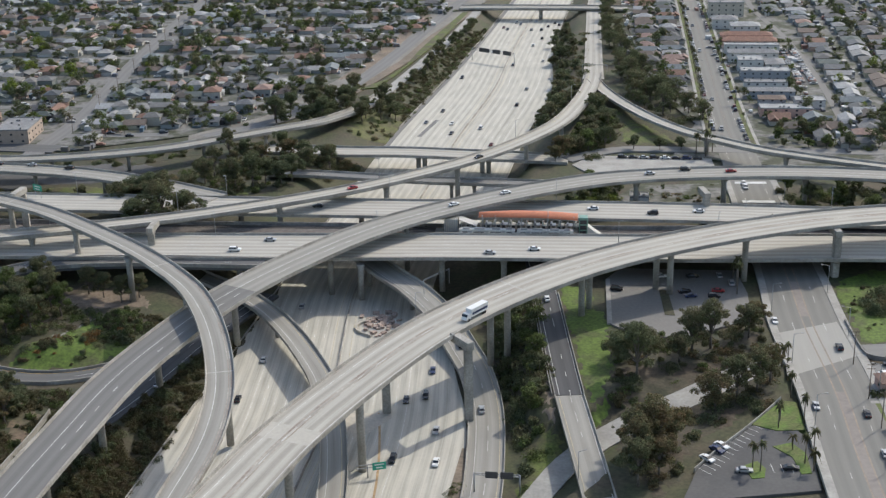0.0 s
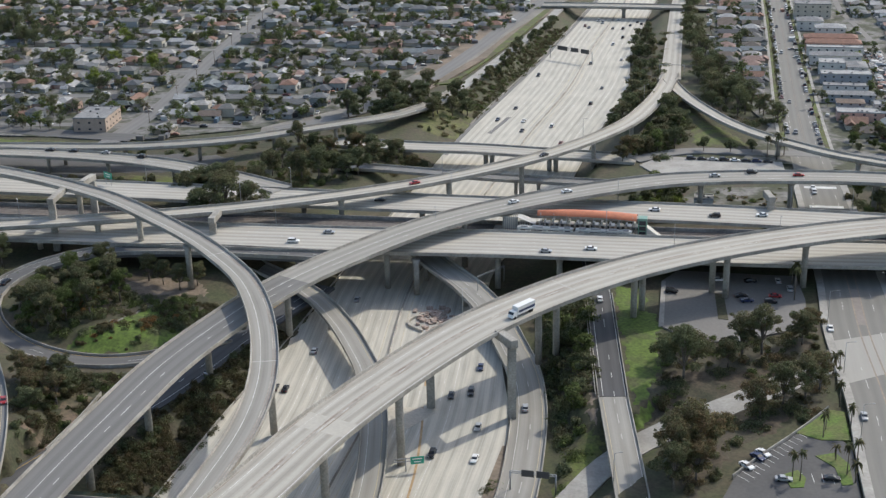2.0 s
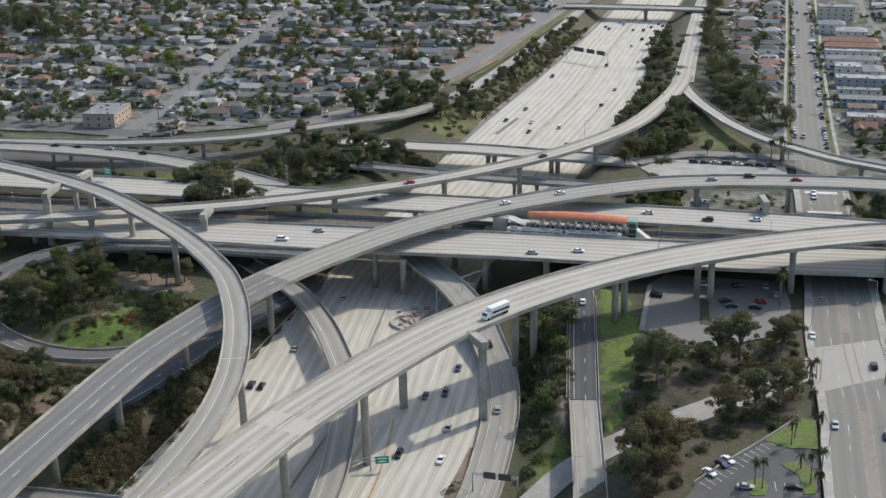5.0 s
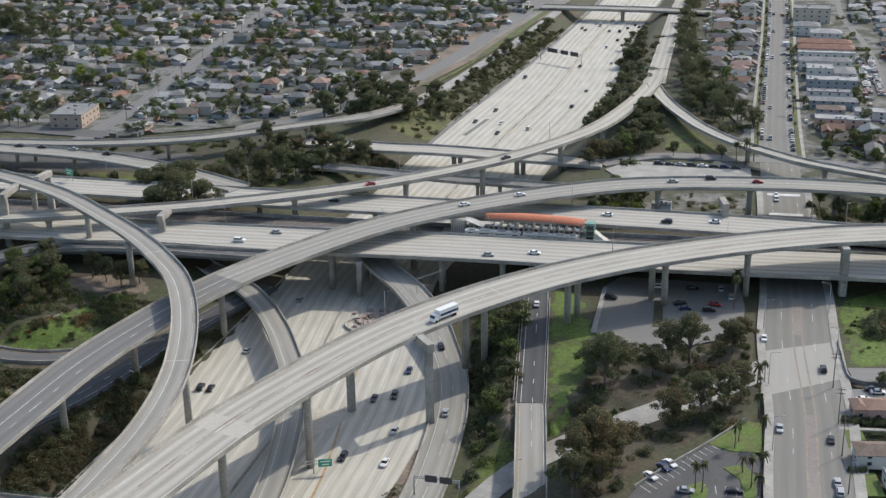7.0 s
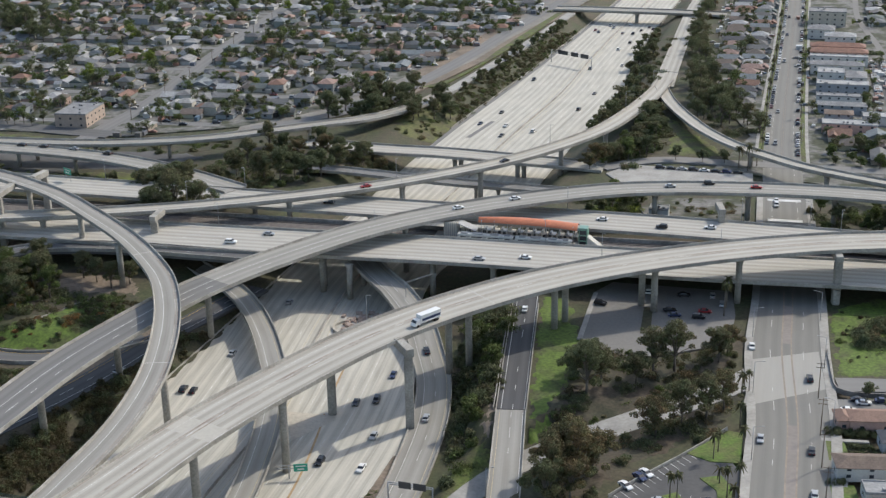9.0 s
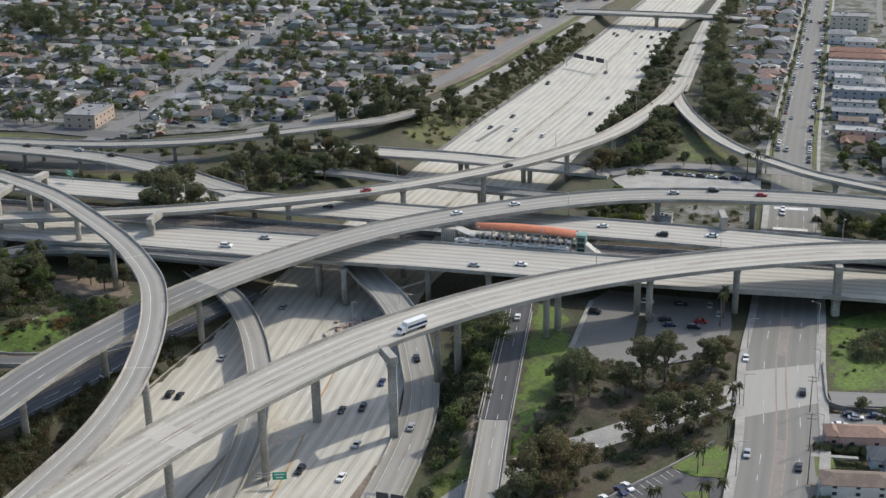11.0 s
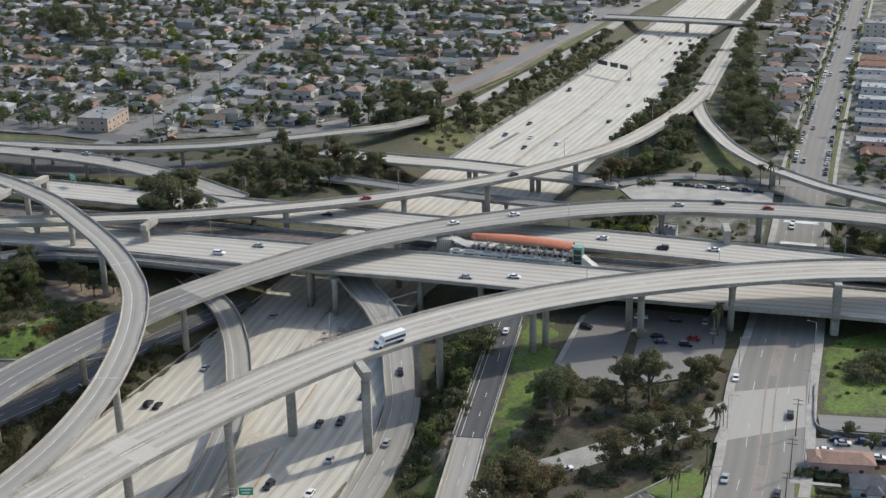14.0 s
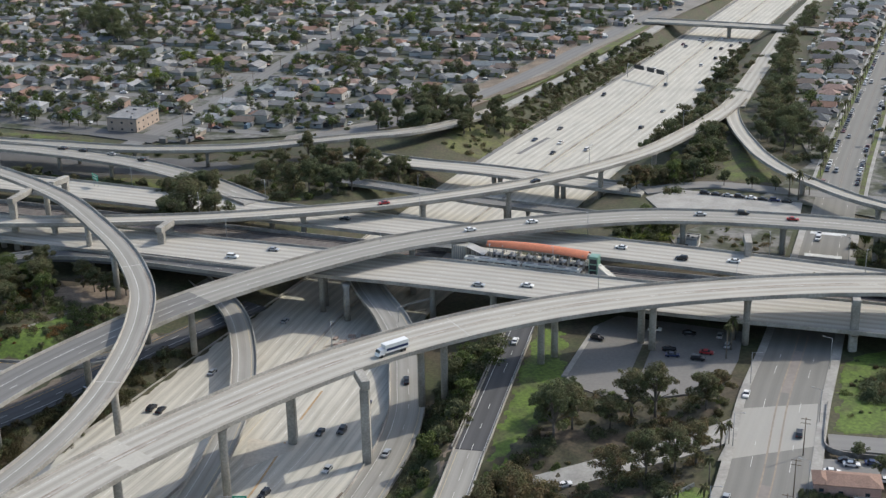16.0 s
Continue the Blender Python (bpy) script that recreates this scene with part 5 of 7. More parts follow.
PINK = material("pink_stucco", (0.55, 0.36, 0.30), vary=0.12)
PALE = material("pale_stucco", (0.60, 0.59, 0.565), vary=0.12)
BLUE_GREY = material("blue_grey_stucco", (0.30, 0.325, 0.36), vary=0.12)
TAN = material("tan_stucco", (0.50, 0.42, 0.34), vary=0.12)
FLAT_GREY = material("grey_roof_felt", (0.26, 0.26, 0.26), vary=0.25, scale=0.2, fine=1.2, tint=(0.19, 0.19, 0.195))
FLAT_WHITE = material("white_roof_coating", (0.40, 0.40, 0.395), vary=0.2, scale=0.15, fine=1.0, tint=(0.27, 0.27, 0.27))
RED_SHINGLE = material("red_brown_shingle", (0.27, 0.145, 0.105), vary=0.25, scale=0.3, fine=2.0)
BROWN_SHINGLE = material("brown_shingle", (0.20, 0.15, 0.12), vary=0.25, scale=0.3, fine=2.0)


def flats(name, x, y, turn, w, d, h, wall_mat, roof_mat, label, pitched=0.0, storeys=2, category="flats", bays=None):
    """A block of flats with a window in every bay; flat roof with a rim, or a low pitched one."""
    if name == "apartment_building":
        spots.append((x - w / 2 + 2, y + d / 2 + 9, x + w / 2 + 3, y - 3))
    ob = empty(name, pose(x, y, 0.05, 0, 0, turn), label, category, "blocks by the palm street")
    bm = bmesh.new()
    add_box(bm, -w / 2, -d / 2, -0.3, w / 2, d / 2, h)
    part("wall", bm, wall_mat, ob)
    bm = bmesh.new()
    if pitched:
        roof_mesh(bm, w, d, h, pitched, 0.9, 0.5)
        bmesh.ops.recalc_face_normals(bm, faces=bm.faces)
    else:
        add_box(bm, -w / 2 - 0.15, -d / 2 - 0.15, h + 0.004, w / 2 + 0.15, d / 2 + 0.15, h + 0.25)
        for (a0, b0, a1, b1) in ((-w / 2, -d / 2, w / 2, -d / 2 + 0.25), (-w / 2, d / 2 - 0.25, w / 2, d / 2), (-w / 2, -d / 2 + 0.25, -w / 2 + 0.25, d / 2 - 0.25), (w / 2 - 0.25, -d / 2 + 0.25, w / 2, d / 2 - 0.25)):
            add_box(bm, a0, b0, h + 0.25, a1, b1, h + 0.6)
        for i in range(max(2, int(w * d / 60))):
            cx, cy = rnd.uniform(-w / 2 + 1.5, w / 2 - 1.5), rnd.uniform(-d / 2 + 1.5, d / 2 - 1.5)
            add_box(bm, cx - 0.5, cy - 0.5, h + 0.25, cx + 0.5, cy + 0.5, h + 1.0)
    part("roof", bm, roof_mat, ob)
    for face, length, at in (("s", w, -d / 2), ("n", w, d / 2), ("w", d, -w / 2), ("e", d, w / 2)):
        k = max(1, int(length / 4.6))
        for st in range(storeys):
            z = 0.9 + st * (h / storeys)
            for i in range(k):
                c = -length / 2 + length * (i + 0.5) / k
                bm = bmesh.new()
                if face in "sn":
                    add_box(bm, c - 0.6, at - 0.05, z, c + 0.6, at + 0.05, z + 1.0)
                else:
                    add_box(bm, at - 0.05, c - 0.6, z, at + 0.05, c + 0.6, z + 1.0)
                if face in "sw":
                    part("window", bm, WINDOW, ob)
                else:
                    bm.free()
    return ob


TAN_PINK = material("pinkish_tan_stucco", (0.44, 0.345, 0.28), vary=0.14)
CREAM_WALL = material("cream_stucco", (0.56, 0.50, 0.42), vary=0.12)
flats("corner_building", -188.2, 698.5, 82, 25, 17.5, 7.0, TAN_PINK, FLAT_GREY, "two-storey tan corner building with a flat grey roof", storeys=2, category="building")
flats("apartment_building", 270, 937, -14, 25, 16, 9.5, CREAM_WALL, FLAT_GREY, "three-storey cream apartment building with a flat roof", storeys=3)
flats("apartment_building", 255, 893, -14, 17, 13, 6.5, PALE, FLAT_GREY, "pale two-storey flats with a grey hipped roof", 2.0)
flats("apartment_building", 262, 871, -14, 19, 12, 6.0, PALE, FLAT_WHITE, "pale two-storey flats with a light hipped roof", 1.8)
flats("apartment_building", 253, 842, -14, 33, 10, 5.5, PINK, RED_SHINGLE, "long pinkish flats with a red-brown shingle roof", 1.8)
flats("apartment_building", 249.5, 826, -14, 34, 10, 5.5, PINK, RED_SHINGLE, "long pinkish flats with a red-brown shingle roof", 1.8)
flats("apartment_building", 245.5, 810, -14, 34, 7, 5.5, PALE, FLAT_WHITE, "long pale flats with a white flat roof")
flats("apartment_building", 239, 789, -14, 30, 10, 6.0, PALE, FLAT_GREY, "long pale flats with a grey hipped roof", 1.5)
flats("apartment_building", 230, 768, -14, 15, 14, 6.5, PALE, FLAT_WHITE, "pale two-storey flats with a white flat roof")
flats("apartment_building", 243, 762, -14, 11, 16, 5.5, PALE, FLAT_GREY, "pale two-storey flats with a grey hipped roof", 1.5)
flats("apartment_building", 230, 742, -14, 28, 11, 5.5, BLUE_GREY, FLAT_WHITE, "slate-blue flats with a pale flat roof")
flats("apartment_building", 222, 718, -14, 24, 8, 4.5, PALE, FLAT_GREY, "low pale flats with a grey flat roof")
flats("apartment_building", 219, 700, -14, 25, 9, 4.5, BLUE_GREY, FLAT_GREY, "low slate-blue flats with a grey roof", 1.2)
flats("apartment_building", 213, 683, -14, 14, 9, 4.5, BLUE_GREY, BROWN_SHINGLE, "low slate-blue flats with a brown roof", 1.2)
flats("apartment_building", 232, 677, -14, 16, 10, 4.0, PALE, FLAT_WHITE, "low pale building with a white flat roof")
flats("apartment_building", 213, 662, -14, 27, 10, 4.5, PINK, FLAT_WHITE, "long pinkish flats with a white roof")
flats("utility_building", 100.5, 535, -14, 8, 7, 3.6, PALE, FLAT_WHITE, "small white flat-roofed utility building", storeys=1, category="building")
WHITE_BLUE = material("bluish_white_siding", (0.50, 0.53, 0.56), vary=0.1)
FLAT_DARK = material("dark_grey_shingle", (0.13, 0.135, 0.145), vary=0.25, scale=0.3, fine=2.0)
TERRACOTTA = material("terracotta_roof_tiles", (0.30, 0.19, 0.145), vary=0.2, scale=0.4, fine=2.5)
flats("pink_house", 137.0, 349.2, -3, 13.5, 7.0, 3.8, PINK, TERRACOTTA, "pink house with a pale terracotta hipped roof", 1.4, storeys=1, category="house")
flats("pink_annexe", 128.8, 350.2, -3, 3.6, 6.5, 3.4, PINK, TERRACOTTA, "small pink annexe with a terracotta roof", 1.2, storeys=1, category="house")
flats("grey_house", 128.8, 322.3, -4, 18, 7.5, 4.1, PALE, BROWN_SHINGLE, "long pale two-storey house with a dark brown roof", 1.4, storeys=2, category="house")
flats("gabled_cottage", 141, 336.8, -4, 10, 7, 3.4, WHITE_BLUE, FLAT_DARK, "small bluish-white cottage with a dark grey roof", 2.4, storeys=1, category="house")
flats("cottage_porch", 140.8, 332.6, -4, 3.6, 3.0, 3.2, WHITE_BLUE, FLAT_DARK, "gabled porch of the bluish-white cottage", 1.6, storeys=1, category="house")
flats("carport", 131.5, 309.8, -4, 15, 6.5, 3.0, PALE, FLAT_WHITE, "low building with a pale flat roof", storeys=1, category="building")
flats("corner_house", 131.5, 297, -6, 15, 10, 4.4, TAN, BROWN_SHINGLE, "tan house with a brown shingle roof", 1.7, category="house")
flats("corner_house", 158, 345, -4, 13, 10, 4.6, PALE, BROWN_SHINGLE, "pale house with a brown hipped roof", 1.8, category="house")

for x, y, a in ((205, 650, -14), (222, 645, 76), (238, 640, -14), (206, 632, 76), (224, 628, -14), (242, 622, -14), (214, 612, -14), (232, 606, 76), (250, 604, -14), (258, 628, 76), (252, 652, -14), (268, 640, -14), (270, 612, -14)):
    spots.append((x, y, x + 6, y - 7))
    house(KINDS[rnd.randrange(len(KINDS))], pose(x, y, 0.0, 0, 0, a), LABELS[east % 4], "houses east of the palm street", full=True)
    east += 1
for i, y in enumerate(np.arange(600, 1180, 15)):
    for off in (58, 74, 98, 114, 138, 154):
        cx = float(np.interp(y, STREET[:, 1], STREET[:, 0]))
        x = cx + off + rnd.uniform(-1.5, 1.5)
        alley = float(np.interp(y, [640, 722, 854, 952, 1090], [236, 257, 283, 296, 330]))
        if abs(x - alley) < 9 or x > 470 or (x < alley and y > 655 and y < 960) or (off > 60 and y < 630 and x > 330):
            continue
        spots.append((x, y, x + 6, y + 6))
        m = pose(x, y + rnd.uniform(-1, 1), 0.0, 0, 0, rnd.choice((-14, 76)) + rnd.uniform(-2, 2))
        if east < 110:
            house(KINDS[rnd.randrange(len(KINDS))], m, LABELS[east % 4], "houses east of the palm street", full=False)
            east += 1
        else:
            w, d = rnd.uniform(8.5, 12), rnd.uniform(10, 14)
            store_box(far_w, -w / 2, -d / 2, -0.3, w / 2, d / 2, 3.0, m)
            store_roof(far_r, w, d, 3.0, 1.6, rnd.choice((0, 0.9)), m)
far_town = empty("far_houses", pose(0, 0, 0), "dense carpet of small suburban houses", "houses", kind="stuff")
mesh_object("house_walls", *far_w, WALL_IS, far_town)
mesh_object("house_roofs", *far_r, ROOF_IS, far_town)

# small parked cars and sheds scattered through the yards
cr = random.Random(23)


def small_car(m):
    store_box(bits, -2.2, -0.88, 0.3, 2.2, 0.88, 0.95, m)
    store_box(bits, -1.5, -0.78, 0.95, 0.9, 0.78, 1.45, m, 0.75)


for (x, y, bx, by) in spots:
    for _ in range(4):
        px, py = (bx, by) if cr.random() < 0.5 else (x, y)
        px, py = px + cr.choice((-5.4, 5.4)) + cr.uniform(-1.2, 1.2), py + cr.uniform(-9, 9)
        if cr.random() < 0.6:
            small_car(pose(px, py, 0.06, 0, 0, cr.choice((81, -9, 261, 171)) + cr.uniform(-4, 4)))
        else:
            w, d, h = cr.uniform(1.5, 4), cr.uniform(2, 5), cr.uniform(1.8, 2.6)
            store_box(bits, -w / 2, -d / 2, 0, w / 2, d / 2, h, pose(px, py, 0.05, 0, 0, -9 + cr.uniform(-5, 5)))
for k in range(34):
    for o in (0.0, 6.5):
        if cr.random() < 0.8:
            small_car(pose(246.5 + o + k * 0.62, 725 + k * 2.7 - o * 0.25, 0.13, 0, 0, -14 + cr.uniform(-3, 3)))
CLUTTER = choice_material("yard_clutter", [(0.58, 0.58, 0.57), (0.03, 0.03, 0.035), (0.25, 0.25, 0.26), (0.52, 0.51, 0.49), (0.12, 0.13, 0.16), (0.3, 0.16, 0.12), (0.40, 0.39, 0.36), (0.10, 0.15, 0.2), (0.38, 0.36, 0.33), (0.16, 0.15, 0.14)], "island", rough=0.5, vary=0.1)
yard_bits = empty("yard_clutter", pose(0, 0, 0), "countless parked cars and small sheds in the yards", "parked cars", kind="stuff")
mesh_object("car_and_shed_rest", *bits, CLUTTER, yard_bits)

# ---- trees and shrubs ----


def leaf_material(name, colour, second, amount=0.45):
    m = material(name, colour, rough=0.75, vary=0.3, scale=0.25, fine=1.5, tint=second, per_island=amount)
    nt = m.node_tree
    n, ln = nt.nodes, nt.links
    bsdf = n["Principled BSDF"]
    bsdf.inputs["Specular IOR Level"].default_value = 0.25
    # light also comes through the leaves
    thin = n.new("ShaderNodeBsdfTranslucent")
    ln.new(bsdf.inputs["Base Color"].links[0].from_socket, thin.inputs["Color"])
    mix = n.new("ShaderNodeMixShader")
    mix.inputs["Fac"].default_value = 0.4
    ln.new(bsdf.outputs[0], mix.inputs[1])
    ln.new(thin.outputs[0], mix.inputs[2])
    ln.new(mix.outputs[0], n["Material Output"].inputs["Surface"])
    return m


LEAF_GUM = leaf_material("gum_leaves", (0.12, 0.143, 0.07), (0.155, 0.135, 0.075))
LEAF_IVY = leaf_material("ivy_leaves", (0.085, 0.09, 0.042), (0.115, 0.09, 0.05))
LEAF_DARK = leaf_material("dark_leaves", (0.112, 0.138, 0.072), (0.14, 0.148, 0.075))
LEAF_GREEN = leaf_material("green_leaves", (0.12, 0.165, 0.05), (0.11, 0.13, 0.048))
LEAF_BRIGHT = leaf_material("bright_leaves", (0.21, 0.26, 0.05), (0.17, 0.21, 0.045), 0.3)
LEAF_RUST = leaf_material("rusty_leaves", (0.19, 0.135, 0.075), (0.125, 0.138, 0.066))
LEAF_PALM = leaf_material("palm_fronds", (0.085, 0.11, 0.045), (0.12, 0.10, 0.05))
FLOWER = leaf_material("orange_flowers", (0.30, 0.135, 0.045), (0.16, 0.12, 0.05))
BARK = material("grey_bark", (0.165, 0.142, 0.12), vary=0.3, scale=0.8, fine=4.0, tint=(0.1, 0.085, 0.07))
BARK_PALM = material("palm_bark", (0.20, 0.17, 0.14), vary=0.3, scale=0.8, fine=5.0)


def leaf_cloud(rng, clumps, count, size):
    """Small three-cornered leaf sprays, loosely filling the clumps (centre, radii)."""
    verts, faces = [], []
    weights = [c[1][0] * c[1][1] + c[1][2] * c[1][0] for c in clumps]
    for _ in range(count):
        (cx, cy, cz), (rx, ry, rz) = rng.choices(clumps, weights)[0]
        th, ph = rng.uniform(0, 2 * math.pi), math.acos(rng.uniform(-0.85, 1))
        k = 0.45 + 0.72 * rng.random() ** 0.6
        d = Vector((math.sin(ph) * math.cos(th), math.sin(ph) * math.sin(th), math.cos(ph)))
        c = Vector((cx + rx * k * d.x, cy + ry * k * d.y, cz + rz * k * d.z))
        out = (d + Vector((rng.uniform(-1, 1), rng.uniform(-1, 1), rng.uniform(-0.6, 1.2))) * 0.9).normalized()
        t1 = out.cross(Vector((rng.uniform(-1, 1), rng.uniform(-1, 1), rng.uniform(-1, 1)))).normalized()
        t2 = out.cross(t1)
        a, b = size * rng.uniform(0.8, 1.7), size * rng.uniform(0.4, 0.8)
        o = len(verts)
        verts += [c - t1 * a * 0.5 - t2 * b, c + t1 * a, c - t1 * a * 0.4 + t2 * b]
        faces.append((o, o + 1, o + 2))
    me = bpy.data.meshes.new("crown")
    me.from_pydata([tuple(v) for v in verts], [], faces)
    me.update()
    return me


def limb_mesh(rng, height, clumps, r):
    """A trunk that forks low, with a bent limb to most of the clumps."""
    bm = bmesh.new()
    fork = height * 0.3
    add_tube(bm, (0, 0, -0.6), (rng.uniform(-0.3, 0.3), rng.uniform(-0.3, 0.3), fork), r, r * 0.75, 7)
    for (c, rad) in clumps[:14]:
        mid = Vector((c[0] * 0.45 + rng.uniform(-0.4, 0.4), c[1] * 0.45 + rng.uniform(-0.4, 0.4), fork + (c[2] - fork) * 0.6))
        add_tube(bm, (0, 0, fork * 0.95), mid, r * 0.5, r * 0.3, 5, cap=False)
        add_tube(bm, mid, (c[0], c[1], c[2]), r * 0.3, r * 0.1, 5, cap=False)
    me = bpy.data.meshes.new("trunk")
    bm.to_mesh(me), bm.free()
    me.materials.append(BARK)
    return me


def tree_kind(seed, height, spread, clumps, count, size, base=0.35, fat=(0.26, 0.48)):
    """Trunk and crown of one kind of tree."""
    rng = random.Random(seed)
    cl = []
    for i in range(clumps):
        th = 2 * math.pi * i / clumps * 1.7 + rng.uniform(-0.5, 0.5)
        f = rng.uniform(0.15, 0.95)
        z = height * (base + (0.92 - base) * rng.random() ** 0.8)
        reach = spread * f * (1.05 - 0.5 * max(0, (z / height - 0.6) / 0.4))
        r = spread * rng.uniform(*fat)
        cl.append(((reach * math.cos(th), reach * math.sin(th), z), (r, r, r * rng.uniform(0.55, 0.85))))
    cl.append(((0, 0, height * 0.82), (spread * 0.45, spread * 0.45, height * 0.16)))
    return limb_mesh(rng, height, cl, height * 0.028), leaf_cloud(rng, cl, count, size)


def bush_kind(seed, radius, height, count, size):
    rng = random.Random(seed)
    cl = [((rng.uniform(-radius, radius) * 0.7, rng.uniform(-radius, radius) * 0.7, height * rng.uniform(0.2, 0.5)), (radius * rng.uniform(0.35, 0.6),) * 2 + (height * rng.uniform(0.35, 0.6),)) for _ in range(6)]
    return leaf_cloud(rng, cl, count, size)


def palm_kind(seed, height):
    rng = random.Random(seed)
    bm = bmesh.new()
    add_tube(bm, (0, 0, -0.4), (0.15, 0.1, height), 0.28, 0.18, 7)
    trunk = bpy.data.meshes.new("trunk")
    bm.to_mesh(trunk), bm.free()
    trunk.materials.append(BARK_PALM)
    verts, faces = [], []
    for i in range(30):
        th = rng.uniform(0, 2 * math.pi)
        up = rng.uniform(-0.7, 1.1)
        L = rng.uniform(1.7, 2.5)
        d = Vector((math.cos(th), math.sin(th), 0))
        side = Vector((-d.y, d.x, 0))
        prev = None
        for j in range(5):
            f = j / 4
            p = Vector((0.15, 0.1, height)) + d * L * f + Vector((0, 0, L * (up * f - 0.95 * f * f)))
            wv = side * 0.32 * math.sin(math.pi * (0.15 + 0.8 * f))
            o = len(verts)
            verts += [p - wv - Vector((0, 0, 0.1)), p, p + wv - Vector((0, 0, 0.1))]
            if prev is not None:
                faces += [(prev, prev + 1, o + 1, o), (prev + 1, prev + 2, o + 2, o + 1)]
            prev = o
    me = bpy.data.meshes.new("fronds")
    me.from_pydata([tuple(v) for v in verts], [], faces)
    me.update()
    me.materials.append(LEAF_PALM)
    return trunk, me


GUMS = [tree_kind(11 + i, hgt, spr, 26 + 4 * (i % 3), 6200, 0.31, 0.34, (0.11, 0.26)) for i, (hgt, spr) in enumerate(((15, 7.0), (17, 6.8), (13.5, 7.5), (18, 7.2), (13, 6.2)))]
ROUND = [tree_kind(31 + i, hgt, spr, 11, 1000, 0.40, 0.36, (0.2, 0.42)) for i, (hgt, spr) in enumerate(((7, 3.4), (9, 4.2), (6, 3.0), (8, 3.6)))]
BUSH = [bush_kind(51 + i, r, hh, 620, 0.33) for i, (r, hh) in enumerate(((2.6, 2.4), (3.4, 2.8), (2.0, 3.2), (4.2, 2.2)))]
PALMS = [palm_kind(71 + i, hgt) for i, hgt in enumerate((9, 11, 13, 7))]
CROWNS = {}


def crown_of(me, mat):
    key = (me.name, mat.name)
    if key not in CROWNS:
        c = me.copy()
        c.materials.clear()
        c.materials.append(mat)
        CROWNS[key] = c
    return CROWNS[key]


FAR_CROWNS, FAR_TRUNKS = {}, ([], [])
MESH_DATA = {}


def mesh_data(me):
    if me.name not in MESH_DATA:
        co = np.zeros(len(me.vertices) * 3)
        me.vertices.foreach_get("co", co)
        MESH_DATA[me.name] = (co.reshape(-1, 3), [tuple(q.vertices) for q in me.polygons])
    return MESH_DATA[me.name]


def far_tree(kinds, x, y, z, mat, size, rng, thin=0.6):
    """Adds a tree to the joined woods."""
    trunk, crown = kinds[rng.randrange(len(kinds))]
    a, k = rng.uniform(0, 6.28), rng.uniform(0.9, 1.1)
    c, s_ = math.cos(a) * size, math.sin(a) * size
    for me, (vs, fs), cut in ((crown, FAR_CROWNS.setdefault(mat.name, ([], [])), thin), (trunk, FAR_TRUNKS, 1.0)):
        co, faces = mesh_data(me)
        if cut < 1:
            faces = faces[: int(len(faces) * cut)]
            co = co[: 3 * len(faces)]
        off = len(vs)
        vs += np.stack([co[:, 0] * c - co[:, 1] * s_ + x, co[:, 0] * s_ + co[:, 1] * c + y, co[:, 2] * size * k + z], 1).tolist()
        fs += [tuple(i + off for i in q) for q in faces]


def tree(kinds, x, y, z, mat, label, group, size=1.0, rng=rnd, category="tree"):
    trunk, crown = kinds[rng.randrange(len(kinds))]
    ob = empty("tree" if category == "tree" else "palm_tree", pose(x, y, z, 0, 0, rng.uniform(0, 360)) @ Matrix.Diagonal((size, size, size * rng.uniform(0.9, 1.1), 1)), label, category, group)
    new("trunk", trunk).parent = ob
    new("crown" if category == "tree" else "fronds", crown_of(crown, mat)).parent = ob
    return ob


BUSHES = {"dark": ([], []), "green": ([], []), "rust": ([], []), "gum": ([], []), "flower": ([], []), "bright": ([], []), "ivy": ([], [])}
BUSH_DATA = []
for me in BUSH:
    co = np.zeros(len(me.vertices) * 3)
    me.vertices.foreach_get("co", co)
    fs = np.array([p.vertices[:] for p in me.polygons])
    BUSH_DATA.append((co.reshape(-1, 3), fs))


def shrub(x, y, z, tone, size, rng=rnd, thin=1.0):
    """Adds one shrub to the undergrowth of that tone."""
    co, fs = BUSH_DATA[rng.randrange(len(BUSH_DATA))]
    if thin < 1:
        k = int(len(fs) * thin)
        fs, co = fs[:k], co[: 3 * k]
    a = rng.uniform(0, 6.28)
    c, s_ = math.cos(a) * size, math.sin(a) * size
    out = np.stack([co[:, 0] * c - co[:, 1] * s_ + x, co[:, 0] * s_ + co[:, 1] * c + y, co[:, 2] * size * rng.uniform(0.8, 1.2) + z], 1)
    vs, f2 = BUSHES[tone]
    off = sum(len(v) for v in vs)
    vs.append(out)
    f2.append(fs + off)


ROADS_NEAR = ["near_carriageway", "far_carriageway", "sunken_freeway", "loop_ramp", "lower_left_road", "slip_road", "side_road_bridge", "side_road", "right_connector", "outer_left_ramp", "cross_street", "far_left_ramp", "frontage_ramp", "palm_street", "merging_ramp", "corner_street", "far_flyover", "right_ramp_bridge", "cross_street_bridge", "transit_bridge"]
ROAD_PTS = np.vstack([np.c_[LINES[k][:, :2], (LINES[k][:, 3] / 2 if LINES[k].shape[1] > 3 else np.full(len(LINES[k]), {"near_carriageway": 14, "far_carriageway": 11.5, "outer_left_ramp": 6.5}.get(k, 5.5)))] for k in ROADS_NEAR])


def clear_of_roads(x, y, gap=1.0):
    d = np.hypot(ROAD_PTS[:, 0] - x, ROAD_PTS[:, 1] - y) - ROAD_PTS[:, 2]
    return float(d.min()) > gap


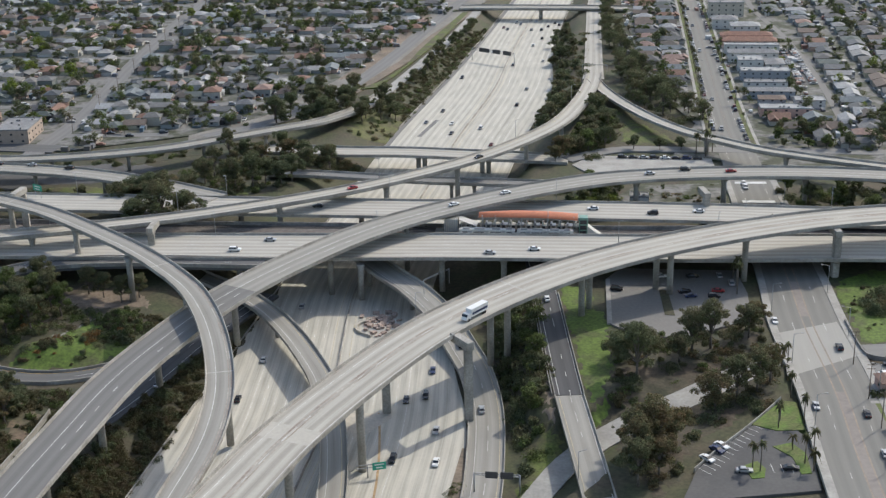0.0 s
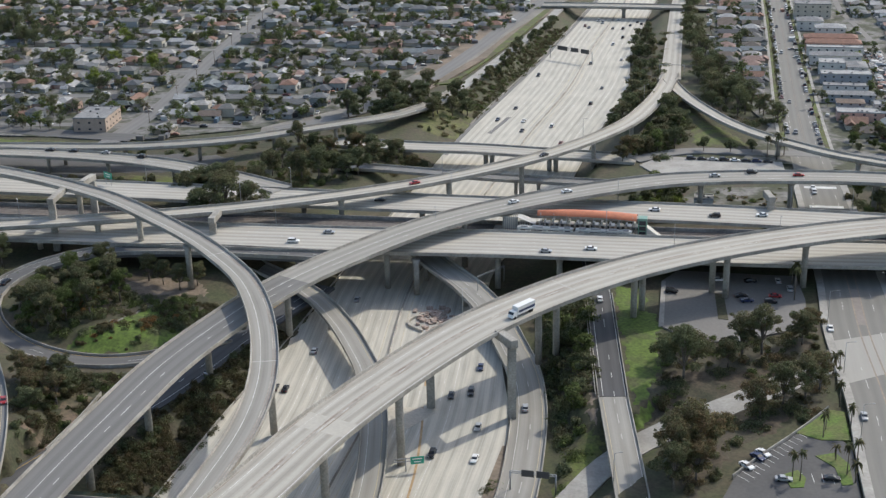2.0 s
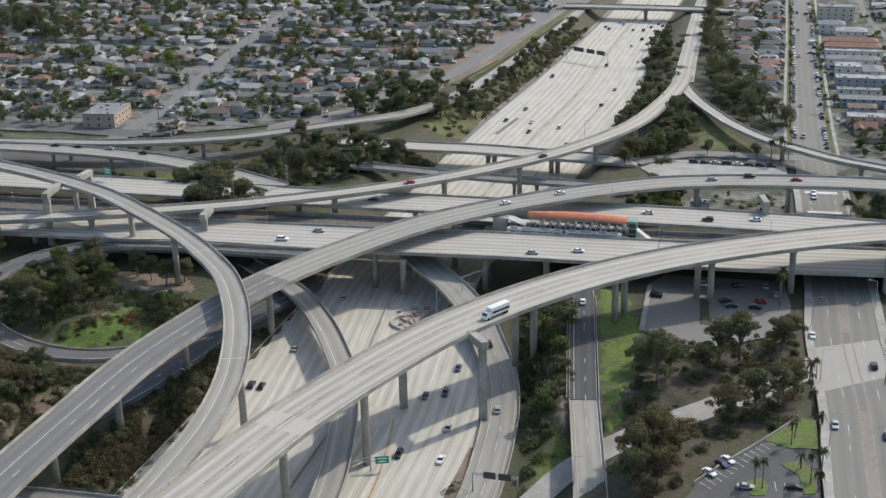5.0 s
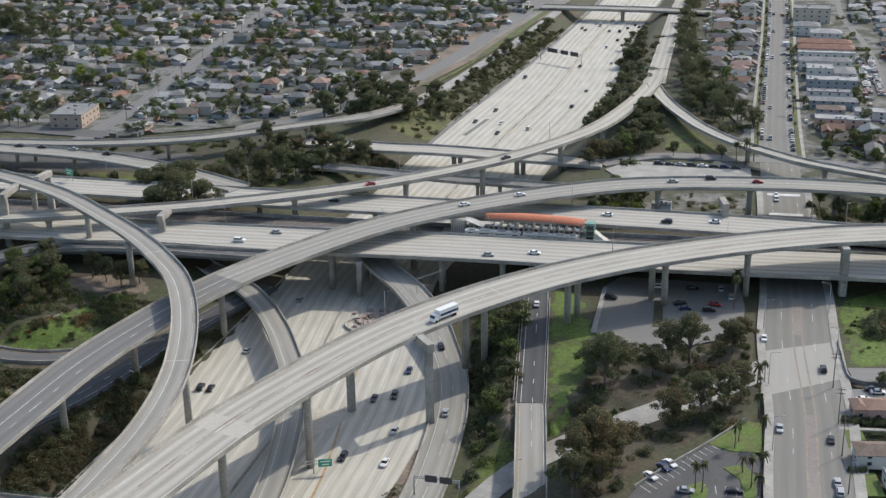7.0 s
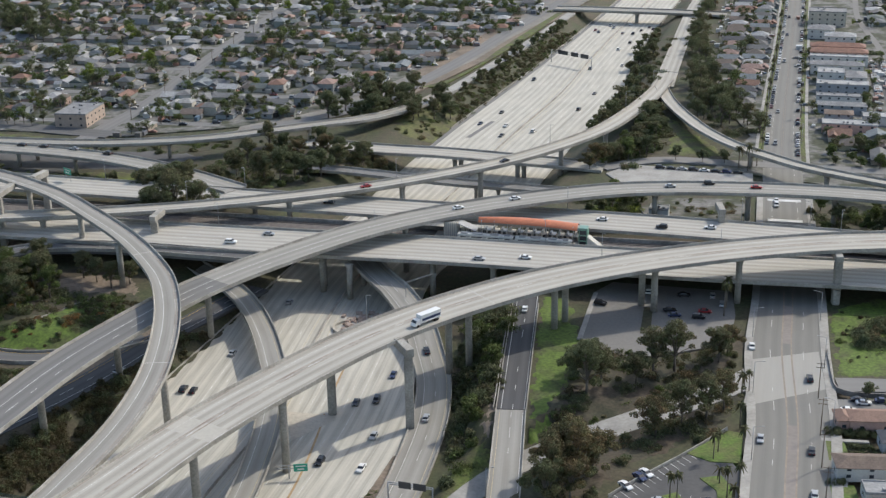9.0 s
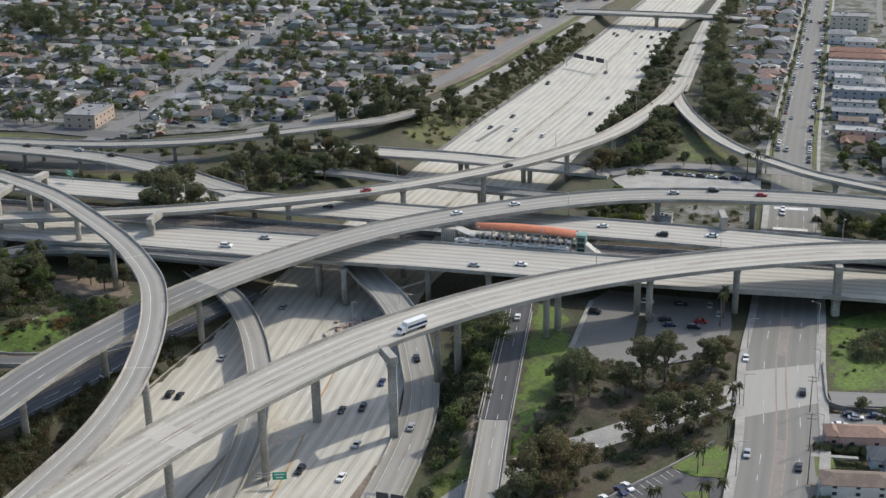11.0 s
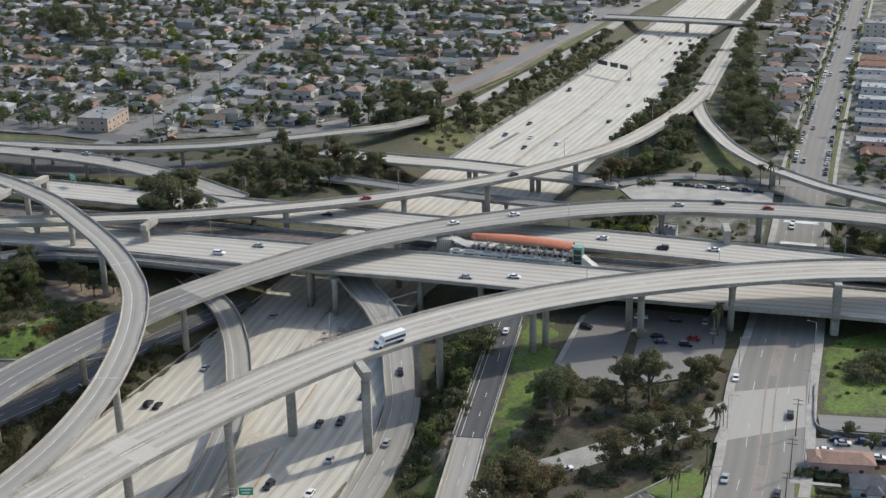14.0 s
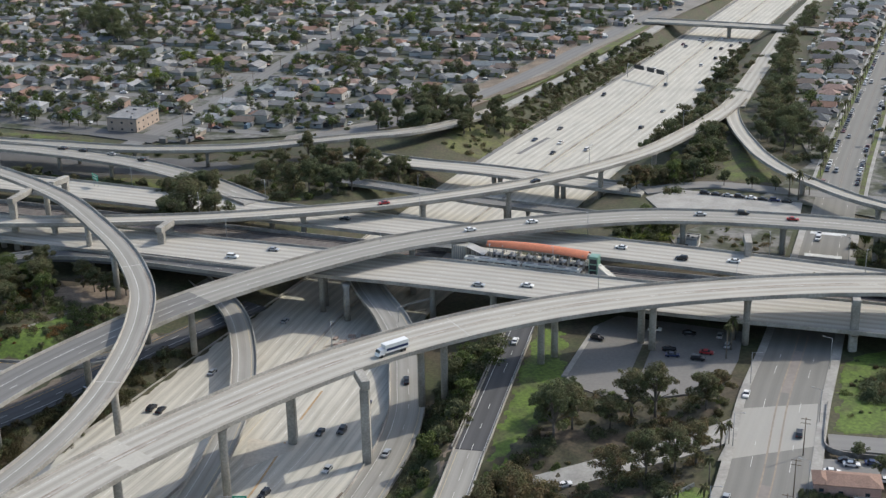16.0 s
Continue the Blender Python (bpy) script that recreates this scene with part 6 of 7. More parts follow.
def scatter(poly, count, tones, size, seed, gap=1.2, thin=1.0, rise=0.0):
    rng = random.Random(seed)
    xs, ys = [p[0] for p in poly], [p[1] for p in poly]
    for _ in range(count):
        x, y = rng.uniform(min(xs), max(xs)), rng.uniform(min(ys), max(ys))
        if inside(poly, x, y) and clear_of_roads(x, y, gap):
            shrub(x, y, ground_z(x, y) - 0.2 + rise, rng.choice(tones), rng.uniform(*size), rng, thin)


def grove(poly, count, seed, label, group, mats, size=(0.8, 1.15), kinds=GUMS, gap=2.5, apart=4.0, far=False):
    rng = random.Random(seed)
    xs, ys = [p[0] for p in poly], [p[1] for p in poly]
    done = []
    for _ in range(count * 30):
        if len(done) >= count:
            break
        x, y = rng.uniform(min(xs), max(xs)), rng.uniform(min(ys), max(ys))
        if not inside(poly, x, y) or not clear_of_roads(x, y, gap) or any((x - a) ** 2 + (y - b) ** 2 < apart * apart for a, b in done):
            continue
        done.append((x, y))
        if far:
            far_tree(kinds, x, y, ground_z(x, y) - 0.1, rng.choice(mats), rng.uniform(*size), rng, 0.45 if kinds is GUMS else 0.75)
        else:
            tree(kinds, x, y, ground_z(x, y) - 0.1, rng.choice(mats), label, group, rng.uniform(*size), rng)


GUM_LABEL = "tall gum tree with an open olive-brown crown"
for x, y, k in ((-119, 468, 0.75), (-112, 462, 0.7), (-106, 466, 0.65), (-125, 472, 0.7)):
    tree(GUMS, x, y, ground_z(x, y), LEAF_GUM, "thin gum tree over bare earth", "trees in the loop", k)
# right of the side road
for x, y, k, mat in ((57, 372, 1.0, LEAF_DARK), (62, 379, 0.8, LEAF_GUM), (73, 380, 0.85, LEAF_GUM), (79, 386, 0.95, LEAF_GUM), (86, 388, 0.95, LEAF_GUM), (101, 394, 0.9, LEAF_GUM), (105, 400, 0.75, LEAF_RUST), (75, 349, 0.95, LEAF_RUST), (83, 353, 0.95, LEAF_GUM), (91, 357, 0.85, LEAF_GUM), (97, 362, 0.8, LEAF_RUST),
                     (43, 316, 1.0, LEAF_RUST), (49, 322, 1.1, LEAF_RUST), (55, 328, 1.0, LEAF_RUST), (44, 324, 0.95, LEAF_GUM), (50, 330, 0.9, LEAF_RUST), (41, 309, 0.9, LEAF_GUM), (48, 313, 0.9, LEAF_RUST), (54, 384, 0.8, LEAF_DARK), (60, 391, 0.7, LEAF_DARK)):
    tree(GUMS, x, y, ground_z(x, y), mat, GUM_LABEL, "gum trees by the slip road", k)
scatter([(47, 360), (54, 385), (60, 404), (64, 404), (60, 372), (50, 354)], 50, ["ivy", "dark", "green"], (0.4, 0.9), 119)
scatter([(8, 318), (14, 336), (19, 352), (27, 352), (20, 328)], 14, ["green", "gum"], (0.3, 0.7), 120, gap=0.4)
scatter([(-13, 318), (-8, 318), (-5, 332), (-9, 332)], 16, ["green", "gum"], (0.35, 0.6), 151, gap=-9)
scatter([(138, 390), (153, 392), (175, 399), (190, 438), (166, 444), (146, 430)], 60, ["green", "ivy", "dark"], (0.25, 0.6), 126)
scatter([(40, 345), (56, 400), (108, 404), (104, 385), (72, 366), (46, 348)], 170, ["dark", "gum", "rust", "green", "ivy"], (0.4, 0.9), 101)
scatter([(44, 300), (44, 330), (60, 348), (98, 366), (98, 352), (70, 334), (58, 322), (46, 300)], 80, ["dark", "rust", "gum"], (0.6, 1.1), 102)
scatter([(14, 330), (22, 345), (30, 380), (36, 440), (22, 450), (17, 420), (18, 380)], 190, ["dark", "dark", "green", "gum"], (0.7, 1.3), 103, gap=0.6)
grove([(18, 360), (27, 360), (33, 430), (20, 430)], 9, 104, "dark shrubby tree beside the piers", "trees by the side road", [LEAF_DARK, LEAF_GREEN], (0.8, 1.2), ROUND)
# loop island and slopes on the left
island = [(-172, 455), (-165, 470), (-148, 479), (-120, 478), (-104, 470), (-100, 450), (-112, 424), (-130, 418), (-150, 424), (-165, 436)]
grove([(-172, 455), (-165, 470), (-148, 479), (-134, 479), (-134, 462), (-130, 448), (-134, 444), (-144, 436), (-152, 428), (-165, 436)], 22, 111, "bushy gum tree in the planted loop", "trees in the loop", [LEAF_GUM, LEAF_GREEN, LEAF_GUM], (0.6, 0.95))
scatter([(-172, 455), (-165, 470), (-148, 479), (-136, 478), (-136, 462), (-112, 452), (-104, 444), (-108, 432), (-114, 440), (-126, 446), (-136, 440), (-148, 428), (-165, 436)], 260, ["gum", "green", "gum", "green", "gum", "dark", "green", "gum", "green", "gum", "gum", "flower"], (0.5, 1.1), 112)
scatter([(-146, 421), (-118, 420), (-112, 441), (-124, 445)], 70, ["dark", "green", "ivy", "ivy", "dark", "flower"], (0.3, 0.75), 118)
grove([(-150, 350), (-140, 366), (-134, 385), (-140, 392), (-152, 388)], 9, 113, "dark gum tree above the slip road", "trees outside the loop", [LEAF_GUM, LEAF_DARK, LEAF_RUST], (0.55, 0.8))
scatter([(-150, 330), (-152, 395), (-130, 398), (-112, 404), (-118, 380), (-132, 350)], 420, ["ivy", "dark", "ivy", "ivy", "green"], (0.4, 0.8), 114)
scatter([(-128, 300), (-118, 350), (-98, 392), (-78, 432), (-66, 440), (-76, 408), (-90, 366), (-106, 315)], 1500, ["ivy", "ivy", "ivy", "dark"], (0.45, 0.9), 115, gap=0.5)
grove([(-200, 455), (-196, 480), (-170, 490), (-190, 500), (-240, 500), (-240, 455)], 18, 116, "dark gum tree beside the loop ramp", "trees left of the loop", [LEAF_GUM, LEAF_DARK], (0.6, 0.9))
scatter([(-240, 445), (-188, 445), (-186, 470), (-168, 486), (-240, 500)], 110, ["dark", "gum", "flower"], (0.7, 1.2), 117)
grove([(-260, 600), (-190, 590), (-130, 572), (-128, 580), (-180, 602), (-250, 622)], 9, 125, "dark tree under the far ramps", "trees by the far ramps", [LEAF_DARK, LEAF_GUM], (0.7, 1.1), ROUND, gap=0.5)
scatter([(-120, 430), (-100, 432), (-96, 452), (-110, 456), (-116, 448)], 120, ["green", "dark", "ivy"], (0.4, 0.8), 152)
# far left, in front of the ramps
for x, y, k in ((-113, 536.5, 1.3), (-103, 534.5, 1.45), (-93, 532.5, 1.25), (-122, 567, 1.0), (-112, 566.5, 1.0), (-117, 571, 0.95), (-110, 573, 1.05), (-104, 569, 0.95), (-94, 584, 0.85), (-88, 600, 0.9), (-74, 593, 1.0), (-66, 590, 1.0), (-60, 596, 0.95), (-53, 591, 1.0), (-48, 597, 0.9), (-41, 607, 0.85), (-84, 611, 0.8), (-78, 640, 0.85), (-70, 634, 0.8)):
    tree(GUMS, x, y, ground_z(x, y), rnd.choice((LEAF_GUM, LEAF_GUM, LEAF_DARK)), GUM_LABEL, "gum trees between the ramps", k)
grove([(-75, 612), (-75, 648), (-30, 640), (-18, 622), (-35, 612), (-55, 610)], 14, 121, "gum tree among the ramps", "gum trees between the ramps", [LEAF_GUM, LEAF_DARK, LEAF_RUST], (0.5, 0.85))
scatter([(-130, 560), (-130, 600), (-30, 650), (-15, 622), (-45, 595), (-100, 562)], 330, ["gum", "dark", "green", "rust"], (0.7, 1.2), 122)
scatter([(-300, 612), (-300, 635), (-200, 612), (-140, 590), (-90, 560), (-100, 552), (-150, 568), (-200, 588)], 420, ["dark", "green", "gum"], (0.7, 1.2), 123)
scatter([(-300, 648), (-300, 690), (-170, 655), (-110, 668), (-60, 690), (-60, 672), (-100, 645), (-130, 634)], 170, ["green", "gum", "dark"], (0.6, 1.1), 124)
# groves along the far freeway
grove([(-62, 700), (-48, 716), (-30, 742), (-12, 745), (6, 728), (12, 712), (-10, 695), (-35, 690)], 30, 131, "dark gum tree in a grove above the freeway", "grove above the freeway", [LEAF_GUM, LEAF_GUM, LEAF_DARK], (0.6, 1.0), gap=1.0, apart=4.6)
scatter([(14, 712), (22, 727), (41, 784), (64, 850), (100, 952), (94, 952), (57, 866), (31, 800), (10, 748)], 3200, ["gum", "ivy", "green", "gum", "ivy"], (0.45, 0.85), 132, gap=0.5, thin=0.55)
scatter([(-16, 674), (1, 676), (18, 724), (6, 740), (-18, 696)], 60, ["gum", "rust", "green"], (0.35, 0.7), 150, gap=0.6)
grove([(16, 748), (34, 794), (58, 862), (90, 950), (86, 950), (54, 866), (30, 802), (10, 752)], 20, 133, "small dark tree on the freeway bank", "trees on the freeway bank", [LEAF_DARK, LEAF_GUM], (0.7, 1.1), ROUND, gap=0.5)
med = [(84, 655), (112, 712), (122, 760), (136, 830), (147, 895), (152, 930), (146, 930), (132, 892), (120, 835), (110, 775), (98, 722), (80, 672)]
grove(med, 38, 134, "dark tree between the freeway and the ramp", "trees beside the freeway", [LEAF_DARK, LEAF_GUM], (0.8, 1.35), ROUND, gap=0.0, apart=3.0, far=True)
scatter(med, 170, ["dark", "gum"], (0.8, 1.3), 135, gap=0.0)
scatter([(92, 665), (106, 705), (124, 756), (138, 806), (152, 862), (162, 905), (156, 905), (140, 850), (120, 782), (100, 715)], 260, ["dark", "gum", "rust"], (0.7, 1.2), 139, gap=0.2)
grove([(84, 612), (100, 650), (118, 700), (128, 712), (122, 672), (108, 632), (96, 612)], 16, 136, "dark shrubby tree beside the ramp", "trees in the gore", [LEAF_DARK, LEAF_GREEN, LEAF_GUM], (0.9, 1.4), ROUND, gap=0.3)
grove([(88, 615), (100, 650), (118, 695), (121, 672), (116, 640), (112, 622)], 16, 138, "dark gum tree beside the ramp", "trees in the gore", [LEAF_DARK, LEAF_GUM], (0.5, 0.75), gap=1.0)
scatter([(78, 600), (98, 650), (122, 712), (124, 672), (114, 632), (96, 604)], 220, ["dark", "gum", "green"], (0.8, 1.3), 137, gap=0.3)
for x, y in ((80, 607), (84, 612), (77, 601)):
    tree(GUMS, x, y, ground_z(x, y), LEAF_RUST, "reddish tree at the end of the bridge", "trees in the gore", 0.75)
for x, y in ((119, 615.5), (131, 611.5), (141, 609.5)):
    tree(ROUND, x, y, 0, LEAF_DARK, "round dark street tree", "street trees by the forecourt", 0.95)
mass = [(140, 690), (148, 760), (160, 836), (176, 945), (196, 1012), (216, 1080), (206, 1010), (186, 940), (170, 836), (164, 745), (170, 700), (168, 655), (158, 650), (146, 668)]
grove(mass, 66, 141, "dark gum tree beside the ramp", "trees along the ramp", [LEAF_DARK, LEAF_GUM], (0.6, 0.95), gap=1.5, apart=3.6, far=True)
scatter(mass, 230, ["dark", "gum", "rust"], (0.8, 1.4), 142, gap=0.6)
scatter([(106, 559), (143, 556), (136, 522), (97, 527)], 45, ["rust", "gum", "green"], (0.3, 0.7), 143, rise=0.3)
scatter([(80, 520), (100, 556), (92, 575), (70, 560), (66, 530)], 60, ["green", "dark", "bright"], (0.7, 1.2), 144)
grove([(72, 535), (96, 545), (92, 560), (78, 558)], 6, 145, "green tree beside the carriageway", "trees by the utility building", [LEAF_GREEN, LEAF_DARK], (0.8, 1.1), ROUND)
scatter([(148, 405), (170, 404), (180, 420), (160, 424), (150, 416)], 60, ["rust", "dark", "dark"], (0.7, 1.2), 146, rise=0.5)
scatter([(160, 500), (164, 545), (215, 535), (240, 490), (200, 480)], 120, ["dark", "green", "gum"], (0.7, 1.3), 147)
grove([(163, 500), (166, 545), (230, 530), (240, 495)], 14, 148, "dark tree beside the street", "trees by the junction", [LEAF_DARK, LEAF_GREEN], (0.8, 1.2), ROUND)

grove([(186, 604), (196, 655), (262, 660), (272, 600), (230, 588)], 26, 149, "leafy dark tree between the houses", "trees among the east houses", [LEAF_DARK, LEAF_GREEN, LEAF_GUM], (0.6, 1.1), ROUND, gap=1.0)

# palms along the street
PALM_LABEL = "slender fan palm on the street verge"
for i, y in enumerate(np.arange(632, 1180, 13.0)):
    cx, hw = float(np.interp(y, STREET[:, 1], STREET[:, 0])), float(np.interp(y, STREET[:, 1], half))
    tree(PALMS, cx - hw - 1.1, y, 0.12, LEAF_PALM, PALM_LABEL, "palms along the street", rnd.uniform(0.55, 0.9), category="palm tree")
    if i % 3 == 1:
        tree(PALMS, cx + hw + 1.1, y + 4, 0.12, LEAF_PALM, PALM_LABEL, "palms along the street", rnd.uniform(0.5, 0.8), category="palm tree")
for x, y, k in ((111, 437, 1.0), (112.5, 445, 0.9), (109, 430, 0.9), (146, 601, 1.1), (149.5, 597, 1.15), (155, 604, 1.0), (104, 371, 0.95), (100, 352, 0.8), (93, 316, 0.8), (90, 308, 0.85), (97.5, 335, 0.8), (74, 312, 0.75), (75.5, 310, 0.7), (89, 333, 0.7), (91, 337, 0.65), (88.5, 320, 0.75), (89, 312, 0.7), (143, 488, 0.9), (106.4, 372, 0.6)):
    tree(PALMS, x, y, min(0.1, ground_z(x, y) + 0.6), LEAF_PALM, "fan palm with a shaggy head", "scattered palms", k, category="palm tree")

# yards
yr = random.Random(19)
for (x, y, bx, by) in spots:
    for _ in range(4):
        px, py = (bx, by) if yr.random() < 0.6 else (x, y - 9)
        px, py = px + yr.uniform(-6.5, 6.5), py + yr.uniform(-4, 4)
        tone = yr.random()
        if yr.random() < 0.55:
            mat = LEAF_BRIGHT if tone > 0.98 else LEAF_GREEN if tone > 0.68 else LEAF_DARK if tone > 0.2 else LEAF_GUM
            far_tree(ROUND, px, py, 0.06, mat, yr.uniform(0.45, 0.95) * (1.5 if yr.random() < 0.14 else 1.0), yr, 0.4)
        elif yr.random() < 0.7:
            sz = yr.uniform(0.5, 1.1)
            shrub(px, py, 0.1, "bright" if tone > 0.97 else "green" if tone > 0.5 else "dark" if tone > 0.15 else "rust", sz, yr, 0.4)
for x, y in ((140.8, 366.3), (145.6, 357.6), (152.5, 364.8)):
    tree(ROUND, x, y, 0.06, LEAF_DARK, "round dark street tree by a pink house", "street trees by the pink house", 0.72)
for x, y, k in ((-83, 978, 1.6), (-177, 820, 1.4), (-208, 786, 1.3), (-116, 1010, 1.1), (-221, 784, 0.9)):
    tree(ROUND, x, y, 0.06, LEAF_BRIGHT, "bright yellow-green garden tree", "garden trees", k)

for i in range(26):
    f = i / 25
    far_tree(ROUND, -310 + 100 * f + yr.uniform(-4, 4), 727 - 33 * f + yr.uniform(-5, 3), 0.06, yr.choice((LEAF_DARK, LEAF_GREEN, LEAF_GUM)), yr.uniform(0.6, 1.2), yr, 0.5)
# tall dark trees among the far west blocks
for i in range(16):
    far_tree(GUMS, yr.uniform(-330, -288), yr.uniform(935, 985), 0.06, LEAF_DARK, yr.uniform(0.8, 1.2), yr, 0.45)
for i in range(7):
    far_tree(GUMS, yr.uniform(-284, -262), yr.uniform(908, 935), 0.06, LEAF_DARK, yr.uniform(0.7, 1.1), yr, 0.45)
UNDER = {"dark": (LEAF_DARK, "dark green undergrowth on the banks"), "green": (LEAF_GREEN, "green shrubs on the banks"), "rust": (LEAF_RUST, "dry reddish shrubs"), "gum": (LEAF_GUM, "olive-brown scrub on the banks"), "flower": (FLOWER, "orange flowering shrubs"), "bright": (LEAF_BRIGHT, "bright yellow-green shrubs"), "ivy": (LEAF_IVY, "low dark ground cover on the freeway bank")}
for tone, (vs, fs) in BUSHES.items():
    if vs:
        mat, label = UNDER[tone]
        vv, ff = np.vstack(vs), np.vstack(fs)
        me = bpy.data.meshes.new("shrubs")
        me.from_pydata(vv.tolist(), [], ff.tolist())
        me.materials.append(mat)
        me.update()
        tagged(new("shrubs", me), label, "shrubs", kind="stuff")

woods = empty("woods", pose(0, 0, 0), "countless leafy garden trees and far groves", "trees", kind="stuff")
for name, (vs, fs) in FAR_CROWNS.items():
    mesh_object("leaves", vs, fs, bpy.data.materials[name], woods)
mesh_object("trunks", FAR_TRUNKS[0], FAR_TRUNKS[1], BARK, woods)

# ---- vehicles ----
CAR_PAINT = choice_material("car_paint", [(0.62, 0.62, 0.62), (0.025, 0.025, 0.028), (0.20, 0.21, 0.22), (0.72, 0.72, 0.71), (0.05, 0.055, 0.07), (0.35, 0.36, 0.37), (0.14, 0.03, 0.03), (0.03, 0.045, 0.08), (0.60, 0.60, 0.60), (0.04, 0.04, 0.045)], "object", rough=0.3, vary=0.04)
PAINTS = {"white": material("white_car_paint", (0.75, 0.75, 0.74), rough=0.3, vary=0.05), "black": material("black_car_paint", (0.02, 0.02, 0.023), rough=0.25, vary=0.05), "silver": material("silver_car_paint", (0.42, 0.43, 0.44), rough=0.3, metal=0.4, vary=0.05), "red": material("red_car_paint", (0.35, 0.025, 0.025), rough=0.3, vary=0.05), "blue": material("dark_blue_car_paint", (0.02, 0.035, 0.10), rough=0.3, vary=0.05)}
TYRE = material("black_rubber", (0.02, 0.02, 0.02), rough=0.9, vary=0.2)
LAMP_RED = material("red_lamp_lens", (0.35, 0.02, 0.02), rough=0.3, vary=0.05)
LAMP_CLEAR = material("clear_lamp_lens", (0.7, 0.7, 0.68), rough=0.2, vary=0.05)


def car_meshes(profile, cabin, width):
    """Body: a side profile (x, z) given a rounded width; cabin glass a little proud of it."""
    bm = bmesh.new()
    w = width / 2
    cols = []
    for y, k in ((-w, 0.94), (-w * 0.86, 1.0), (w * 0.86, 1.0), (w, 0.94)):
        cols.append([bm.verts.new((x, y, 0.28 + (z - 0.28) * (k if z > 0.5 else 1.0))) for x, z in profile])
    n_ = len(profile)
    for a, b in zip(cols[:-1], cols[1:]):
        for i in range(n_):
            bm.faces.new((a[i], a[(i + 1) % n_], b[(i + 1) % n_], b[i]))
    bm.faces.new(cols[0][::-1]), bm.faces.new(cols[-1])
    # cabin roof
    (x0, x1, x2, x3, zb, zt) = cabin
    t = w * 0.78
    q = [bm.verts.new(v) for v in ((x1, -t, zt), (x2, -t, zt), (x2, t, zt), (x1, t, zt))]
    bq = [bm.verts.new(v) for v in ((x1 + 0.02, -t, zt - 0.1), (x2 - 0.02, -t, zt - 0.1), (x2 - 0.02, t, zt - 0.1), (x1 + 0.02, t, zt - 0.1))]
    bm.faces.new(q)
    for i in range(4):
        bm.faces.new((bq[i], bq[(i + 1) % 4], q[(i + 1) % 4], q[i]))
    bmesh.ops.recalc_face_normals(bm, faces=bm.faces)
    body = bpy.data.meshes.new("body")
    bm.to_mesh(body), bm.free()
    bm = bmesh.new()
    lo = [bm.verts.new(v) for v in ((x0, -w * 0.93, zb), (x3, -w * 0.93, zb), (x3, w * 0.93, zb), (x0, w * 0.93, zb))]
    hi = [bm.verts.new(v) for v in ((x1, -t, zt - 0.1), (x2, -t, zt - 0.1), (x2, t, zt - 0.1), (x1, t, zt - 0.1))]
    for i in range(4):
        bm.faces.new((lo[i], lo[(i + 1) % 4], hi[(i + 1) % 4], hi[i]))
    bm.faces.new(lo[::-1])
    bmesh.ops.recalc_face_normals(bm, faces=bm.faces)
    glass = bpy.data.meshes.new("windows")
    bm.to_mesh(glass), bm.free()
    glass.materials.append(GLASS)
    return body, glass


SEDAN = car_meshes([(-2.3, 0.35), (2.3, 0.35), (2.35, 0.62), (2.2, 0.8), (1.0, 0.96), (-1.6, 1.0), (-2.25, 0.95), (-2.35, 0.65)], (-1.75, -1.05, 0.35, 1.1, 0.95, 1.45), 1.8)
SUV = car_meshes([(-2.3, 0.42), (2.3, 0.42), (2.35, 0.75), (2.2, 1.0), (1.05, 1.12), (-2.2, 1.15), (-2.35, 0.75)], (-2.2, -1.95, 0.45, 1.15, 1.1, 1.78), 1.92)
bm = bmesh.new()
add_tube(bm, (0, -0.11, 0), (0, 0.11, 0), 0.34, 0.34, 10)
WHEEL = bpy.data.meshes.new("wheel")
bm.to_mesh(WHEEL), bm.free()
WHEEL.materials.append(TYRE)


def lens_mesh(x, mat):
    bm = bmesh.new()
    add_box(bm, x - 0.04, -0.2, 0.68, x + 0.04, 0.2, 0.82)
    me = bpy.data.meshes.new("lamp")
    bm.to_mesh(me), bm.free()
    me.materials.append(mat)
    return me


HEAD, TAIL = lens_mesh(2.27, LAMP_CLEAR), lens_mesh(-2.3, LAMP_RED)
BODIES = {}


def car(x, y, z, heading, colour=None, suv=False, group="cars", tilt=0.0, label=""):
    body, glass = SUV if suv else SEDAN
    mat = PAINTS[colour] if colour else CAR_PAINT
    key = (suv, mat.name)
    if key not in BODIES:
        BODIES[key] = body.copy()
        BODIES[key].materials.append(mat)
    kind = "sport utility car" if suv else "saloon car"
    ob = empty("car", pose(x, y, z, 0, tilt, heading), label or f"{colour + ' ' if colour else 'small plain '}{kind} standing on the road", "car", group)
    new("body", BODIES[key]).parent = ob
    new("cabin_glass", glass).parent = ob
    for wx in (-1.42, 1.42):
        for wy in (-0.82, 0.82):
            wh = new("wheel", WHEEL)
            wh.parent, wh.location = ob, (wx, wy, 0.34)
    for me, nm in ((HEAD, "headlight"), (TAIL, "tail_light")):
        for wy in (-0.62, 0.62):
            l = new(nm, me)
            l.parent, l.location = ob, (0, wy, 0.1 if suv else 0)
    return ob


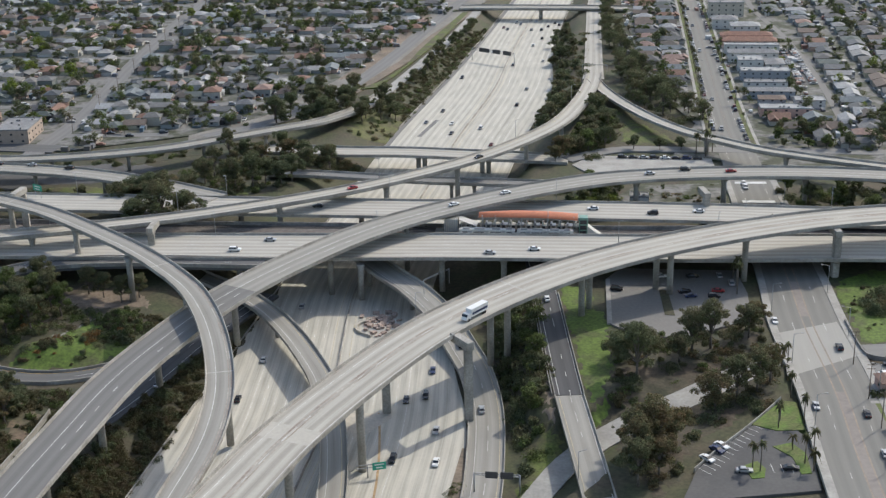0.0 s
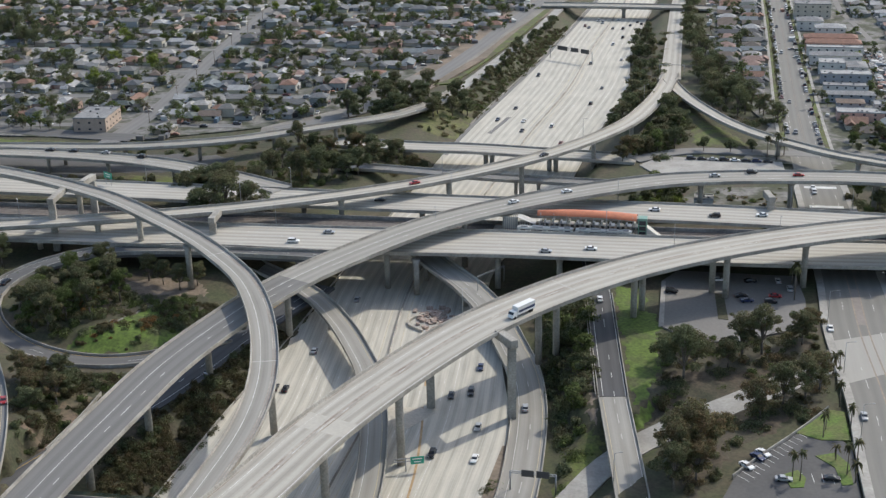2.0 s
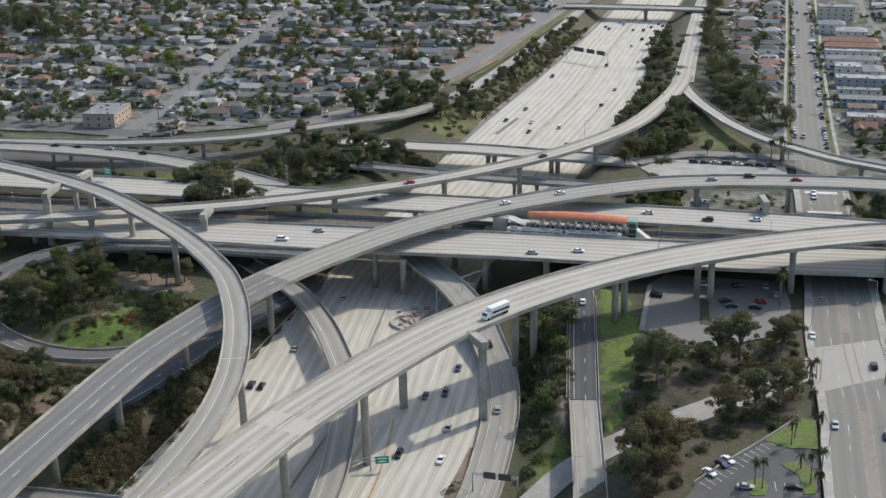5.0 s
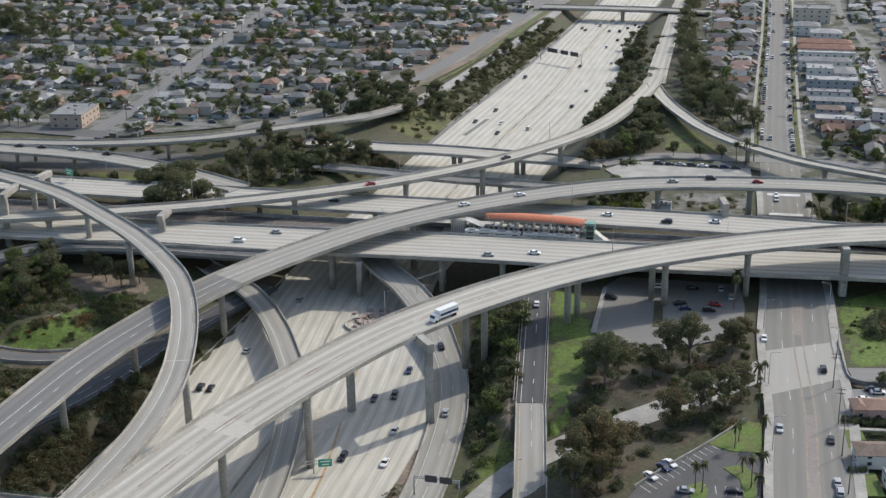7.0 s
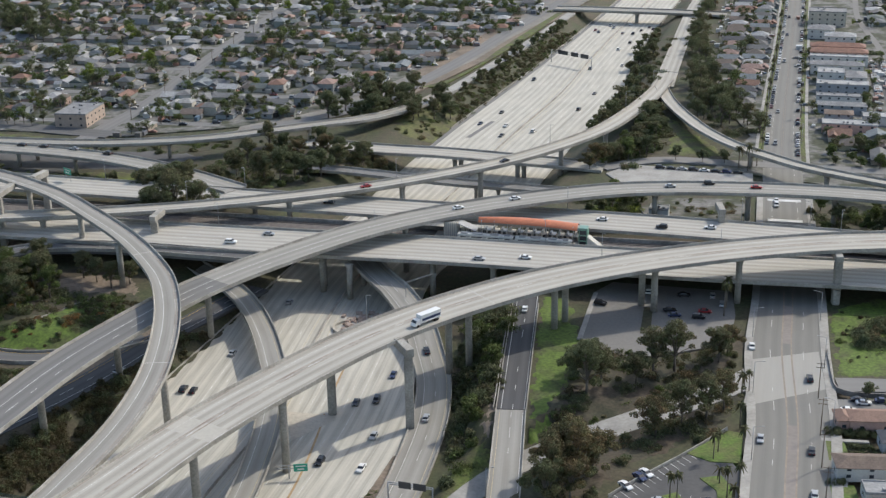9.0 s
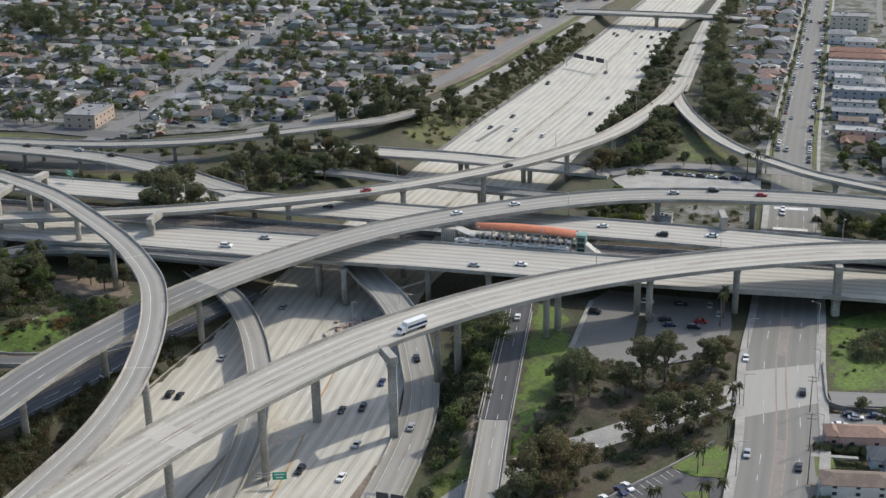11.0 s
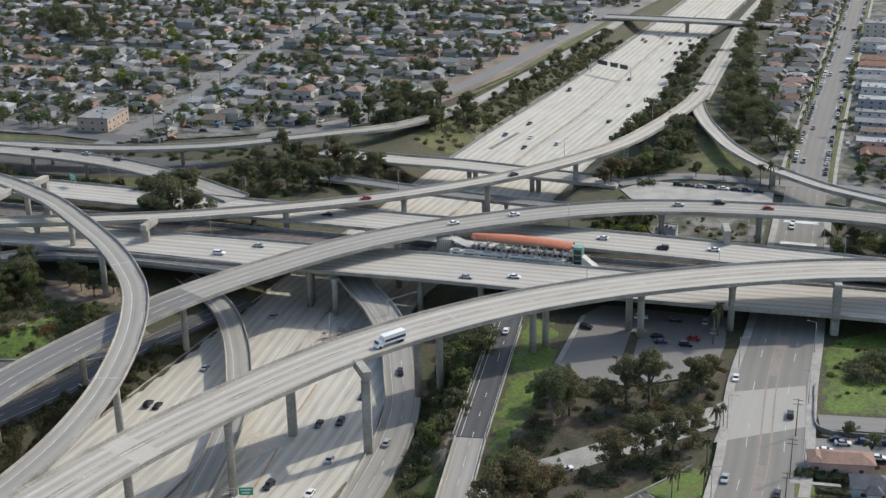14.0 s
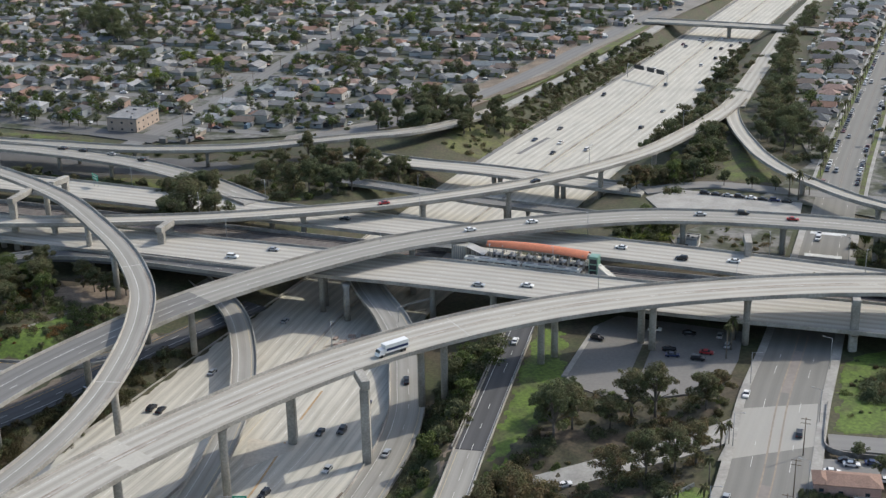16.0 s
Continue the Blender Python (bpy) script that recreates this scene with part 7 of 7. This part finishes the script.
def on_road(road, x, y, colour=None, back=False, suv=False, group="cars on the interchange"):
    """A car on a road at the place nearest to x, y, along its line."""
    line = LINES[road]
    n, s = rails(line)
    i = int(np.argmin(np.hypot(line[:, 0] - x, line[:, 1] - y)))
    d = np.array([n[i, 1], -n[i, 0]])
    heading = math.degrees(math.atan2(d[1], d[0])) + (180 if back else 0)
    j = min(max(i, 1), len(line) - 2)
    slope = (line[j + 1, 2] - line[j - 1, 2]) / max(1e-6, s[j + 1] - s[j - 1])
    zz = line[i, 2] + slope * ((x - line[i, 0]) * d[0] + (y - line[i, 1]) * d[1])
    tilt = -math.degrees(math.atan(slope)) * (-1 if back else 1)
    return car(x, y, zz + 0.01, heading, colour, suv, group, tilt)


for x, y, c, b, v in ((-72.6, 395.8, "black", 0, 1), (-69.2, 394.9, "black", 0, 0), (-61.0, 423.3, "silver", 0, 0), (-15.2, 385.4, "black", 1, 0), (-8.7, 387.1, "black", 1, 1), (-4.3, 405.2, "blue", 1, 0), (-8.1, 363.5, "silver", 1, 0), (-22.8, 348.1, "black", 1, 1), (-10.4, 344.3, "white", 1, 0), (-85.2, 334.3, "silver", 0, 0), (-46.8, 467.0, "silver", 0, 0),):
    on_road("sunken_freeway", x, y, c, bool(b), bool(v))
for x, y, c, b, v in ((6.6, 416.7, "black", 1, 0), (7.6, 373.4, "silver", 1, 0),):
    on_road("right_connector", x, y, c, bool(b), bool(v))
for x, y, c, b, v in ((40.5, 434.7, "white", 0, 0),):
    on_road("side_road", x, y, c, bool(b), bool(v))
for x, y, c, b, v in ((113.5, 403.5, "white", 1, 0), (126.6, 379.4, "black", 0, 1), (103.7, 341.4, "silver", 1, 0), (116.5, 334.2, "black", 0, 0), (111.7, 310.9, "silver", 0, 0), (111.0, 305.8, "silver", 0, 1),):
    on_road("palm_street", x, y, c, bool(b), bool(v))
for x, y, c, b, v in ((104.7, 534.3, "silver", 0, 0), (121.2, 537.2, "black", 0, 1), (139.6, 531.4, "red", 0, 0), (39.7, 520.1, "white", 0, 0), (16.8, 509.2, "white", 0, 0),):
    on_road("middle_flyover", x, y, c, bool(b), bool(v))
for x, y, c, b, v in ((-22.6, 541.2, "red", 1, 0), (36.8, 577.3, "black", 1, 0),):
    on_road("far_flyover", x, y, c, bool(b), bool(v))
for x, y, c, b, v in ((-57.5, 495.8, "silver", 0, 0), (-71.0, 486.9, "white", 0, 1), (24.8, 466.6, "silver", 0, 0), (42.0, 467.5, "white", 0, 0),):
    on_road("near_carriageway", x, y, c, bool(b), bool(v))
for x, y, c, b, v in ((-37.6, 533.7, "black", 1, 0), (96.6, 499.2, "black", 1, 1), (115.4, 498.1, "white", 1, 0), (74.3, 509.3, "white", 1, 0),):
    on_road("far_carriageway", x, y, c, bool(b), bool(v))
for x, y, c, b, v in ((-194.8, 621.0, "black", 1, 0), (-183.2, 618.3, "black", 1, 0), (-148.9, 604.8, "black", 1, 1), (-167.0, 613.4, "silver", 1, 0),):
    on_road("far_left_bridge", x, y, c, bool(b), bool(v))
for x, y, c, b, v in ((-178.8, 450.3, "white", 1, 0), (-177.4, 468.6, "black", 1, 0),):
    on_road("loop_ramp", x, y, c, bool(b), bool(v))
for x, y, c, b, v in ((-167.0, 407.4, "black", 0, 0), (-166.0, 398.4, "black", 0, 1), (-161.9, 385.5, "black", 0, 0), (-152.0, 367.9, "red", 0, 0), (-147.4, 340.0, "black", 0, 0),):
    on_road("outer_left_ramp", x, y, c, bool(b), bool(v))
for x, y, c, b, v in ((61.2, 350.8, "white", 0, 0),):
    on_road("slip_road", x, y, c, bool(b), bool(v))
for x, y, c, b, v in ((-94.4, 400.0, "silver", 0, 0),):
    on_road("lower_left_road", x, y, c, bool(b), bool(v))
# the far stretch of the sunken freeway
fr = random.Random(5)
fn, fs_ = rails(FWY)
for k in range(26):
    i = int(np.argmin(abs(FWY[:, 1] - fr.uniform(640, 985))))
    lane_k = fr.randrange(6)
    side = fr.choice((1, -1, -1))
    o = side * (3.2 + 3.66 * (lane_k + 0.5))
    d = np.array([fn[i, 1], -fn[i, 0]])
    a = math.degrees(math.atan2(d[1], d[0]))
    car(FWY[i, 0] + fn[i, 0] * o, FWY[i, 1] + fn[i, 1] * o, FWY[i, 2] + 0.01, a + (180 if side > 0 else 0), None, fr.random() < 0.35, "cars on the sunken freeway", label="small car standing in a freeway lane")
# parked along the palm street
for side in (-1, 1):
    y = 612.0
    while y < 1120:
        y += fr.uniform(5.6, 9.5) if fr.random() < 0.75 else 20
        i = int(np.argmin(abs(STREET[:, 1] - y)))
        cx = float(np.interp(y, STREET[:, 1], STREET[:, 0]))
        hw = float(np.interp(y, STREET[:, 1], half))
        car(cx + side * (hw - 1.2), y, 0.11, 76 + (0 if side > 0 else 180), None, fr.random() < 0.4, "cars parked along the palm street", label="small parked car beside the kerb")
for y in (552, 546, 640, 700, 820, 900, 960):
    cx = float(np.interp(y, STREET[:, 1], STREET[:, 0]))
    sd = fr.choice((-1, 1))
    car(cx + sd * 3.4, y, 0.11, 76 + (0 if sd > 0 else 180), None, fr.random() < 0.4, "cars on the palm street", label="small car in the street")
# parking lot under the bridges, car park, side street
for x, y, a, c, v in ((67.5, 441, -25, "black", 1), (86.5, 450, -5, "white", 1), (92, 430, 0, "blue", 0), (100, 428, -10, "black", 1), (103, 433, -12, "red", 0), (108, 447, 80, "silver", 0), (110, 439, 78, "silver", 1), (98, 448, -5, "black", 0), (91, 434.5, 5, "black", 0)):
    car(x, y, 0.03, a, c, bool(v), "cars under the bridges")
for x, y, a, c in ((63.1, 318.3, -58, "white"), (67.4, 322.8, -58, "blue"), (69.4, 324.8, -58, "white"), (71.2, 310.5, -12, "silver"), (84.1, 309.8, -12, "black")):
    car(x, y, -1.14, a, c, False, "cars in the car park")
for x, y, c in ((138.7, 363.2, "white"), (137.6, 365.2, "black"), (144.6, 364.4, "blue"), (150.4, 363.6, "blue"), (146.6, 355.2, "white"), (133, 358.6, "white")):
    car(x, y, 0.06, -5, c, False, "cars on the side street")
# yard and kerb cars in the west blocks
for a, b in west_streets:
    L = (b - a).length
    t = 6.0
    d = (b - a).normalized()
    while t < L and a.y < 860:
        p = a + d * t + Vector((-d.y, d.x)) * fr.choice((-2.6, 2.6))
        if abs(p.x - np.interp(p.y, [640, 731, 841, 954], [-182, -161, -148, -132])) > 8:
            car(p.x, p.y, 0.12, math.degrees(math.atan2(d.y, d.x)), None, fr.random() < 0.4, "cars parked in the west streets", label="small car parked in a residential street")
        t += fr.uniform(9, 26)

# a box truck on the near flyover
truck = empty("box_truck", pose(7.5, 387.2, 17.05, 0, 1.0, 222), "white box truck with a blue stripe on the flyover", "truck")
bm = bmesh.new()
add_box(bm, -5.6, -1.22, 1.0, 2.6, 1.22, 3.7)
bmesh.ops.bevel(bm, geom=bm.edges[:], offset=0.08, segments=1, affect="EDGES")
box_body = part("cargo_box", bm, PAINTS["white"], truck)
for y in (-1.235, 1.225):
    bm = bmesh.new()
    add_box(bm, -5.3, y, 1.7, 2.2, y + 0.01, 2.5)
    part("stripe", bm, PAINTS["blue"], box_body, "dark blue stripe")
bm = bmesh.new()
vs = add_box(bm, 2.7, -1.15, 0.6, 5.2, 1.15, 2.5)
for vtx in vs:
    if vtx.co.z > 2 and vtx.co.x > 5:
        vtx.co.x -= 1.1
bmesh.ops.bevel(bm, geom=bm.edges[:], offset=0.1, segments=1, affect="EDGES")
cab = part("cab", bm, PAINTS["white"], truck)
bm = bmesh.new()
vs = add_box(bm, 4.3, -1.0, 1.65, 4.75, 1.0, 2.35)
for vtx in vs:
    if vtx.co.x > 4.5:
        vtx.co.x -= (vtx.co.z - 1.65) * 0.55 - 0.05
part("windscreen", bm, GLASS, cab)
bm = bmesh.new()
add_box(bm, -5.6, -0.5, 0.55, 4.8, 0.5, 0.98)
part("chassis", bm, STEEL_DARK, truck)
for wx in (-4.2, -3.2, 3.9):
    for wy in (-1.0, 1.0):
        wh = new("wheel", WHEEL)
        wh.parent = truck
        wh.matrix_local = pose(wx, wy, 0.5) @ Matrix.Diagonal((1.45, 1.4, 1.45, 1))

# ---- signs, gantries, lamps, poles ----
SIGN_GREEN = material("green_sign_sheet", (0.02, 0.33, 0.22), rough=0.45, vary=0.1)
SIGN_WHITE = material("white_sign_legend", (0.75, 0.75, 0.72), rough=0.5, vary=0.05)
WOOD_POLE = material("weathered_pole", (0.17, 0.13, 0.10), vary=0.3, scale=1.0, fine=6.0)


def sign_panel(parent, m, w, h, lines=2):
    """A green panel facing -y with a rim and plain white bars for the legend."""
    bm = bmesh.new()
    add_box(bm, -w / 2, -0.05, -h / 2, w / 2, 0.05, h / 2)
    panel = part("sign_panel", bm, SIGN_GREEN, parent, "green sign panel")
    panel.matrix_local = m
    for k in range(lines):
        bm = bmesh.new()
        z = h / 2 - h * (k + 0.75) / (lines + 0.5)
        ww = w * (0.36 if k % 2 == 0 else 0.26)
        add_box(bm, -ww, -0.062, z - h * 0.07, ww, -0.052, z + h * 0.07)
        part("legend_bar", bm, SIGN_WHITE, panel, "plain white legend bar")
    return panel


left_sign = empty("road_sign", pose(-157.5, 569, ground_z(-157.5, 569), 0, 0, -42), "green road sign on two steel posts", "road sign")
for x in (-1.8, 1.8):
    bm = bmesh.new()
    add_tube(bm, (x, 0.12, -0.3), (x, 0.12, 13.8), 0.14, 0.12, 8)
    part("post", bm, STEEL, left_sign)
sign_panel(left_sign, pose(0, 0, 12.6), 5.6, 2.8, 2)

low_sign = empty("road_sign", pose(-28.5, 339.5, table(FLOOR, 340), 0, 0, 6), "green road sign on a steel arm beside a pier", "road sign")
bm = bmesh.new()
add_tube(bm, (-2.2, 0.3, -0.2), (-2.2, 0.3, 4.6), 0.2, 0.16, 8)
part("post", bm, STEEL, low_sign)
bm = bmesh.new()
add_box(bm, -5.5, 0.2, 3.2, 3.2, 0.42, 3.42)
add_box(bm, -5.5, 0.2, 4.2, 3.2, 0.42, 4.42)
part("arm", bm, STEEL, low_sign)
sign_panel(low_sign, pose(1.2, 0, 3.6), 4.0, 2.4, 2)


def gantry(label, a, b, base, height, panels, deep=1.2):
    """A portal of two posts and a latticed beam, with dark-backed panels."""
    va, vb = Vector((*a, base)), Vector((*b, base))
    ang = math.degrees(math.atan2(vb.y - va.y, vb.x - va.x))
    L = (vb - va).length
    ob = empty("sign_gantry", pose(va.x, va.y, base, 0, 0, ang), label, "sign gantry")
    for x in (0.0, L):
        bm = bmesh.new()
        r = 0.24 if panels else 0.11
        add_tube(bm, (x, 0, -0.4), (x, 0, height + deep), r, r * 0.85, 8)
        part("post", bm, STEEL, ob)
    for z in (height, height + deep):
        bm = bmesh.new()
        r = 0.1 if panels else 0.05
        add_box(bm, 0, -r, z - r, L, r, z + r)
        part("chord", bm, STEEL, ob)
    k = max(3, int(L / 1.8))
    for i in range(k):
        bm = bmesh.new()
        x0, x1 = L * i / k, L * (i + 1) / k
        add_tube(bm, (x0, 0, height if i % 2 else height + deep), (x1, 0, height + deep if i % 2 else height), 0.06, 0.06, 5)
        part("brace", bm, STEEL, ob)
    for f0, f1, back in panels:
        bm = bmesh.new()
        add_box(bm, L * f0, -0.32, height - 0.7, L * f1, -0.22, height + deep + 0.8)
        part("sign_panel", bm, STEEL_DARK if back else SIGN_GREEN, ob, "dark back of a sign panel" if back else "green sign panel")
    return ob


gantry("steel sign gantry far up the freeway", (74, 861.5), (98, 838), -7.0, 6.6, ((0.18, 0.42, True), (0.5, 0.68, True), (0.74, 0.93, True)))
gantry("slim steel gantry over the curved connector", (-2.0, 452.5), (8.6, 462), -1.2, 5.2, (), 0.5)
gantry("steel gantry with dark sign backs over the connector", (-1.5, 327), (11, 323.5), -10.4, 5.6, ((0.25, 0.52, True), (0.58, 0.86, True)), 0.6)
gantry("slim steel gantry over the merging ramp", (143, 772), (129, 776), 0.3, 5.2, (), 0.5)


def lamp_post(x, y, z, heading, height=11.0, reach=2.6, group="street lamps", double=False):
    ob = empty("street_lamp", pose(x, y, z, 0, 0, heading), "tall grey steel street lamp with a thin arm", "street lamp", group)
    bm = bmesh.new()
    add_tube(bm, (0, 0, -0.2), (0, 0, height), 0.13, 0.08, 7)
    part("pole", bm, STEEL, ob)
    for s_ in (1, -1) if double else (1,):
        bm = bmesh.new()
        add_tube(bm, (0, 0, height - 0.1), (s_ * reach, 0, height + 0.4), 0.06, 0.05, 6)
        part("arm", bm, STEEL, ob)
        bm = bmesh.new()
        add_box(bm, s_ * reach - 0.4, -0.15, height + 0.32, s_ * reach + 0.4, 0.15, height + 0.47)
        part("lamp_head", bm, STEEL, ob)
    return ob


for side, ys_ in ((-1, (330, 371, 412, 500, 660, 705, 750, 800, 850, 905, 960)), (1, (345.5, 388, 425, 520, 640, 690, 735, 785, 835, 885, 940))):
    for y in ys_:
        cx, hw = float(np.interp(y, STREET[:, 1], STREET[:, 0])), float(np.interp(y, STREET[:, 1], half))
        lamp_post(cx + side * (hw + 0.7), y, 0.16, -14 if side < 0 else 166, 10.5)
for road, step_, off, ht in (("near_carriageway", 66.0, 13.2, 9.5), ("far_carriageway", 70.0, 10.7, 9.5)):
    line = LINES[road]
    n, s = rails(line)
    for k in np.arange(120, s[-1] - 60, step_):
        i = int(np.argmin(abs(s - k)))
        lamp_post(line[i, 0] + n[i, 0] * off, line[i, 1] + n[i, 1] * off, line[i, 2] + 0.84, math.degrees(math.atan2(-n[i, 1], -n[i, 0])), ht, 2.2, "freeway lamps")
for road, side, off, start, step_ in (("near_flyover", 1, 8.85, 190, 90), ("far_flyover", 1, 4.6, 120, 90), ("side_road_bridge", 1, 4.45, 62, 50)):
    line = LINES[road]
    n, s = rails(line)
    for k in np.arange(start, s[-1] - 20, step_):
        i = int(np.argmin(abs(s - k)))
        lamp_post(line[i, 0] + side * n[i, 0] * off, line[i, 1] + side * n[i, 1] * off, line[i, 2] + 0.8, math.degrees(math.atan2(-side * n[i, 1], -side * n[i, 0])), 8.5, 1.8, "freeway lamps")


def utility_pole(x, y, heading, height=12.0):
    ob = empty("utility_pole", pose(x, y, 0.0, 0, 0, heading), "brown wooden utility pole with crossarms", "utility pole", "utility poles")
    bm = bmesh.new()
    add_tube(bm, (0, 0, -0.3), (0, 0, height), 0.17, 0.12, 7)
    part("pole", bm, WOOD_POLE, ob)
    for z in (height - 0.6, height - 1.9):
        bm = bmesh.new()
        add_box(bm, -1.3, -0.06, z, 1.3, 0.06, z + 0.14)
        part("crossarm", bm, WOOD_POLE, ob)
    return ob


for x, y in ((126.3, 367.5), (121.2, 344), (117.2, 326), (113.2, 306)):
    utility_pole(x, y, -14)
for k in range(9):
    y = 700 + 45 * k
    utility_pole(float(np.interp(y, [640, 731, 841, 954, 1120], [-175, -154, -141, -125, -98])), y, -8, 10)

# ---- patches in the paving ----
TAN_SLAB = material("tan_concrete", (0.50, 0.455, 0.38), vary=0.12, scale=0.12, fine=1.0, tint=(0.44, 0.405, 0.345))
NEW_DECK = material("fresh_deck_patch", (0.45, 0.424, 0.372), vary=0.06, scale=0.2, fine=1.0)
patch("paved_gore", [(-38.6, 393), (-27.7, 418), (-20.7, 375), (-33, 361.5)], -10.22, TAN_SLAB, "plain tan concrete between the lanes", "pavement", thick=0.1)
OIL_ORANGE = material("rusty_stain", (0.46, 0.31, 0.17), vary=0.25, scale=0.3, fine=1.5)
v, f, u = stripe(spline([(-21, 414, -10.04), (-24, 388, -10.24), (-25.3, 366, -10.3), (-28, 340, -10.45), (-33, 312, -10.55)], 5), 0, 0.7, 0.05)
tagged(mesh_object("orange_line", v, f, OIL_ORANGE, uvs=u), "faded orange line on the freeway", "road marking", kind="structure")
for road, y, length in (("near_flyover", 322, 4.0),):
    line = LINES[road]
    n, s = rails(line)
    i = int(np.argmin(abs(line[:, 1] - y)))
    wd = 8.3
    v, f, u = sweep(line, [(wd, 0.02), (-wd, 0.02)], False, s[i] - length, s[i] + length)
    mesh_object("deck_patch", v, [q[::-1] for q in f], NEW_DECK, bpy.data.objects[road], "paler patch of newer concrete", uvs=u)
WORN = material("brown_worn_band", (0.27, 0.22, 0.185), vary=0.25, scale=0.07, fine=0.8, tint=(0.42, 0.385, 0.335), stops=(0.42, 0.62))
for road, off, wide in (("near_flyover", 0.9, 0.7), ("near_flyover", -0.5, 0.4), ("near_flyover", 8.2, 0.35), ("middle_flyover", -6.8, 0.5), ("left_flyover", 3.3, 0.5), ("left_flyover", 2.5, 0.3)):
    marks("worn_band", [stripe(LINES[road], off, wide, 0.024)], WORN, bpy.data.objects[road], "brownish worn band along the paving")
v, f, u = sweep(spline([(-23, 436, -9.9), (-27.6, 441.5, -9.85), (-27.4, 446, -9.8), (-22, 450.5, -9.75), (-17, 453, -9.7)], 1.5), [(0.35, 0.0), (0.3, 1.1), (-0.3, 1.1), (-0.35, 0.0)])
tagged(mesh_object("gore_wall", v, [q[::-1] for q in f], TAN_SLAB, uvs=u), "low tan concrete wall round the end of the gore", "wall", kind="structure")
# rubble and works beside the freeway under the crossing
RUBBLE = material("rubble", (0.42, 0.34, 0.29), vary=0.3, scale=0.5, fine=2.0, tint=(0.30, 0.22, 0.18))
rr = random.Random(3)
bm = bmesh.new()
for _ in range(70):
    x, y, k = rr.gauss(-18, 3.5), rr.gauss(448, 5), rr.uniform(0.4, 1.3)
    vs = add_box(bm, -k, -k * 0.7, -0.3, k, k * 0.7, k * 0.8)
    bmesh.ops.transform(bm, matrix=pose(x, y, table(FLOOR, y), rr.uniform(-12, 12), rr.uniform(-12, 12), rr.uniform(0, 90)), verts=vs)
ob = empty("rubble_heap", pose(0, 0, 0), "heap of pale broken concrete beside the lanes", "rubble", kind="stuff")
part("rubble_blocks", bm, RUBBLE, ob)
# dark asphalt shoulder along the far stretch
prof = lambda i: [(half_w[i] - 0.05, 0.02), (half_w[i] - 2.6, 0.02)]
v, f, u = sweep(FWY, prof, False, 500, 1230)
mesh_object("shoulder", v, [q[::-1] for q in f], ROAD_GREY, freeway, "dark asphalt shoulder", uvs=u)
# low walls along the sunken freeway
for name, side in (("freeway_wall_west", 1), ("freeway_wall_east", -1)):
    prof = lambda i: [(side * (half_w[i] + 0.05), -0.3), (side * (half_w[i] + 0.05), 0.9), (side * (half_w[i] + 0.35), 0.9), (side * (half_w[i] + 0.35), -0.3)][::-side]
    for a, b in (((0, 420) if side > 0 else (0, 60)), (560, 1200)):
        v, f, u = sweep(FWY, prof, True, a, b)
        tagged(mesh_object(name, v, f, CONCRETE, uvs=u), "low concrete wall along the sunken freeway", "wall", kind="structure")

# ---- gardens by the corner street ----
for name, pts in (("front_lawn", [(123.6, 348.5), (126.8, 348), (127, 355.5), (125, 356)]), ("front_lawn", [(120.2, 330), (126, 329.6), (127, 340), (122, 341)]), ("front_lawn", [(115.2, 305), (122.5, 304.5), (123.5, 316.5), (117.2, 317)])):
    patch(name, pts, 0.1, LAWN, "bright green front lawn", "lawn", thick=0.5)
for x0, y0, x1, y1 in ((123.6, 346.6, 137, 344.2), (123.4, 344.8, 136, 342.6), (126.5, 332, 137, 331), (117, 317.4, 121, 317)):
    k = int(math.hypot(x1 - x0, y1 - y0) / 1.6)
    hedge_v, hedge_f = [], []
    for i in range(k + 1):
        co, fs = BUSH_DATA[i % len(BUSH_DATA)]
        o = len(hedge_v)
        hedge_v += (co * np.array([0.38, 0.38, 0.62]) + np.array([x0 + (x1 - x0) * i / k, y0 + (y1 - y0) * i / k, 0.1])).tolist()
        hedge_f += [tuple(int(j) + o for j in q) for q in fs]
    tagged(mesh_object("hedge", hedge_v, hedge_f, LEAF_DARK), "clipped dark green hedge beside a house", "hedge")

# slim cypresses and front paths by the corner houses
for k in range(7):
    x, y = 127.0 + 1.0 * k, 334.2 - 0.1 * k
    tree(ROUND, x, y, 0.1, LEAF_DARK, "slim dark cypress in a row", "row of cypresses", 0.34)
for name, pts in (("driveway", [(120.8, 341.2), (134, 339.6), (134, 341), (121.2, 342.8)]), ("driveway", [(119.5, 316), (121.5, 315.6), (122.5, 319), (120.5, 319.5)]), ("courtyard", [(127.2, 356.8), (146, 355.8), (145, 353.9), (130, 354.3)])):
    patch(name, pts, 0.12, PAVEMENT, "pale concrete path in front of a house", "path", thick=0.5)

# cars in a row along the forecourt
for k in range(8):
    car(110 + 4.9 * k, 602.2 - 1.32 * k, 0.035, -15, ("black", "black", "silver", "black", "white", "black", "blue", "black")[k], k % 3 == 0, "cars along the forecourt", label="dark car parked in a row on the forecourt" if k % 4 else "small car parked in a row on the forecourt")
